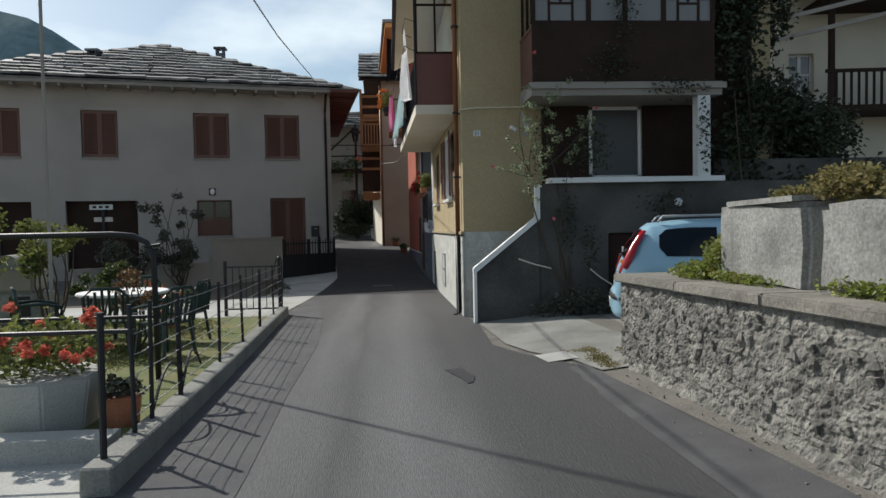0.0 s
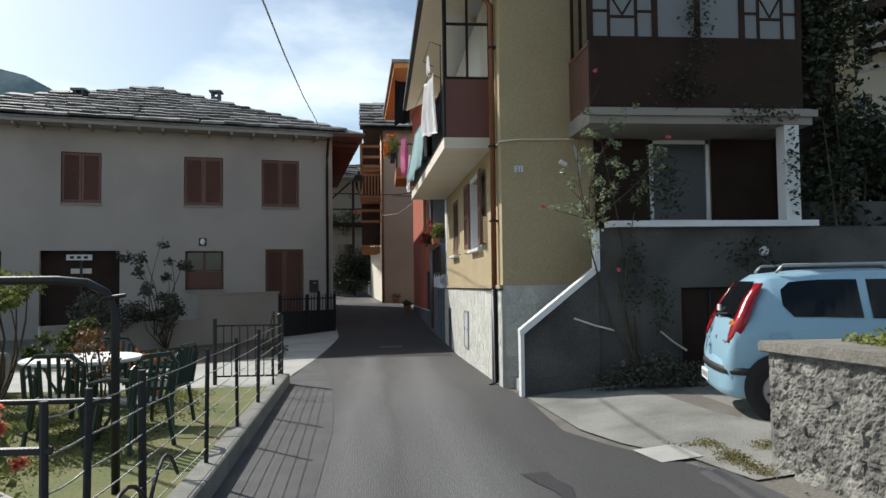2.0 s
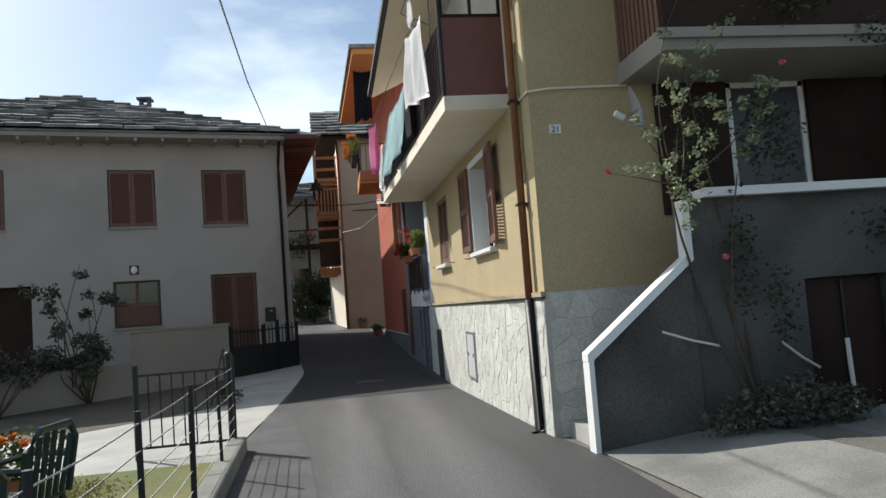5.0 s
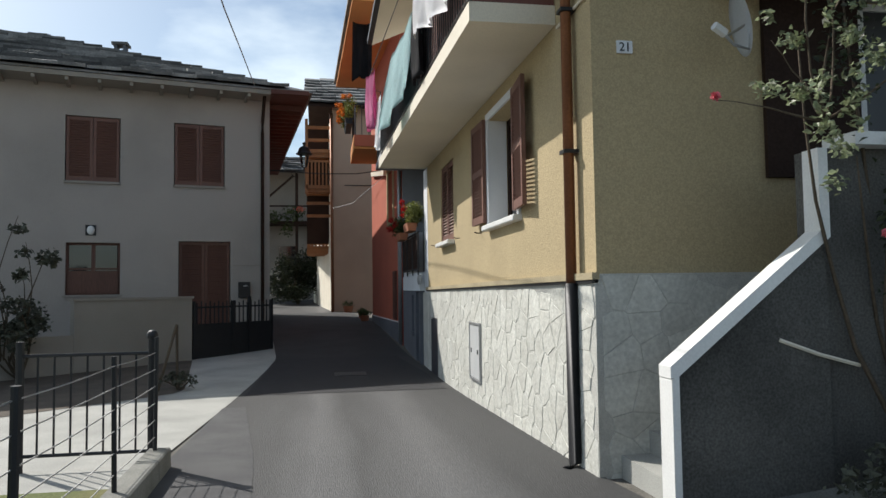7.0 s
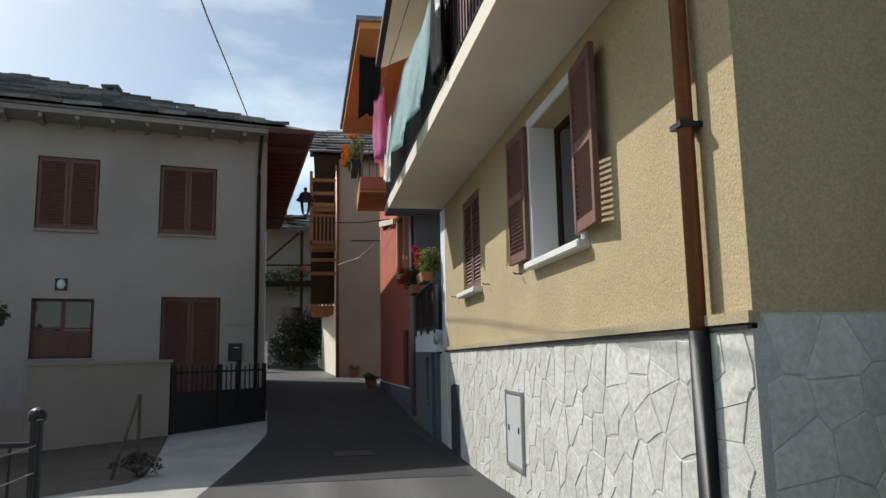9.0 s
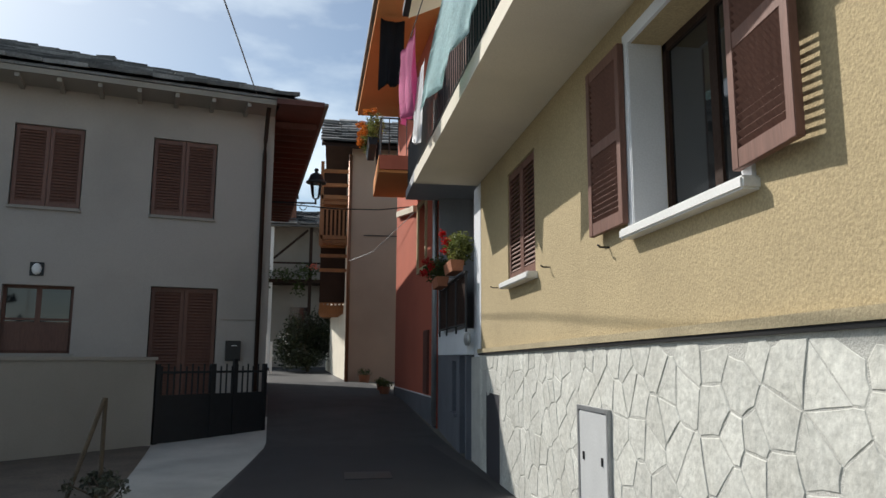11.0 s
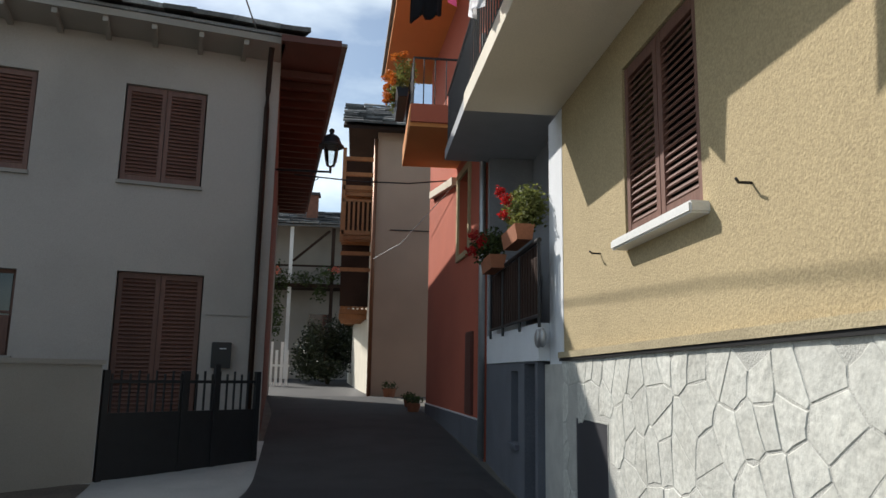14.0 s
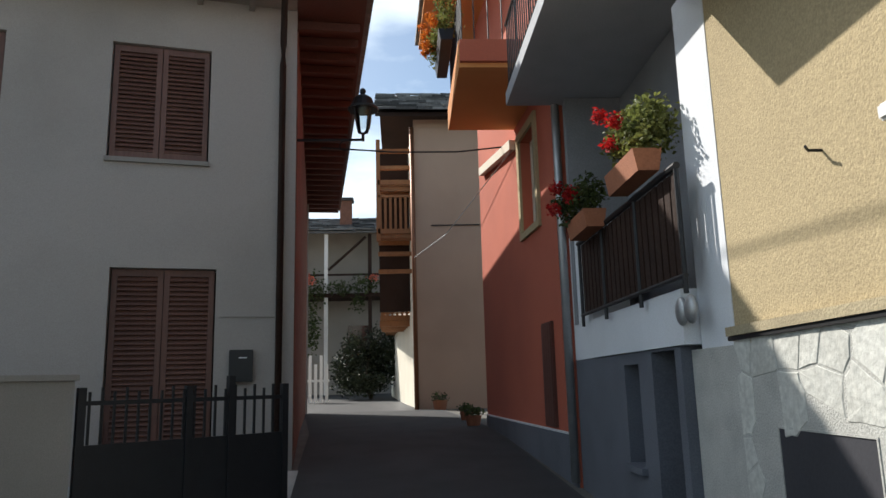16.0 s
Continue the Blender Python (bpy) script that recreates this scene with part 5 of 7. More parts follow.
part("chimney", one_box(-4.0, -3.4, 55.0, 55.6, 8.9, 10.5), material("old_brick", (0.25, 0.11, 0.07), 0.9, vary=0.3, scale=6), far_house, world=True)
part("chimney_cap", one_box(-4.1, -3.3, 54.9, 55.7, 10.503, 10.65), M_SLATE, far_house, world=True)
part("porch_floor", one_box(-6.0, -1.2, 53.8, 55.49, 5.2, 5.4), M_DARK_WOOD, far_house, world=True)
for x in (-5.6, -4.6, -2.4):
    part("post", one_box(x - 0.09, x + 0.09, 53.85, 54.03, 0.4, 8.44), M_WHITE_PAINT if x < -4 else M_DARK_WOOD, far_house, world=True)
part("brace", one_tube([(-4.5, 53.95, 6.6), (-2.6, 53.95, 8.3)], 0.07, 6), M_DARK_WOOD, far_house, world=True)
part("window", one_box(-3.6, -2.4, 55.44, 55.498, 1.9, 3.9), M_GLASS, far_house, world=True)
part("cross_rail", one_box(-5.6, -1.2, 53.86, 53.92, 6.3, 6.4), M_DARK_WOOD, far_house, world=True)
vines = thing("hanging_vine", "dark trailing vines and flowers on the far balcony", "vine", (-3.6, 53.6, 5.3))
leaves("foliage", [(-5.2, 53.6, 5.5, 0.8, 0.4, 1.2), (-3.9, 53.6, 5.6, 1.0, 0.4, 0.5), (-2.6, 53.6, 5.8, 1.0, 0.4, 0.6), (-3.0, 53.6, 4.9, 0.5, 0.3, 0.7), (-5.3, 53.5, 3.6, 0.6, 0.5, 1.6)], 1500, 0.16, M_LEAF, vines, 61)
tagged(leaves("blooms", [(-5.4, 53.2, 6.0, 0.5, 0.2, 0.4), (-2.2, 53.2, 6.1, 0.4, 0.2, 0.25)], 200, 0.12, M_PINK, vines, 62), kind="stuff")
fence_far = thing("picket_fence", "short white picket fence in sunlight", "fence", (-4.9, 47, 0.4))
for i in range(5):
    part("picket", one_box(-4.75 + i * 0.22, -4.63 + i * 0.22, 47, 47.05, 0.2, 1.7 + 0.35 * (i % 2)), M_WHITE_PAINT, fence_far, world=True)
part("rail", one_box(-4.8, -3.7, 47.051, 47.09, 1.0, 1.1), M_WHITE_PAINT, fence_far, world=True)
# Shrubs added in place of an unidentified dark mass, darkened by leaf colour.
bushes = thing("hedge", "dark shrubs standing in for an unclear dark mass at the lane's end", "shrub", (-2.2, 50, 0.4))
leaves("foliage", [(-3.1, 49, 1.4, 0.9, 0.6, 1.2), (-1.9, 50, 2.0, 1.0, 0.6, 1.7), (-0.9, 49.5, 2.2, 0.8, 0.6, 1.8), (-2.4, 48.5, 0.9, 1.3, 0.6, 0.6), (-2.9, 49.5, 2.4, 0.7, 0.5, 0.9)], 9000, 0.14, M_SHADE_LEAF, bushes, 63)
branches("stem", (-2.2, 49.8, 0.2), [(-3.1, 49.2, 2.0), (-1.7, 50, 3.0), (-0.9, 49.7, 3.2)], 0.07, M_BARK, bushes, 5)

# ---- street lamp on the grey house, cables ----
LX, LY = -1.26, 28.02
lamp = thing("street_lamp", "black iron lantern on a scrolled wall bracket", "street lamp", (LX, LY, 4.4))
bm = bmesh.new()
tube(bm, [(-2.32, LY, 4.39), (LX, LY, 4.39)], 0.02, 6)
tube(bm, [(LX, LY, 4.37), (LX, LY, 4.5)], 0.025, 6)
tube(bm, [(LX - 0.27 + 0.075 * math.cos(a), LY, 4.30 + 0.075 * math.sin(a)) for a in (1.2 + i * 0.5 for i in range(11))], 0.009, 5)
part("bracket", bm, M_IRON, lamp, world=True)
for k in range(4):
    a = math.pi / 4 + k * math.pi / 2
    px, py = math.cos(a), math.sin(a)
    part("cradle_arm", one_tube([(LX + px * r, LY + py * r, z) for r, z in ((0.03, 4.49), (0.09, 4.52), (0.125, 4.60), (0.15, 4.72), (0.165, 4.86))], 0.013, 6), M_IRON, lamp, world=True)
bm = bmesh.new()
bmesh.ops.create_cone(bm, cap_ends=False, segments=8, radius1=0.09, radius2=0.15, depth=0.33, matrix=pose(LX, LY, 4.69, 0, 0, 22.5))
part("lantern_glass", bm, M_CLEAR, lamp, "clear lantern glass", world=True).visible_shadow = False
bm = bmesh.new()
prof = [(0.225, 4.85), (0.23, 4.875), (0.195, 4.90), (0.165, 4.96), (0.14, 5.03), (0.09, 5.07), (0.04, 5.085), (0.035, 5.11)]
rings = [[bm.verts.new((LX + r * math.cos(i * math.tau / 16), LY + r * math.sin(i * math.tau / 16), z)) for i in range(16)] for r, z in prof]
for p, q in zip(rings, rings[1:]):
    for i in range(16):
        bm.faces.new((p[i], p[(i + 1) % 16], q[(i + 1) % 16], q[i]))
bm.faces.new(rings[0][::-1])
bm.faces.new(rings[-1])
part("hood", bm, M_IRON, lamp, world=True)
bm = bmesh.new()
bmesh.ops.create_uvsphere(bm, u_segments=12, v_segments=8, radius=0.05, matrix=pose(LX, LY, 5.15))
part("finial", bm, M_IRON, lamp, world=True, smooth=True)
tagged(part("overhead_cable", one_tube([(-2.49, 26.9, 6.4), (-2.44, 23.3, 6.15), (-2.36, 20.0, 5.8), (-2.05, 14.0, 4.98), (-1.92, 11.0, 4.70), (-1.86, 7.5, 4.6), (-1.8, 2, 4.9), (-1.7, -8, 6.2)], 0.013, 5), M_STEEL), "grey overhead cable from the eave", "cable")
tagged(part("lane_cable", one_tube([(-1.95, 28.6, 4.47), (-0.8, 28.7, 4.42), (0.2, 28.8, 4.45), (1.03, 29.0, 4.6)], 0.014, 5), M_BLACK), "black cable across the lane", "cable")
tagged(part("service_cable", one_tube([(-0.36, 39.3, 4.6), (0.3, 34, 4.2), (1.02, 28.4, 4.35)], 0.008, 5), M_STEEL), "thin pale cable across the lane", "cable")

# ---- laundry ----
M_SHEET = material("white_linen", (0.85, 0.85, 0.87), 0.9, vary=0.06, scale=4, grain=120, bump=0.05)
M_AQUA = material("pale_aqua_quilt", (0.55, 0.75, 0.77), 0.9, vary=0.1, scale=5, grain=30, bump=0.4, bump_scale=16)
M_PINKCLOTH = material("pink_cloth", (0.62, 0.18, 0.36), 0.9, vary=0.12, scale=5, grain=80, bump=0.1)
M_DARKCLOTH = material("dark_cloth", (0.02, 0.02, 0.025), 0.9, vary=0.2, scale=5, grain=80, bump=0.1)
cloth("sheet", [(0.44, 14.65, 4.95), (0.34, 15.75, 5.02), (0.33, 16.1, 4.05), (0.46, 14.5, 3.85)], M_SHEET, "white sheet hung over the balcony railing", "laundry", 0.045, 1)
cloth("quilt", [(0.42, 16.9, 4.72), (0.33, 18.9, 4.76), (0.13, 19.17, 3.48), (0.41, 17.3, 3.86)], M_AQUA, "pale aqua quilt hung over the balcony railing", "laundry", 0.03, 2)
cloth("trousers", [(0.44, 16.3, 4.72), (0.42, 17.1, 4.72), (0.42, 17.0, 3.75), (0.44, 16.4, 3.75)], M_DARKCLOTH, "dark trousers hung on the railing", "laundry", 0.03, 3)
cloth("pink_towel", [(0.17, 20.2, 4.98), (0.07, 21.35, 5.12), (0.08, 21.2, 4.05), (0.18, 20.45, 3.95)], M_PINKCLOTH, "pink towel hung on the railing", "laundry", 0.045, 4)
cloth("white_cloth", [(0.24, 19.95, 4.45), (0.20, 20.75, 4.45), (0.19, 20.6, 3.62), (0.2, 20.2, 3.52)], M_SHEET, "small white cloth on the railing", "laundry", 0.02, 5)
# Cloth added in place of an unidentified black shape under the eave.
cloth("dark_shape_cloth", [(0.03, 26.3, 8.05), (0.55, 26.35, 8.05), (0.52, 26.3, 6.62), (0.0, 26.3, 6.5)], M_DARKCLOTH, "black cloth standing in for an unclear dark shape below the orange eave", "laundry", 0.05, 6)
cloth("small_towel", [(0.40, 15.3, 5.5), (0.39, 15.6, 5.55), (0.39, 15.6, 5.15), (0.40, 15.3, 5.1)], M_SHEET, "small white towel on the drying rack", "laundry", 0.02, 7)
rack = bmesh.new()
tube(rack, [(0.58, 14.9, 4.9), (0.38, 14.9, 5.0), (0.12, 22.3, 5.2), (0.42, 22.3, 5.1)], 0.007, 5)
tube(rack, [(0.58, 14.9, 5.5), (0.40, 14.9, 5.57), (0.36, 16.2, 5.6), (0.56, 16.2, 5.5)], 0.007, 5)
tube(rack, [(0.58, 14.9, 4.7), (0.58, 14.9, 5.52)], 0.01, 5)
tube(rack, [(0.42, 22.25, 4.7), (0.42, 22.25, 5.12)], 0.01, 5)
tagged(part("drying_rack", rack, M_IRON), "thin dark metal drying rack on the balcony", "drying rack")

# ---- climbing rose, shrub and ivy on the terrace ----
rose = thing("climbing_rose", "climbing rose with small pale leaves on the terrace", "climbing plant", (3.05, 11.9, -0.25))
branches("stem", (3.1, 11.95, -0.3), [(3.0, 11.9, 2.2), (2.5, 11.8, 3.3), (2.2, 11.8, 2.6), (2.6, 11.85, 1.9)], 0.022, M_BARK, rose, 3)
branches("twig", (2.35, 11.8, 2.1), [(1.76, 12.0, 2.28), (2.0, 11.8, 2.6), (2.2, 11.6, 3.3), (2.75, 11.55, 3.4), (3.3, 11.6, 3.1), (2.45, 11.6, 3.9)], 0.009, M_BARK, rose, 4)
M_ROSE = material("rose_leaf", (0.29, 0.33, 0.20), 0.45, vary=0.35, scale=4, grain=20, bump=0, spread=0.6, tint=(0.12, 0.15, 0.05))
thin_leaf(M_ROSE, 0.35)
M_ROSE_PETAL = material("rose_petal", (0.72, 0.16, 0.2), 0.6, vary=0.2, scale=9, grain=30, bump=0, spread=0.3)
rnd = random.Random(17)
sprays = []
for x0, z0, x1, z1, k in ((2.35, 1.7, 2.3, 3.5, 16), (2.6, 2.0, 2.75, 3.5, 12), (2.3, 2.1, 1.8, 2.3, 6), (2.7, 2.7, 3.5, 3.1, 8), (2.4, 3.2, 2.9, 3.75, 6), (2.2, 2.9, 2.0, 2.6, 4), (2.9, 2.3, 3.3, 2.8, 6)):
    for i in range(k):
        f = (i + rnd.random()) / k
        sprays.append((x0 + (x1 - x0) * f + rnd.uniform(-0.13, 0.13), 11.65 + rnd.uniform(-0.14, 0.18), z0 + (z1 - z0) * f + rnd.uniform(-0.1, 0.1), rnd.uniform(0.05, 0.13), 0.08, rnd.uniform(0.05, 0.12)))
leaves("foliage", sprays, 1500, 0.05, M_ROSE, rose, 71)
# Rose leaves out of the sun: their shade is painted with the darker leaf.
leaves("shaded_foliage", [(3.4, 11.95, 2.6, 0.5, 0.2, 0.6), (2.6, 11.9, 2.6, 0.3, 0.1, 0.7), (3.0, 11.95, 1.4, 0.25, 0.12, 0.8), (3.4, 11.95, 0.9, 0.25, 0.1, 0.6), (4.0, 11.9, 4.9, 0.3, 0.1, 0.9), (3.8, 11.9, 4.0, 0.6, 0.1, 0.4), (4.9, 11.9, 3.6, 0.7, 0.12, 0.25), (5.4, 11.95, 2.8, 0.18, 0.15, 0.8), (4.7, 11.95, 1.6, 0.6, 0.1, 0.35)], 1900, 0.06, M_SHADE_LEAF, rose, 72)
for k, (x, y, z) in enumerate(((2.72, 11.75, 1.4), (1.74, 12.0, 2.3), (3.4, 11.6, 3.2), (2.4, 11.6, 4.1))):
    leaves("bloom", [(x, y, z, 0.03, 0.03, 0.03)], 60, 0.035, M_ROSE_PETAL, rose, 73 + k)
shrub = thing("low_shrub", "low grey-green shrub at the foot of the wall", "shrub", (3.1, 11.6, -0.2))
leaves("foliage", [(2.75, 11.65, -0.02, 0.35, 0.3, 0.25), (3.2, 11.6, 0.05, 0.45, 0.35, 0.3), (3.65, 11.6, -0.02, 0.4, 0.3, 0.25), (2.45, 11.7, -0.1, 0.3, 0.2, 0.15)], 1500, 0.06, M_LEAF_GREY, shrub, 74)
branches("stem", (3.2, 11.7, -0.3), [(2.7, 11.65, 0.1), (3.2, 11.6, 0.25), (3.6, 11.6, 0.1)], 0.02, M_BARK, shrub, 8)
ivy = thing("ivy", "dense dark ivy over the house side and garden trees", "climbing plant", (7.2, 13, -0.2))
# Several of these blobs are added only to fill in black shade.
leaves("foliage", [(6.2, 12.4, 2.6, 0.6, 0.5, 0.8), (6.9, 12.8, 3.4, 1.0, 0.6, 1.0), (7.9, 13.2, 2.6, 1.0, 0.8, 1.2), (6.4, 12.6, 5.2, 0.6, 0.5, 1.6), (8.6, 14.0, 3.0, 1.1, 0.9, 0.9), (5.9, 12.2, 4.6, 0.25, 0.3, 1.5), (7.4, 13, 1.2, 1.2, 0.6, 0.8), (7.6, 13.4, 3.3, 0.9, 0.6, 0.8), (7.3, 13.4, 5.4, 0.7, 0.5, 1.3), (7.0, 12.28, 1.9, 1.4, 0.15, 0.5), (8.4, 12.28, 2.1, 0.9, 0.15, 0.5)], 12000, 0.11, M_SHADE_LEAF, ivy, 75)
branches("stem", (7.0, 12.8, -0.3), [(6.4, 12.6, 4.5), (7.4, 13, 4.2), (8.3, 13.6, 3.8), (6.1, 12.3, 3.6)], 0.03, M_BARK, ivy, 9)
tagged(part("side_wall", one_box(5.9, 9.5, 12.4, 12.7, -0.6, 2.4), M_TERRACE), "stained garden wall behind the car, darkened for shade", "wall", kind="structure")
tagged(part("wall_disc", one_tube([(4.98, 12.098, 1.65), (4.98, 12.06, 1.65)], 0.07, 14), M_WHITE_PAINT), "small white disc on the terrace wall", "wall fitting")

# ---- chalet behind ----
chalet = thing("chalet", "old white chalet with dark wooden balconies", "house", (13, 22, 0))
CH = Side(9.6, 18.4, 1, -0.12, (0, -1))
part("wall", CH.wall(0, 9, -0.5, 9.0, [(0.95, 1.6, 4.0, 5.6)]), M_CREAM, chalet, world=True)
part("wall", one_box(9.3, 9.6, 18.5, 26, -0.5, 9), M_CREAM, chalet, world=True)
window(CH, (0.95, 1.6, 4.0, 5.6), chalet, M_WHITE_PAINT, 0.15, 1, 2)
for z in (3.9, 6.6):
    fl = part("balcony", CH.box(1.3, 9, z, z + 0.15, 0.0, 1.3), M_DARK_WOOD, chalet, "dark wooden balcony", world=True)
    part("handrail", CH.box(1.3, 9, z + 0.95, z + 1.03, 1.22, 1.3), M_DARK_WOOD, fl, world=True)
    for i in range(40):
        part("baluster", CH.box(1.35 + i * 0.18, 1.4 + i * 0.18, z + 0.153, z + 0.947, 1.24, 1.28), M_DARK_WOOD, fl, world=True)
for u in (1.4, 3.6):
    part("post", CH.box(u, u + 0.12, 4.06, 9.0, 1.15, 1.27), M_DARK_WOOD, chalet, world=True)
bm = bmesh.new()
prism(bm, [CH(-1.2, 6.7, 1.6), CH(9, 8.6, 1.6), CH(9, 8.8, 1.6), CH(-1.2, 6.9, 1.6)], -CH.n * 8)
part("roof", bm, M_DARK_WOOD, chalet, world=True)
for k in range(3):
    part("verge_board", one_prism([CH(-1.2, 6.2 - k * 0.45, 1.62), CH(4.5, 7.5 - k * 0.5, 1.62), CH(4.5, 7.6 - k * 0.5, 1.62), CH(-1.2, 6.3 - k * 0.45, 1.62)], CH.n * 0.06), M_GARDEN_WALL, chalet, world=True)

# ---- mountain ----
bm = bmesh.new()
rows = []
for j in range(14):
    row = []
    for i in range(60):
        x = -2600 + i * 70
        h = 60 + 735 * max(0.0, (-x - 60) / 1500) ** 0.9 + 90 * noise.noise((x * 0.004, j * 0.35, 0)) * min(1.0, max(0.1, -x / 600))
        f = j / 13
        row.append(bm.verts.new((x, 1500 + 900 * f + 60 * noise.noise((x * 0.006, j, 3)), max(-5, h * f - 5))))
    rows.append(row)
for p, q in zip(rows, rows[1:]):
    for i in range(59):
        bm.faces.new((p[i], p[i + 1], q[i + 1], q[i]))
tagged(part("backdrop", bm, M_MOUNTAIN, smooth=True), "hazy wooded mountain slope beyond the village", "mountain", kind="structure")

# ---- retaining wall, blocks ----
retaining_wall = thing("retaining_wall", "rubble stone retaining wall with a concrete coping", "wall", (2.9, 2, -0.2), kind="structure")
RW = Side(2.47, 7.55, 0, -1, (-1, 0))
RN = Side(2.49, 7.53, 1, 0, (0, 1))
cap_z = lambda y: 0.68 + (8.5 - y) * 0.029
bm = bmesh.new()
prism(bm, [(2.47, 7.53, -0.7), (2.47, 7.53, cap_z(7.55)), (2.47, -12, cap_z(-12)), (2.47, -12, -0.7)], (0.6, 0, 0))
part("core", bm, M_RUBBLE, retaining_wall, world=True)


def rough_face(side, w, step, top, seed):
    """A coarse rubble face: a fine grid pushed in and out by lumps and cracks, spread at the foot."""
    bm = bmesh.new()
    rows = []
    nu = int(w / step)
    for i in range(nu + 1):
        u = w * i / nu
        lo = ground_z(2.4, 7.5) - 0.06 if w < 1 else ground_z(2.4, 7.55 - u) - 0.06
        hi = top(u)
        nv = 52
        col = []
        for j in range(nv + 1):
            z = lo + (hi - lo) * j / nv
            p = Vector((u * 7, z * 10, seed))
            q = Vector((u * 19, z * 24, seed + 4))
            cell = noise.voronoi(Vector((u * 6.5 + noise.noise(q * 0.3) * 0.6, z * 10.5 + noise.noise(q * 0.3 + Vector((5, 0, 0))) * 0.6, seed)))[0]
            d = 0.012 + 0.015 * noise.noise(p) + 0.011 * noise.noise(q) + 0.007 * noise.noise(q * 2.6) + min(0.012, (cell[1] - cell[0]) * 0.04)
            foot = max(0.0, 1 - (z - lo - 0.06) / 0.12)
            d += foot * foot * (0.035 + 0.05 * noise.noise(Vector((u * 5, 2, seed))))
            if w > 1 and u < 0.07 or w < 1 and u < 0.07:
                d = min(d, 0.02) + (0.07 - u) * -0.25
            col.append(bm.verts.new(side(u, z, max(d, -0.004))))
        rows.append(col)
    for a, b in zip(rows, rows[1:]):
        for k in range(len(a) - 1):
            bm.faces.new((a[k], b[k], b[k + 1], a[k + 1]))
    bmesh.ops.recalc_face_normals(bm, faces=bm.faces[:])
    return bm


part("rubble_face", rough_face(RW, 5.6, 0.02, lambda u: cap_z(7.55 - u) - 0.002, 3), M_RUBBLE, retaining_wall, world=True)
part("rubble_face", rough_face(RN, 0.56, 0.02, lambda u: cap_z(7.55) - 0.002, 8), M_RUBBLE, retaining_wall, world=True)
y = 7.6
rnd = random.Random(12)
while y > -6:
    l = rnd.uniform(1.3, 2.1)
    a, b = cap_z(y), cap_z(y - l)
    bm = one_prism([(2.40 + rnd.uniform(-0.012, 0.012), y, a + 0.003), (2.40, y - l + 0.012, b + 0.003), (2.40, y - l + 0.012, b + 0.09), (2.40 + rnd.uniform(-0.012, 0.012), y, a + 0.09)], (0.72, 0, 0))
    bmesh.ops.bevel(bm, geom=bm.edges[:], offset=0.012, segments=2, affect="EDGES")
    part("coping", bm, M_COPING, retaining_wall, "weathered concrete coping", world=True)
    y -= l
tagged(part("bank", one_prism([(3.07, 7.3, 0.3), (3.07, 7.3, 0.82), (9, 7.3, 1.3), (9, 7.3, 0.0)], (0, -20, 0)), M_EARTH), "earth bank behind the retaining wall", "bank", kind="structure")


def rough_block(name, x0, x1, y0, y1, z0, z1, seed, label):
    bm = bmesh.new()
    box(bm, x0, x1, y0, y1, z0, z1)
    bmesh.ops.bevel(bm, geom=bm.edges[:], offset=0.045, segments=2, affect="EDGES")
    bmesh.ops.subdivide_edges(bm, edges=bm.edges[:], cuts=3, use_grid_fill=True)
    for v in bm.verts:
        v.co += Vector((noise.noise(v.co * 2.1 + Vector((seed, 0, 0))), noise.noise(v.co * 2.3 + Vector((0, seed, 0))), noise.noise(v.co * 1.9 + Vector((0, 0, seed))))) * 0.035
    return tagged(part(name, bm, M_BLOCK, smooth=False), label, "block", "blocks on the retaining wall")


rough_block("stone_block", 2.80, 3.3, 4.66, 5.9, 0.84, 1.50, 3, "large pale weathered block on the retaining wall")
rough_block("stone_block", 2.76, 3.3, 2.9, 4.46, 0.88, 1.47, 7, "large pale weathered block with a split side")
tagged(part("flat_stone", one_prism([(2.76, 4.75, 1.49), (2.78, 5.75, 1.47), (3.2, 5.8, 1.48), (3.25, 4.7, 1.5)], (0, 0, 0.04)), M_BLOCK), "thin flat stone on the block", "stone")
weeds = thing("weeds", "green and yellow weeds on the wall and blocks", "weeds", (2.8, 6.3, 0.85))
leaves("foliage", [(2.78, 6.3, 0.9, 0.2, 0.45, 0.12), (2.88, 6.0, 1.02, 0.22, 0.3, 0.26), (3.0, 5.95, 1.2, 0.12, 0.15, 0.25), (2.9, 6.9, 0.84, 0.15, 0.4, 0.06), (2.72, 5.4, 0.9, 0.08, 0.7, 0.07), (2.72, 3.8, 0.95, 0.08, 0.7, 0.08)], 3200, 0.045, M_WEED, weeds, 81)
weeds2 = thing("grass_tuft", "dry yellow-green grass on top of the blocks", "grass", (3.05, 4.4, 1.46), kind="stuff")
leaves("blades", [(3.05, 4.55, 1.6, 0.25, 0.4, 0.16), (3.05, 3.6, 1.55, 0.3, 0.7, 0.12), (3.05, 5.2, 1.55, 0.2, 0.3, 0.08)], 3600, 0.045, M_STRAW, weeds2, 82)
foot = thing("verge_grass", "dry grass along the foot of the wall", "grass", (2.4, 8, -0.2), kind="stuff")
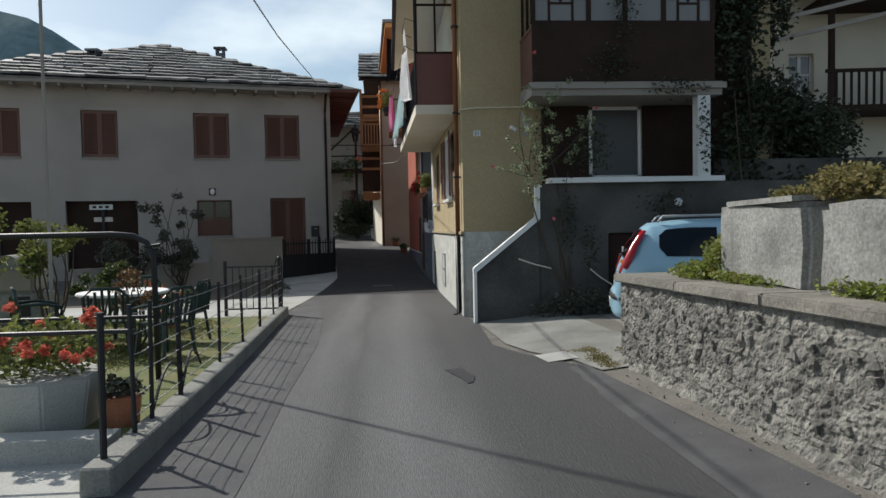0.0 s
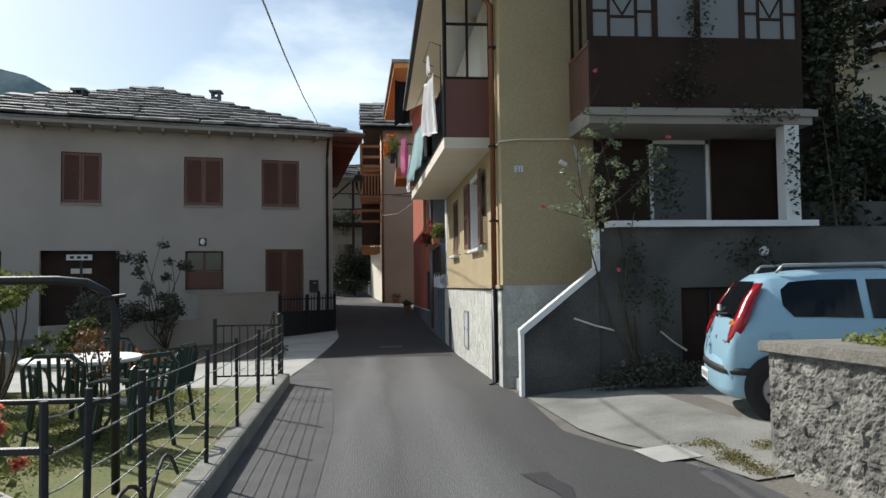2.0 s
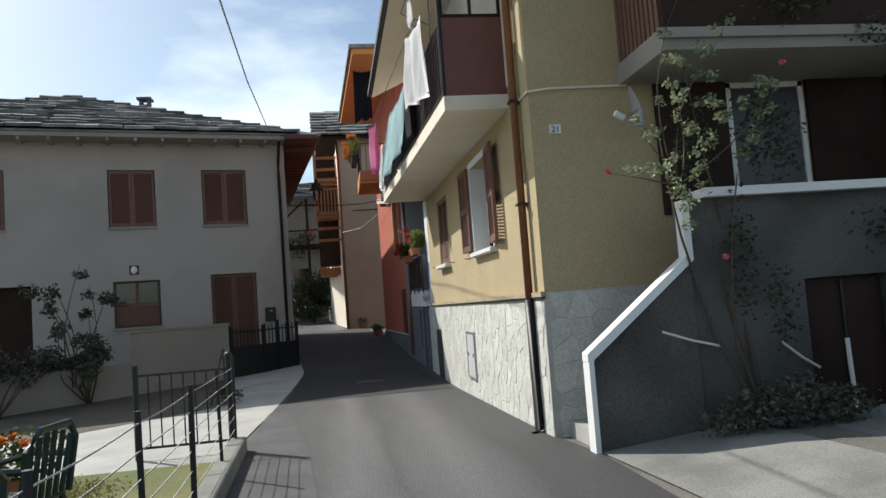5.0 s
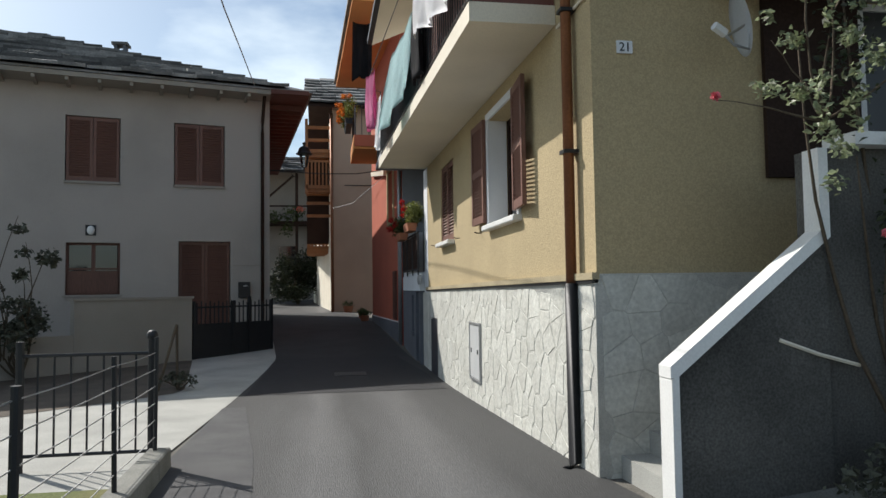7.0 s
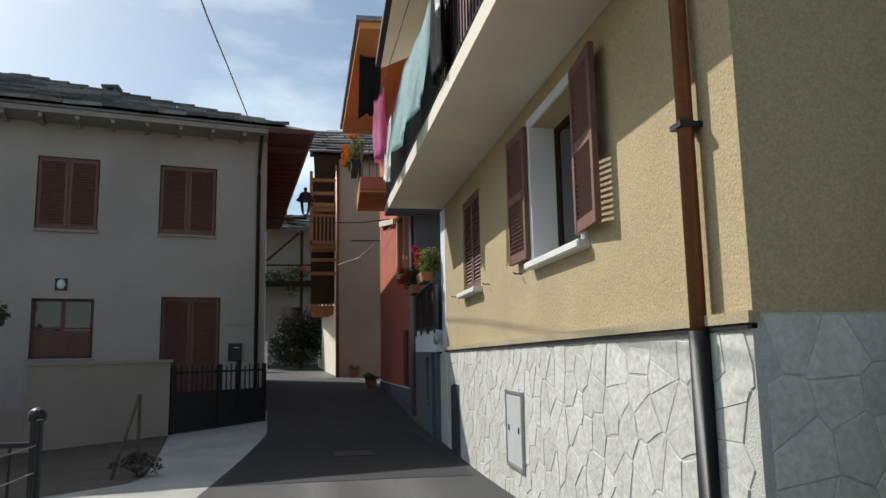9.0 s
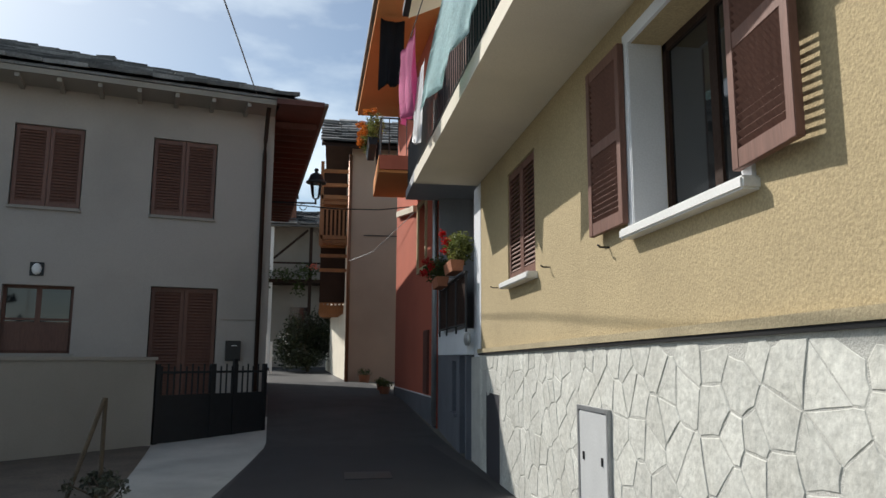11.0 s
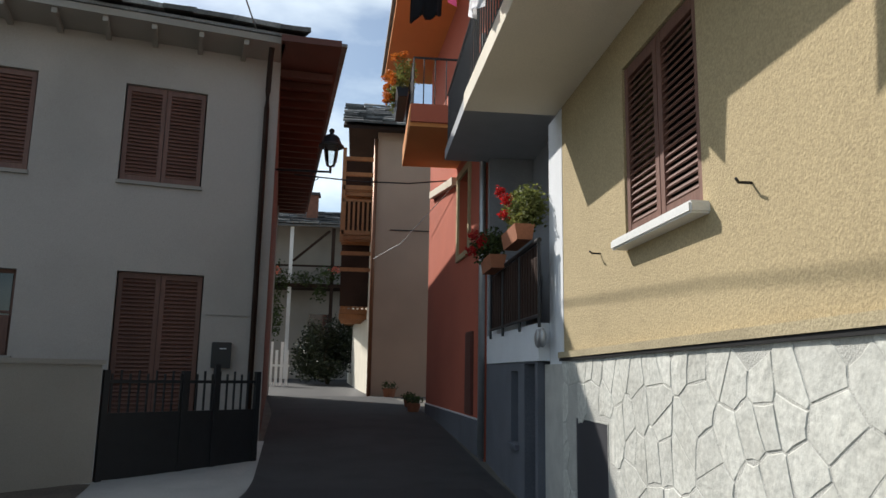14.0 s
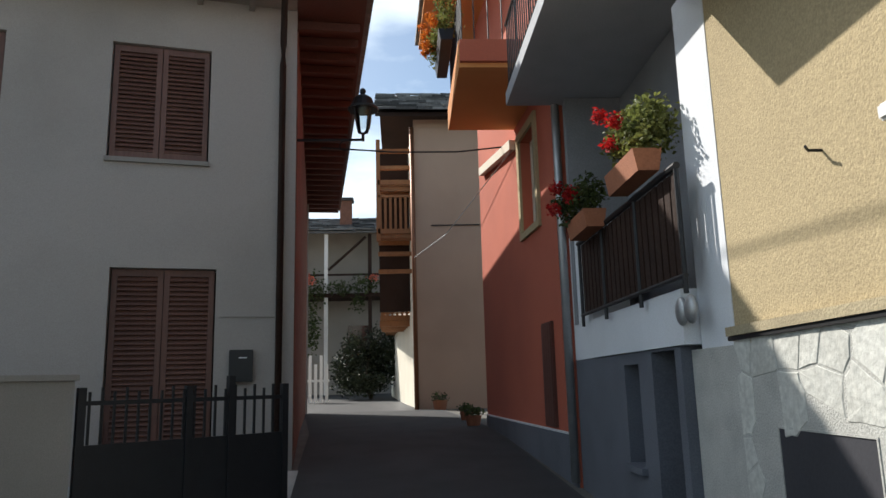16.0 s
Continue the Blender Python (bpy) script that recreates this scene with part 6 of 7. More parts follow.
leaves("blades", [(2.35 - 0.03 * i % 2, 8.3 - i * 0.45, ground_z(2.3, 8.3 - i * 0.45) + 0.02, 0.14, 0.3, 0.05) for i in range(3)] + [(2.28, 7.75, ground_z(2.28, 7.75) + 0.025, 0.2, 0.3, 0.02), (2.3, 8.4, ground_z(2.3, 8.4) + 0.02, 0.5, 0.12, 0.012), (2.75, 8.0, ground_z(2.75, 8.0) + 0.03, 0.3, 0.2, 0.03)], 2200, 0.022, M_STRAW, foot, 83)
grit = bmesh.new()
rnd = random.Random(5)
for i in range(60):
    yy = rnd.uniform(1.0, 8.0)
    xx = 2.42 - abs(rnd.gauss(0, 0.12)) - (0.5 * rnd.random() if i % 4 == 0 else 0)
    s = rnd.uniform(0.004, 0.014)
    bmesh.ops.create_icosphere(grit, subdivisions=1, radius=s, matrix=pose(xx, yy, ground_z(xx, yy) + 0.012 + s * 0.3, rnd.uniform(0, 90), 0, rnd.uniform(0, 90)) @ Matrix.Diagonal((1, 1.3, 0.6, 1)))
tagged(part("rubble", grit, M_RUBBLE), "loose small stones along the wall's foot", "stones", kind="stuff")
tagged(sheet("cover_slab", [(7.98, 1.76, 2.12), (8.5, 1.70, 2.08)], M_CONCRETE, 0.024, 0.2), "pale concrete cover slab in the ground", "slab", kind="structure")

# ---- car ----
M_CAR = material("pale_blue_car_paint", (0.29, 0.475, 0.585), 0.3, vary=0.05, scale=3, grain=200, bump=0.0, spec=0.7)
M_TAIL = material("red_tail_light", (0.38, 0.012, 0.022), 0.15, vary=0.1, scale=20, grain=60, bump=0.1)
M_AMBER = material("amber_lens", (0.7, 0.25, 0.04), 0.15, vary=0.1, bump=0)
M_CARGLASS = glass_material("car_glass", (0.012, 0.016, 0.018), 0.03)
M_TYRE = material("tyre_rubber", (0.018, 0.018, 0.018), 0.85, vary=0.15, bump=0.2)
M_RIM = material("silver_wheel", (0.5, 0.5, 0.5), 0.35, metal=0.6, vary=0.08, bump=0)
CAR_GROUND = ground_z(3.6, 9.6) + 0.017
car = thing("car", "pale blue small hatchback with roof rails, parked by the house", "car", (3.137, 9.874, CAR_GROUND), -16.5)
ST = [tuple(v * (0.95 if k == 1 else 0.90 if k == 5 else 1.0) for k, v in enumerate(row)) for row in [(0.0, 0.70, 0.42, 0.60, 0.61, 0.68), (0.05, 0.76, 0.30, 0.78, 0.80, 0.72), (0.10, 0.79, 0.27, 0.90, 0.93, 0.72), (0.22, 0.81, 0.26, 0.93, 1.16, 0.66), (0.36, 0.82, 0.26, 0.94, 1.36, 0.61), (0.46, 0.82, 0.26, 0.94, 1.43, 0.58), (0.9, 0.83, 0.24, 0.93, 1.475, 0.57), (1.6, 0.83, 0.22, 0.91, 1.48, 0.57), (2.1, 0.83, 0.22, 0.90, 1.43, 0.58), (2.5, 0.83, 0.22, 0.89, 1.20, 0.63), (2.85, 0.82, 0.22, 0.88, 0.96, 0.72), (3.3, 0.80, 0.22, 0.80, 0.86, 0.70), (3.65, 0.74, 0.24, 0.68, 0.72, 0.62), (3.8, 0.58, 0.32, 0.55, 0.56, 0.5)]]


def station(x):
    xs = [s[0] for s in ST]
    return [float(np.interp(x, xs, [s[k] for s in ST])) for k in range(1, 6)]


def flank(x, f, off=0.0):
    """A point on the car's left flank between the belt (f 0) and the roof's edge (f 1)."""
    w, zb, belt, roof_z, wr = station(x)
    y, z = w - 0.02 + (wr - w + 0.02) * f, belt + (roof_z - 0.05 - belt) * f
    return Vector((x, y + off, z + off * 0.3))


bm = bmesh.new()
rings = []
xs_fine = sorted({*(s[0] for s in ST), *np.linspace(0.5, 3.6, 22).tolist()})
for x in xs_fine:
    w, zb, belt, rz, wr = station(x)
    half = [(0.0, zb), (w * 0.85, zb), (w - 0.01, zb + 0.08), (w + 0.01, zb + (belt - zb) * 0.5), (w, zb + (belt - zb) * 0.8), (w - 0.02, belt), (wr + 0.015, max(belt + 0.004, rz - 0.05)), (wr * 0.88, rz - 0.012), (wr * 0.5, rz + 0.008), (0.0, rz + 0.012)]
    ring = [(x, y, z) for y, z in half] + [(x, -y, z) for y, z in half[-2:0:-1]]
    rings.append([bm.verts.new(p) for p in ring])
for a, b in zip(rings, rings[1:]):
    n = len(a)
    for k in range(n):
        bm.faces.new((a[k], a[(k + 1) % n], b[(k + 1) % n], b[k]))
bm.faces.new(rings[0])
bm.faces.new(rings[-1][::-1])
body = part("body", bm, M_CAR, car, "pale blue painted body", smooth=True)


def strip(bm, pts):
    """A ribbon of quads from pairs of points."""
    vs = [(bm.verts.new(a), bm.verts.new(b)) for a, b in pts]
    for (a, b), (c, d) in zip(vs, vs[1:]):
        bm.faces.new((a, c, d, b))


rear_x = lambda z: float(np.interp(z, [0.60, 0.79, 0.92, 1.16, 1.36, 1.43], [0.0, 0.05, 0.10, 0.22, 0.36, 0.46]))
wid = lambda z: float(np.interp(z, [0.6, 0.92, 1.16, 1.36, 1.43], [0.64, 0.68, 0.60, 0.555, 0.52]))
bm = bmesh.new()
strip(bm, [((rear_x(z) - 0.02, -wid(z) * 0.86 - 0.0, z + 0.006), (rear_x(z) - 0.02, wid(z) * 0.86, z + 0.006)) for z in (0.98, 1.05, 1.12, 1.2, 1.28, 1.36)])
bmesh.ops.solidify(bm, geom=bm.faces[:], thickness=0.006)
rg = part("rear_window", bm, M_CARGLASS, car, "dark rear window")
for s in (-1, 1):
    bm = bmesh.new()
    zs = (0.74, 0.8, 0.88, 0.97, 1.06, 1.16, 1.27, 1.34)
    inner = (1.0, 0.93, 0.86, 0.83, 0.84, 0.88, 0.94, 1.0)
    outer = (0.05, 0.06, 0.07, 0.075, 0.070, 0.060, 0.045, 0.03)
    vs = [[bm.verts.new((rear_x(z) + dx, s * y, z + 0.01)) for dx, y in ((-0.012, wid(z) * i * 0.97), (-0.016, wid(z) + o * 0.45), (0.015, wid(z) + o * 0.9), (0.02 + o * 0.9, wid(z) + o + 0.016))] for z, i, o in zip(zs, inner, outer)]
    for a, b in zip(vs, vs[1:]):
        for k in range(3):
            bm.faces.new((a[k], a[k + 1], b[k + 1], b[k]))
    bmesh.ops.recalc_face_normals(bm, faces=bm.faces[:])
    bmesh.ops.solidify(bm, geom=bm.faces[:], thickness=0.02)
    part("tail_light", bm, M_TAIL, car, "tall red tail light", smooth=True)
    bm = bmesh.new()
    strip(bm, [((rear_x(z) - 0.048, s * wid(z) * 0.86, z), (rear_x(z) - 0.02, s * (wid(z) + 0.03), z)) for z in (0.93, 0.97)])
    bmesh.ops.solidify(bm, geom=bm.faces[:], thickness=0.008)
    part("indicator", bm, M_AMBER, car, "amber indicator lens")
    for x0, x1 in ((0.56, 1.28), (1.36, 2.38)):
        bm = bmesh.new()
        pts = []
        for k in range(9):
            x = x0 + (x1 - x0) * k / 8
            top = 0.9 if x < 1.9 else 0.9 - (x - 1.9) * 0.2
            lo = 0.16 if not (x0 < 1 and k == 0) else 0.4
            a, b = flank(x, lo, 0.012), flank(x, top if not (x0 < 1 and k == 0) else 0.75, 0.012)
            pts.append(((a.x, s * a.y, a.z), (b.x, s * b.y, b.z)))
        strip(bm, pts)
        bmesh.ops.solidify(bm, geom=bm.faces[:], thickness=0.006)
        part("side_window", bm, M_CARGLASS, car, "dark side window")
    part("roof_rail", one_tube([(0.55, s * 0.48, 1.45), (0.62, s * 0.48, 1.53), (1.9, s * 0.48, 1.54), (2.0, s * 0.48, 1.45)], 0.016, 8), M_STEEL, car, "grey roof rail", smooth=True)
    for x in (0.5, 3.0):
        bm = bmesh.new()
        bmesh.ops.create_cone(bm, cap_ends=True, segments=28, radius1=0.35, radius2=0.35, depth=0.02, matrix=pose(x, s * 0.796, 0.31, 90, 0, 0))
        part("wheel_arch", bm, M_BLACK, car)
        wm = bmesh.new()
        bmesh.ops.create_cone(wm, cap_ends=True, segments=28, radius1=0.29, radius2=0.29, depth=0.19, matrix=pose(x, s * 0.715, 0.29, 90, 0, 0))
        bmesh.ops.bevel(wm, geom=[e for e in wm.edges if len(e.link_faces) == 2 and e.calc_face_angle() > 1], offset=0.03, segments=3, affect="EDGES")
        wheel = part("wheel", wm, M_TYRE, car, "black tyre", smooth=False)
        rm = bmesh.new()
        bmesh.ops.create_cone(rm, cap_ends=True, segments=24, radius1=0.185, radius2=0.17, depth=0.03, matrix=pose(x, s * 0.815, 0.29, 90 if s < 0 else -90, 0, 0))
        part("rim", rm, M_RIM, wheel)
        for k in range(7):
            a = k * math.tau / 7
            sp = one_box(-0.012, 0.012, -0.004, 0.004, 0.06, 0.15)
            sp.transform(pose(x, s * 0.833, 0.29) @ pose(0, 0, 0, 0, math.degrees(a), 0))
            part("rim_slot", sp, M_BLACK, wheel)
PATH_B = [(0.30, 0.785), (0.18, 0.785), (0.08, 0.745), (0.015, 0.66), (-0.03, 0.50), (-0.052, 0.26), (-0.06, 0.0)]
PATH_B = PATH_B + [(x, -y) for x, y in PATH_B[-2::-1]]


def bumper_shell(profile):
    """Sweeps a profile of (inward, height) round the tail."""
    bm = bmesh.new()
    rows = []
    for x, y in PATH_B:
        d = Vector((0.7 - x, -y * 0.8, 0)).normalized()
        rows.append([bm.verts.new(Vector((x, y, 0)) + d * k + Vector((0, 0, z))) for k, z in profile])
    for a, b in zip(rows, rows[1:]):
        for k in range(len(profile) - 1):
            bm.faces.new((a[k], a[k + 1], b[k + 1], b[k]))
    bmesh.ops.recalc_face_normals(bm, faces=bm.faces[:])
    return bm


bumper = part("bumper", bumper_shell([(0.16, 0.19), (0.05, 0.20), (0.012, 0.23), (0.0, 0.29), (0.0, 0.42), (0.008, 0.50), (0.03, 0.55), (0.10, 0.59), (0.2, 0.61)]), M_CAR, car, "pale blue bumper", smooth=True)
part("bumper_trim", bumper_shell([(0.02, 0.43), (-0.009, 0.435), (-0.013, 0.465), (-0.004, 0.50), (0.03, 0.515)]), M_BLACK, bumper, "black rubber trim", smooth=True)
plate = part("number_plate", one_box(-0.068, -0.048, 0.02, 0.44, 0.27, 0.38), M_WHITE_PAINT, bumper, "white number plate")
for k in range(5):
    part("text_bar", one_box(-0.071, -0.0685, 0.06 + k * 0.072, 0.1 + k * 0.072, 0.295, 0.355), M_STEEL, plate)
part("wiper", one_tube([(0.09, 0.25, 0.97), (0.085, 0.22, 1.0), (0.10, -0.35, 1.03)], 0.013, 6), M_BLACK, car, "rear wiper")
part("badge", one_box(0.025, 0.05, -0.02, 0.02, 0.74, 0.78), M_STEEL, car, "small round badge")
part("badge", one_box(0.03, 0.055, -0.55, -0.38, 0.735, 0.76), M_STEEL, car, "small metal lettering strip")
part("sticker", one_box(0.12, 0.14, 0.28, 0.42, 1.03, 1.10), M_WHITE_PAINT, car, "white sticker on the rear window")
part("fuel_flap", one_box(0.40, 0.60, -0.796, -0.765, 0.70, 0.86, None, 0.02), M_CAR, car, "round-cornered fuel flap")
part("antenna", one_tube([(0.75, 0, 1.48), (0.5, 0.0, 1.62)], 0.006, 5), M_BLACK, car)

# ---- fence, curb, gate ----
FX = lambda y: -1.70 - (y - 4.2) * 0.042
curb = thing("garden_curb", "pale concrete curb under the fence", "curb", (-1.9, 9, -0.2), kind="structure")
y = 4.15
rnd = random.Random(3)
while y < 14.3:
    l = min(1.6, 14.32 - y)
    bm = one_prism([(FX(y) - 0.10, y, ground_z(0, y) - 0.2), (FX(y) + 0.10, y, ground_z(0, y) - 0.2), (FX(y) + 0.09, y, ground_z(0, y) + 0.18), (FX(y) - 0.09, y, ground_z(0, y) + 0.18)], (FX(y + l) - FX(y), l - 0.006, ground_z(0, y + l) - ground_z(0, y)))
    bmesh.ops.bevel(bm, geom=bm.edges[:], offset=0.012, segments=1, affect="EDGES")
    part("curb_stone", bm, M_CURB, curb, world=True)
    y += l
fence = thing("garden_fence", "dark iron post fence with slack wires along the lane", "fence", (-1.9, 9, -0.1))
POSTS = [4.35, 4.95, 5.35, 6.2, 7.9, 9.45, 11.05, 12.8, 14.2]
for i, y in enumerate(POSTS):
    x = FX(y) - 0.02
    z0 = ground_z(0, y) + 0.17
    part("post", one_tube([(x, y, z0 - 0.05), (x + 0.01 * (-1) ** i, y, z0 + (0.88 if y < 14 else 0.95))], 0.017 if i % 3 else 0.022, 8), M_IRON, fence, world=True)
for k in range(6):
    h = 0.12 + k * 0.14
    bm = bmesh.new()
    for a, b in zip(POSTS[1:], POSTS[2:]):
        pts = []
        for j in range(7):
            yy = a + (b - a) * j / 6
            pts.append((FX(yy) - 0.02, yy, ground_z(0, yy) + 0.17 + h - 0.005 * math.sin(math.pi * j / 6) * (1 + k % 2)))
        tube(bm, pts, 0.004, 5)
    part("wire", bm, M_STEEL, fence, "thin slack wire", world=True)
for y0, y1 in ((5.35, 6.2), (6.25, 6.9)):
    bm = one_tube([(FX(y0) - 0.03, y0 + (y1 - y0) * i / 8, ground_z(0, y0) + 0.17 + 0.32 * math.sin(math.pi * (i / 8) * 0.85)) for i in range(9)], 0.012, 6)
    part("scroll", bm, M_IRON, fence, "bent iron scroll", world=True)
gate = thing("garden_gate", "black iron bar gate across the garden's end", "gate", (-2.7, 14.35, -0.3))
gz = ground_z(-2.5, 14.35)
bm = bmesh.new()
for x in (-2.2, -3.25):
    tube(bm, [(x, 14.35, gz), (x, 14.35, gz + 1.1)], 0.035, 8)
tube(bm, [(-2.2, 14.35, gz + 0.98), (-3.25, 14.35, gz + 0.98)], 0.016, 6)
tube(bm, [(-2.2, 14.35, gz + 0.15), (-3.25, 14.35, gz + 0.15)], 0.016, 6)
part("gate_frame", bm, M_IRON, gate, world=True)
for i in range(7):
    x = -2.33 - i * 0.13
    part("bar", one_tube([(x, 14.35, gz + 0.15), (x, 14.35, gz + 0.98)], 0.009, 6), M_IRON, gate, world=True)
bm = bmesh.new()
bmesh.ops.create_uvsphere(bm, u_segments=10, v_segments=8, radius=0.05, matrix=pose(-2.2, 14.35, gz + 1.13))
part("finial", bm, M_IRON, gate, world=True)
arch = thing("tube_gate", "wide dark tubular gate frame with rounded corners", "gate", (-4, 7.35, -0.1))
part("top_tube", one_tube([(-8.5, 7.35, 1.33), (-2.75, 7.35, 1.33), (-2.55, 7.35, 1.31), (-2.42, 7.35, 1.24), (-2.36, 7.35, 1.1), (-2.35, 7.35, -0.2)], 0.03, 8), M_IRON, arch, world=True, smooth=True)
part("hinge", one_tube([(-2.44, 7.33, 1.2), (-2.28, 7.31, 1.22)], 0.014, 8), M_IRON, arch, "metal hinge pin", world=True)
part("mid_tube", one_tube([(-8.5, 7.35, 0.5), (-2.37, 7.35, 0.5)], 0.02, 8), M_IRON, arch, world=True)
front = thing("front_rail", "dark iron rail along the garden's front", "railing", (-3.5, 4.95, 0))
part("rail", one_tube([(-7, 4.95, 0.70), (FX(4.95), 4.95, 0.70)], 0.016, 8), M_IRON, front, world=True)
part("rail_post", one_tube([(-5.5, 4.95, -0.1), (-5.5, 4.95, 0.71)], 0.02, 8), M_IRON, front, world=True)
tagged(part("front_step", one_prism([(-8, 4.85, -0.3), (-1.9, 4.85, -0.3), (-1.9, 4.85, 0.0), (-8, 4.85, 0.0)], (0, 0.25, 0)), M_CONCRETE), "low concrete edge of the garden", "curb", kind="structure")
tagged(sheet("forecourt", [(-3, -9, -1.62), (4.1, -9, -1.72), (4.86, -9, -1.85)], M_CONCRETE, 0.014), "rough pale concrete by the garden", "pavement", kind="structure")
pole = tagged(part("flag_pole", one_tube([(-4.75, 10.4, -0.3), (-4.75, 10.4, 2.2), (-4.72, 10.38, 8.5)], 0.03, 8, 0.022), M_GARDEN_WALL), "tall thin grey metal pole in the garden", "pole")

# ---- garden furniture and plants ----
M_GREENPLASTIC = material("dark_green_plastic", (0.012, 0.035, 0.028), 0.35, vary=0.1, bump=0.0)
GZ = lambda x, y: ground_z(x, y) + 0.11
table = thing("garden_table", "round white-topped plastic garden table", "table", (-3.7, 10.2, GZ(-3.7, 10.2)))
bm = bmesh.new()
bmesh.ops.create_cone(bm, cap_ends=True, segments=36, radius1=0.60, radius2=0.60, depth=0.035, matrix=pose(0, 0, 0.70))
bmesh.ops.bevel(bm, geom=[e for e in bm.edges if len(e.link_faces) == 2 and e.calc_face_angle() > 1], offset=0.012, segments=2, affect="EDGES")
part("tabletop", bm, M_WHITE_PAINT, table)
for k in range(4):
    a = k * math.pi / 2 + 0.6
    part("leg", one_tube([(0.42 * math.cos(a), 0.42 * math.sin(a), 0.69), (0.5 * math.cos(a), 0.5 * math.sin(a), 0.0)], 0.03, 8), M_GREENPLASTIC, table)


def garden_chair(loc, rz):
    c = thing("garden_chair", "dark green plastic garden chair on the lawn", "chair", (*loc, GZ(*loc)), rz, "chairs round the table")
    part("seat", one_box(-0.23, 0.23, -0.22, 0.22, 0.40, 0.43, None, 0.012), M_GREENPLASTIC, c)
    for k in range(6):
        x = -0.18 + k * 0.072
        part("back_slat", one_tube([(x, -0.21, 0.43), (x * 1.1, -0.27, 0.8 + 0.04 * math.cos(k - 2.5))], 0.018, 6), M_GREENPLASTIC, c)
    bm = bmesh.new()
    tube(bm, [(-0.24, -0.22, 0.42), (-0.25, -0.27, 0.74), (-0.15, -0.29, 0.84), (0.15, -0.29, 0.84), (0.25, -0.27, 0.74), (0.24, -0.22, 0.42)], 0.022, 6)
    part("backrest", bm, M_GREENPLASTIC, c)
    for s in (-1, 1):
        part("armrest", one_tube([(s * 0.25, -0.25, 0.64), (s * 0.28, 0.0, 0.65), (s * 0.27, 0.22, 0.60), (s * 0.26, 0.24, 0.4)], 0.022, 6), M_GREENPLASTIC, c)
        for y in (-0.2, 0.2):
            part("leg", one_tube([(s * 0.2, y, 0.41), (s * 0.25, y * 1.2, 0.0)], 0.022, 6), M_GREENPLASTIC, c)
    return c


chair = garden_chair((-2.85, 10.1), 80)
for (x, y, r) in ((-4.5, 9.5, -60), (-3.5, 9.2, 10), (-3.9, 11.3, 170), (-2.75, 8.9, 60)):
    copy_thing(chair, pose(x, y, GZ(x, y), 0, 0, r))
toy = thing("stone_barbecue", "pale stone garden barbecue with an arched top", "barbecue", (-6.5, 13.2, GZ(-6.5, 13.2)))
part("base", one_box(-0.45, 0.45, -0.3, 0.3, 0, 0.55, None, 0.02), M_BLOCK, toy)
part("hood", one_box(-0.4, 0.3, -0.28, 0.28, 0.553, 1.0, None, 0.05), M_GARDEN_WALL, toy)
bm = bmesh.new()
bmesh.ops.create_cone(bm, cap_ends=True, segments=20, radius1=0.22, radius2=0.22, depth=0.5, matrix=pose(-0.15, 0, 1.0, 90, 0, 0))
part("arch", bm, M_BLOCK, toy)
part("opening", one_box(-0.1, 0.25, -0.31, -0.29, 0.15, 0.5), M_BLACK, toy)


def planter(loc, r, h, label, petal, mat, square=False, foliage=0.32, blooms=12, leaf_mat=None, n=700):
    f = thing("planter", label, "planter", (*loc, GZ(*loc) - 0.02))
    bm = bmesh.new()
    bmesh.ops.create_cone(bm, cap_ends=True, segments=8 if square else 20, radius1=r * 0.82, radius2=r, depth=h, matrix=pose(0, 0, h / 2, 0, 0, 22.5 if square else 0))
    bmesh.ops.bevel(bm, geom=bm.edges[:], offset=0.015, segments=2, affect="EDGES")
    part("tub", bm, mat, f)
    x, y, z = f.location
    blobs = [(x + foliage * 0.5 * math.cos(k), y + foliage * 0.5 * math.sin(k), z + h + foliage * 0.4, foliage * 0.7, foliage * 0.7, foliage * 0.65) for k in (0, 2.1, 4.2)]
    leaves("foliage", blobs, n, 0.06, leaf_mat or M_LEAF_PALE, f, int(loc[1] * 31))
    if blooms:
        rnd = random.Random(int(loc[1] * 17))
        heads = [(x + rnd.uniform(-1, 1) * foliage, y - rnd.uniform(-0.3, 1) * foliage, z + h + foliage * rnd.uniform(0.35, 1.15), 0.055, 0.055, 0.045) for k in range(blooms)]
        for k, b in enumerate(heads):
            leaves("bloom", [b], 55, 0.04, petal, f, int(loc[1] * 13) + k)
    return f


planter((-2.62, 5.55), 0.44, 0.42, "large pale concrete tub of coral geraniums", M_PINK, M_CONCRETE, True, 0.46, 22, None, 1100)
planter((-2.04, 5.5), 0.15, 0.24, "brown pot with a spiky plant by the fence", M_PINK, M_TERRACOTTA, False, 0.16, 0, M_LEAF_GREY, 220)
planter((-3.6, 11.9), 0.2, 0.3, "pot of orange flowers behind the table", M_ORANGE_PETAL, M_TERRACOTTA, False, 0.42, 14, M_LEAF, 600)


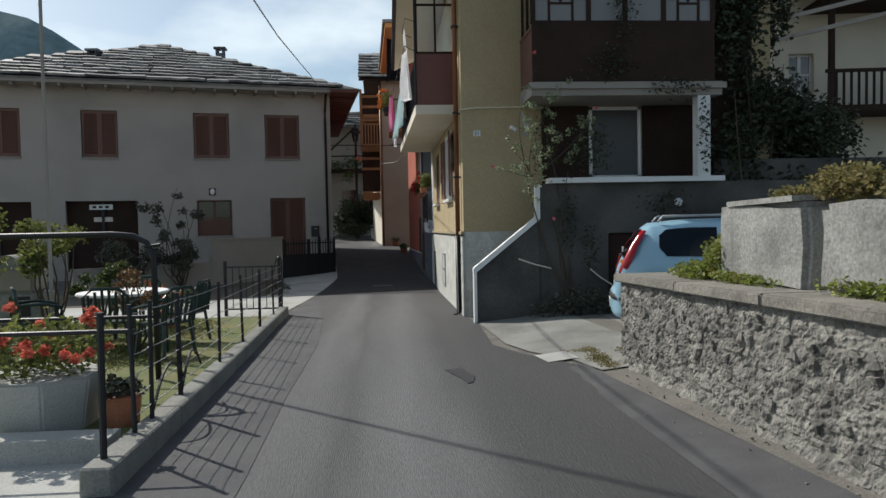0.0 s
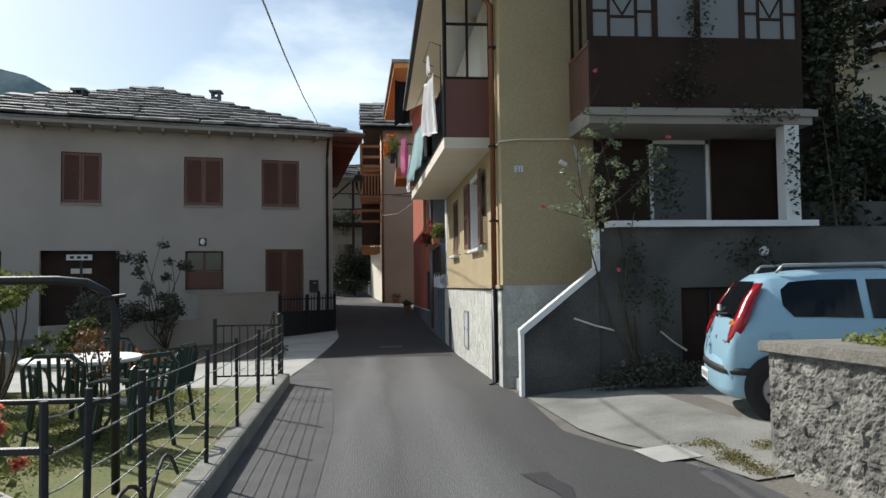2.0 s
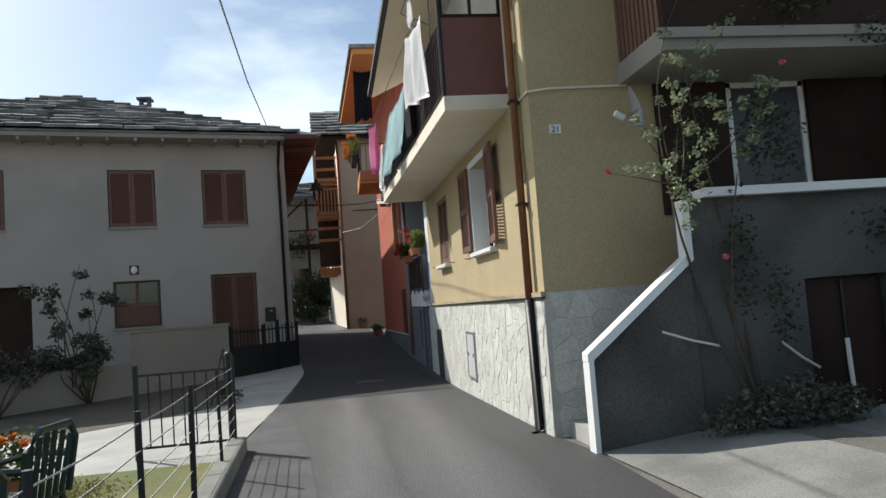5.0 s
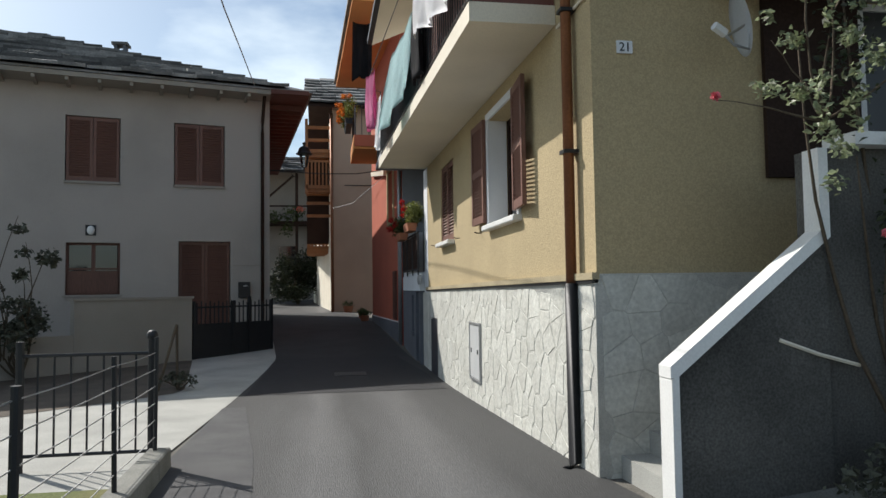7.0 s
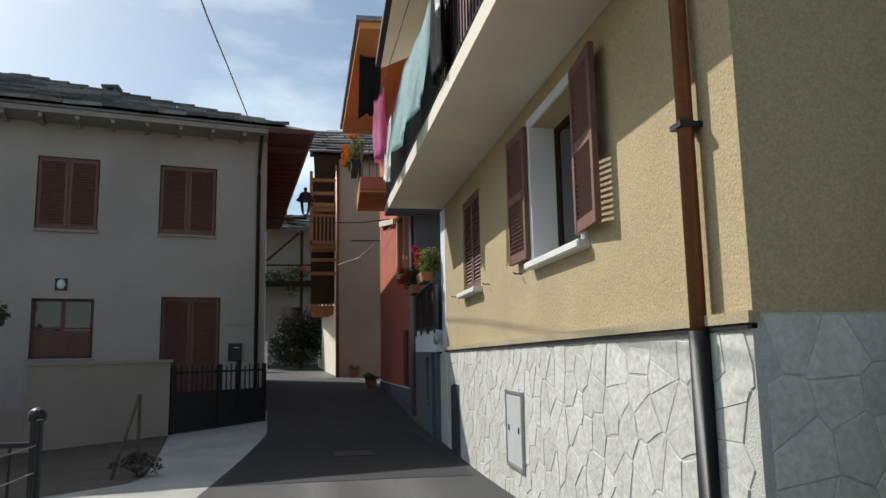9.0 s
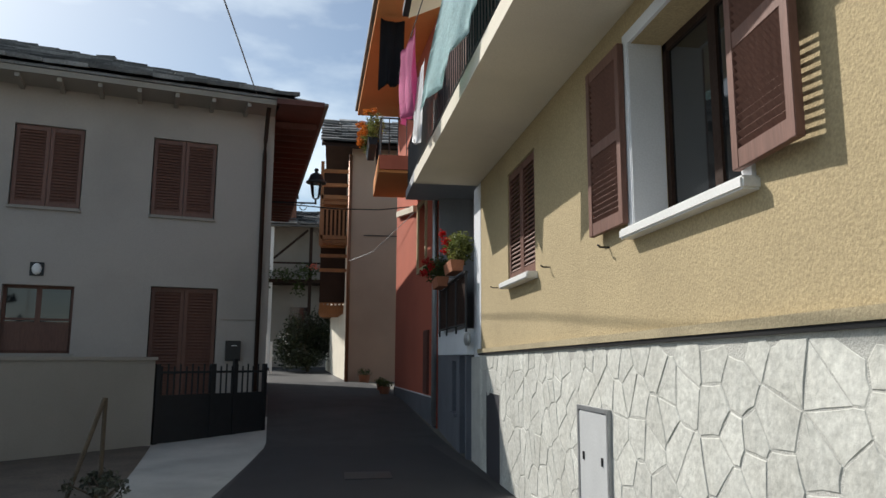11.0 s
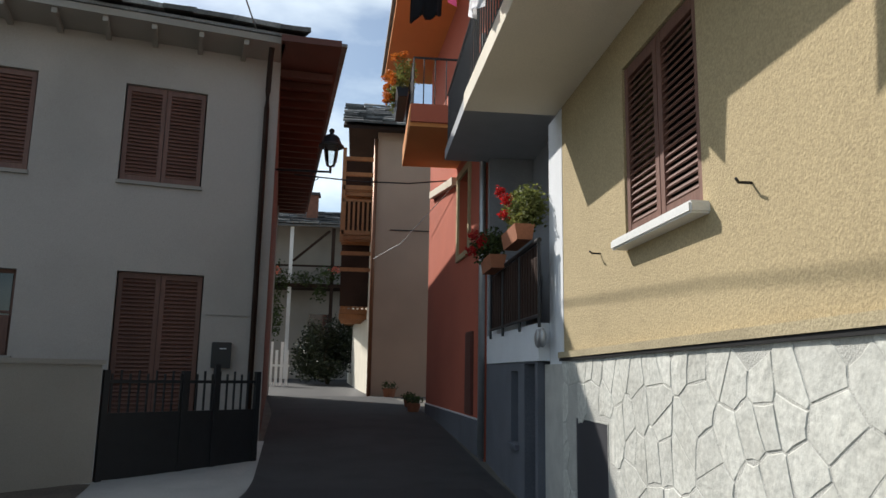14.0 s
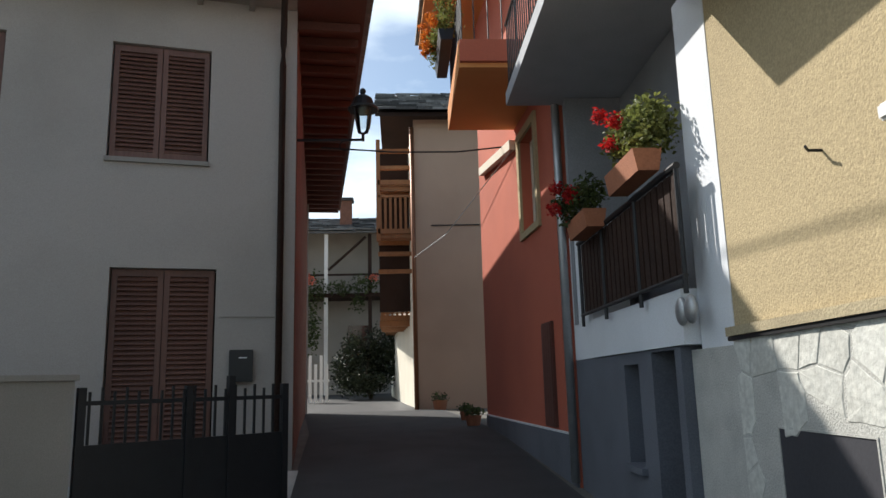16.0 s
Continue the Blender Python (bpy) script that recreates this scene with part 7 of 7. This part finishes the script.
def bush(name, label, loc, height, spread, n, size, mat, seed, sparse=False):
    x, y = loc
    z = GZ(x, y) - 0.05
    f = thing(name, label, "shrub", (x, y, z))
    rnd = random.Random(seed)
    tips, blobs = [], []
    for k in range(9):
        a, rr = rnd.uniform(0, 6.28), rnd.uniform(0.2, 1.0) * spread
        h = height * rnd.uniform(0.5, 1.0)
        tips.append((x + rr * math.cos(a), y + rr * math.sin(a), z + h))
        b = spread * (0.22 if sparse else 0.42)
        blobs.append((x + rr * math.cos(a), y + rr * math.sin(a), z + h * 0.92, b * rnd.uniform(0.7, 1.2), b, b * rnd.uniform(0.6, 1.1)))
    branches("stem", (x, y, z - 0.05), tips, 0.022, M_BARK, f, seed)
    leaves("foliage", blobs, n, size, mat, f, seed + 1)
    return f


bush("garden_bush", "tall yellow-green bush on the lawn", (-6.6, 11.6), 2.35, 0.95, 3000, 0.085, M_LEAF_PALE, 91)
bush("garden_bush", "yellow-green bush beside the pole", (-5.4, 11.8), 1.9, 0.6, 1500, 0.08, M_LEAF_PALE, 92)
bush("thin_shrub", "thin leggy shrub in front of the grey house", (-6.7, 22.4), 3.2, 1.05, 520, 0.12, M_LEAF_GREY, 93, True)
bush("dark_shrub", "low dark shrub beside the garden wall", (-6.3, 22.3), 1.5, 0.8, 2200, 0.09, M_LEAF_GREY, 94)
bush("dark_shrub", "low dark shrub near the grey house", (-7.6, 21.0), 1.35, 1.0, 2200, 0.09, M_LEAF_GREY, 95)
bush("orange_bush", "small bush of rusty orange blooms by the table", (-3.28, 9.3), 1.15, 0.3, 420, 0.05, M_RUST, 99)
bush("dark_shrub", "small dark green conifer in the garden", (-5.1, 13.0), 1.15, 0.4, 1300, 0.07, M_LEAF, 100)
bush("low_plant", "small dark plant at the paving's edge", (-3.1, 20.3), 0.22, 0.3, 260, 0.07, M_LEAF_GREY, 96)
clump = thing("grass_clumps", "short uneven blades of the mown lawn", "grass", (-3, 8, -0.1), kind="stuff")
rnd = random.Random(77)
leaves("blades", [(x, y, ground_z(x, y) + 0.118, 0.6, 0.6, 0.012) for x, y in ((rnd.uniform(-6, -2.7), rnd.uniform(5.9, 12.6)) for k in range(60))], 12000, 0.03, M_STRAW, clump, 97)
leaves("blades", [(x, y, ground_z(x, y) + 0.118, 0.6, 0.6, 0.012) for x, y in ((rnd.uniform(-6, -2.7), rnd.uniform(5.9, 12.6)) for k in range(60))], 14000, 0.03, M_LEAF_PALE, clump, 98)

# ---- garden wall and gate of the grey house ----
GW = Side(-3.63, 24.5, -1.97, -1.5, (0.6, -1))
garden_wall = tagged(part("garden_wall", GW.wall(0, 2.47, -0.8, 0.92, (), 0.22), M_GARDEN_WALL), "low beige rendered garden wall", "wall", kind="structure")
part("coping", GW.box(-0.03, 2.50, 0.923, 0.975, -0.25, 0.03), M_GARDEN_WALL, garden_wall)
part("low_wall", GW.box(2.475, 6.5, -0.8, 0.25, -0.22, 0.0), M_GARDEN_WALL, garden_wall)
GG = Side(-3.60, 24.58, 1.70, 1.45, (0.5, -1))
iron_gate = thing("iron_gate", "dark iron gate with solid lower panel before the door", "gate", (-2.8, 25.5, -0.4))
part("lower_panel", GG.box(0.03, 2.05, -0.42, 0.35, -0.01, 0.01), M_IRON, iron_gate, world=True)
part("top_rail", GG.box(0.0, 2.1, 0.70, 0.74, -0.015, 0.015), M_IRON, iron_gate, world=True)
for i in range(19):
    u = 0.06 + i * 0.11
    part("bar", GG.box(u, u + 0.022, 0.352, 0.86 if i % 2 else 0.82, -0.011, 0.011), M_IRON, iron_gate, world=True)
for u in (0.0, 1.0, 1.45, 2.08):
    part("post", GG.box(u - 0.035, u + 0.035, -0.6, 0.95 if u in (1.45,) else 0.86, -0.035, 0.035), M_IRON, iron_gate, world=True)
stake_z = ground_z(-3.2, 20.5) + 0.02
for foot_at, head_at in (((-3.17, 20.5), (-3.19, 20.55)), ((-3.42, 20.15), (-3.19, 20.52))):
    tagged(part("stake", one_tube([(*foot_at, stake_z - 0.05), (*head_at, 0.53)], 0.024, 6), M_BARK), "thin wooden stake standing in the bed", "stake", "stakes in the bed")
tagged(sheet("planting_bed", [(17.4, -9, -5.3), (18.47, -9, -4.42), (19.8, -9, -3.12), (20.3, -9, -3.02), (24.4, -9, -3.6)], M_BED, 0.022, 0.3), "bare brown earth bed before the garden wall", "flower bed", kind="structure")

tagged(part("drain_cover", one_prism([(-0.55, 21.4, ground_z(0, 21.4) + 0.02), (0.05, 21.4, ground_z(0, 21.4) + 0.02), (0.05, 21.9, ground_z(0, 21.9) + 0.02), (-0.55, 21.9, ground_z(0, 21.9) + 0.02)], (0, 0, 0.008)), M_IRON), "flat iron drain cover in the lane", "drain cover")

# ---- stones and roof slabs ----
stone_pieces(YW, 0.27, -0.62, 8.55, 1.70, 0.225, 21, yellow_house, M_STONE, 0.0255, 0.004, 0.0055, 1.25, "stone",
             lambda u, z: (VENT[0] - 0.13 < u < VENT[1] + 0.13 and z < 0.66) or (3.83 < u < 4.54 and -0.2 < z < 0.62), 0.0018, 0.09)
stone_pieces(YW, -0.25, -0.62, 0.46, 1.73, 0.24, 22, yellow_house, M_STONE, 0.0255, 0.006, 0.0035, 1.3, "stone", None, 0.0018)
stone_pieces(YS, 0.03, -0.6, 1.15, 1.78, 0.27, 23, yellow_house, M_STONE, 0.0255, 0.006, 0.0035, 1.0, "stone", None, 0.0018)
pick = random.Random(9)
stone_pieces(RW, 0.1, -0.2, 5.0, 1.02, 0.13, 24, retaining_wall, M_RUBBLE, 0.002, 0.032, 0.02, 0.6, "stone", lambda u, z: z > cap_z(7.55 - u) - 0.05 or pick.random() < 0.72, 0.014)
stone_pieces(RN, 0.08, -0.2, 0.45, 0.85, 0.16, 25, retaining_wall, M_RUBBLE, 0.002, 0.045, 0.02, 0.6, "stone", lambda u, z: pick.random() < 0.6, 0.014)
slab_roof(E1, E2, APEX, APEX, roof, 14, 0.62, 31, True)
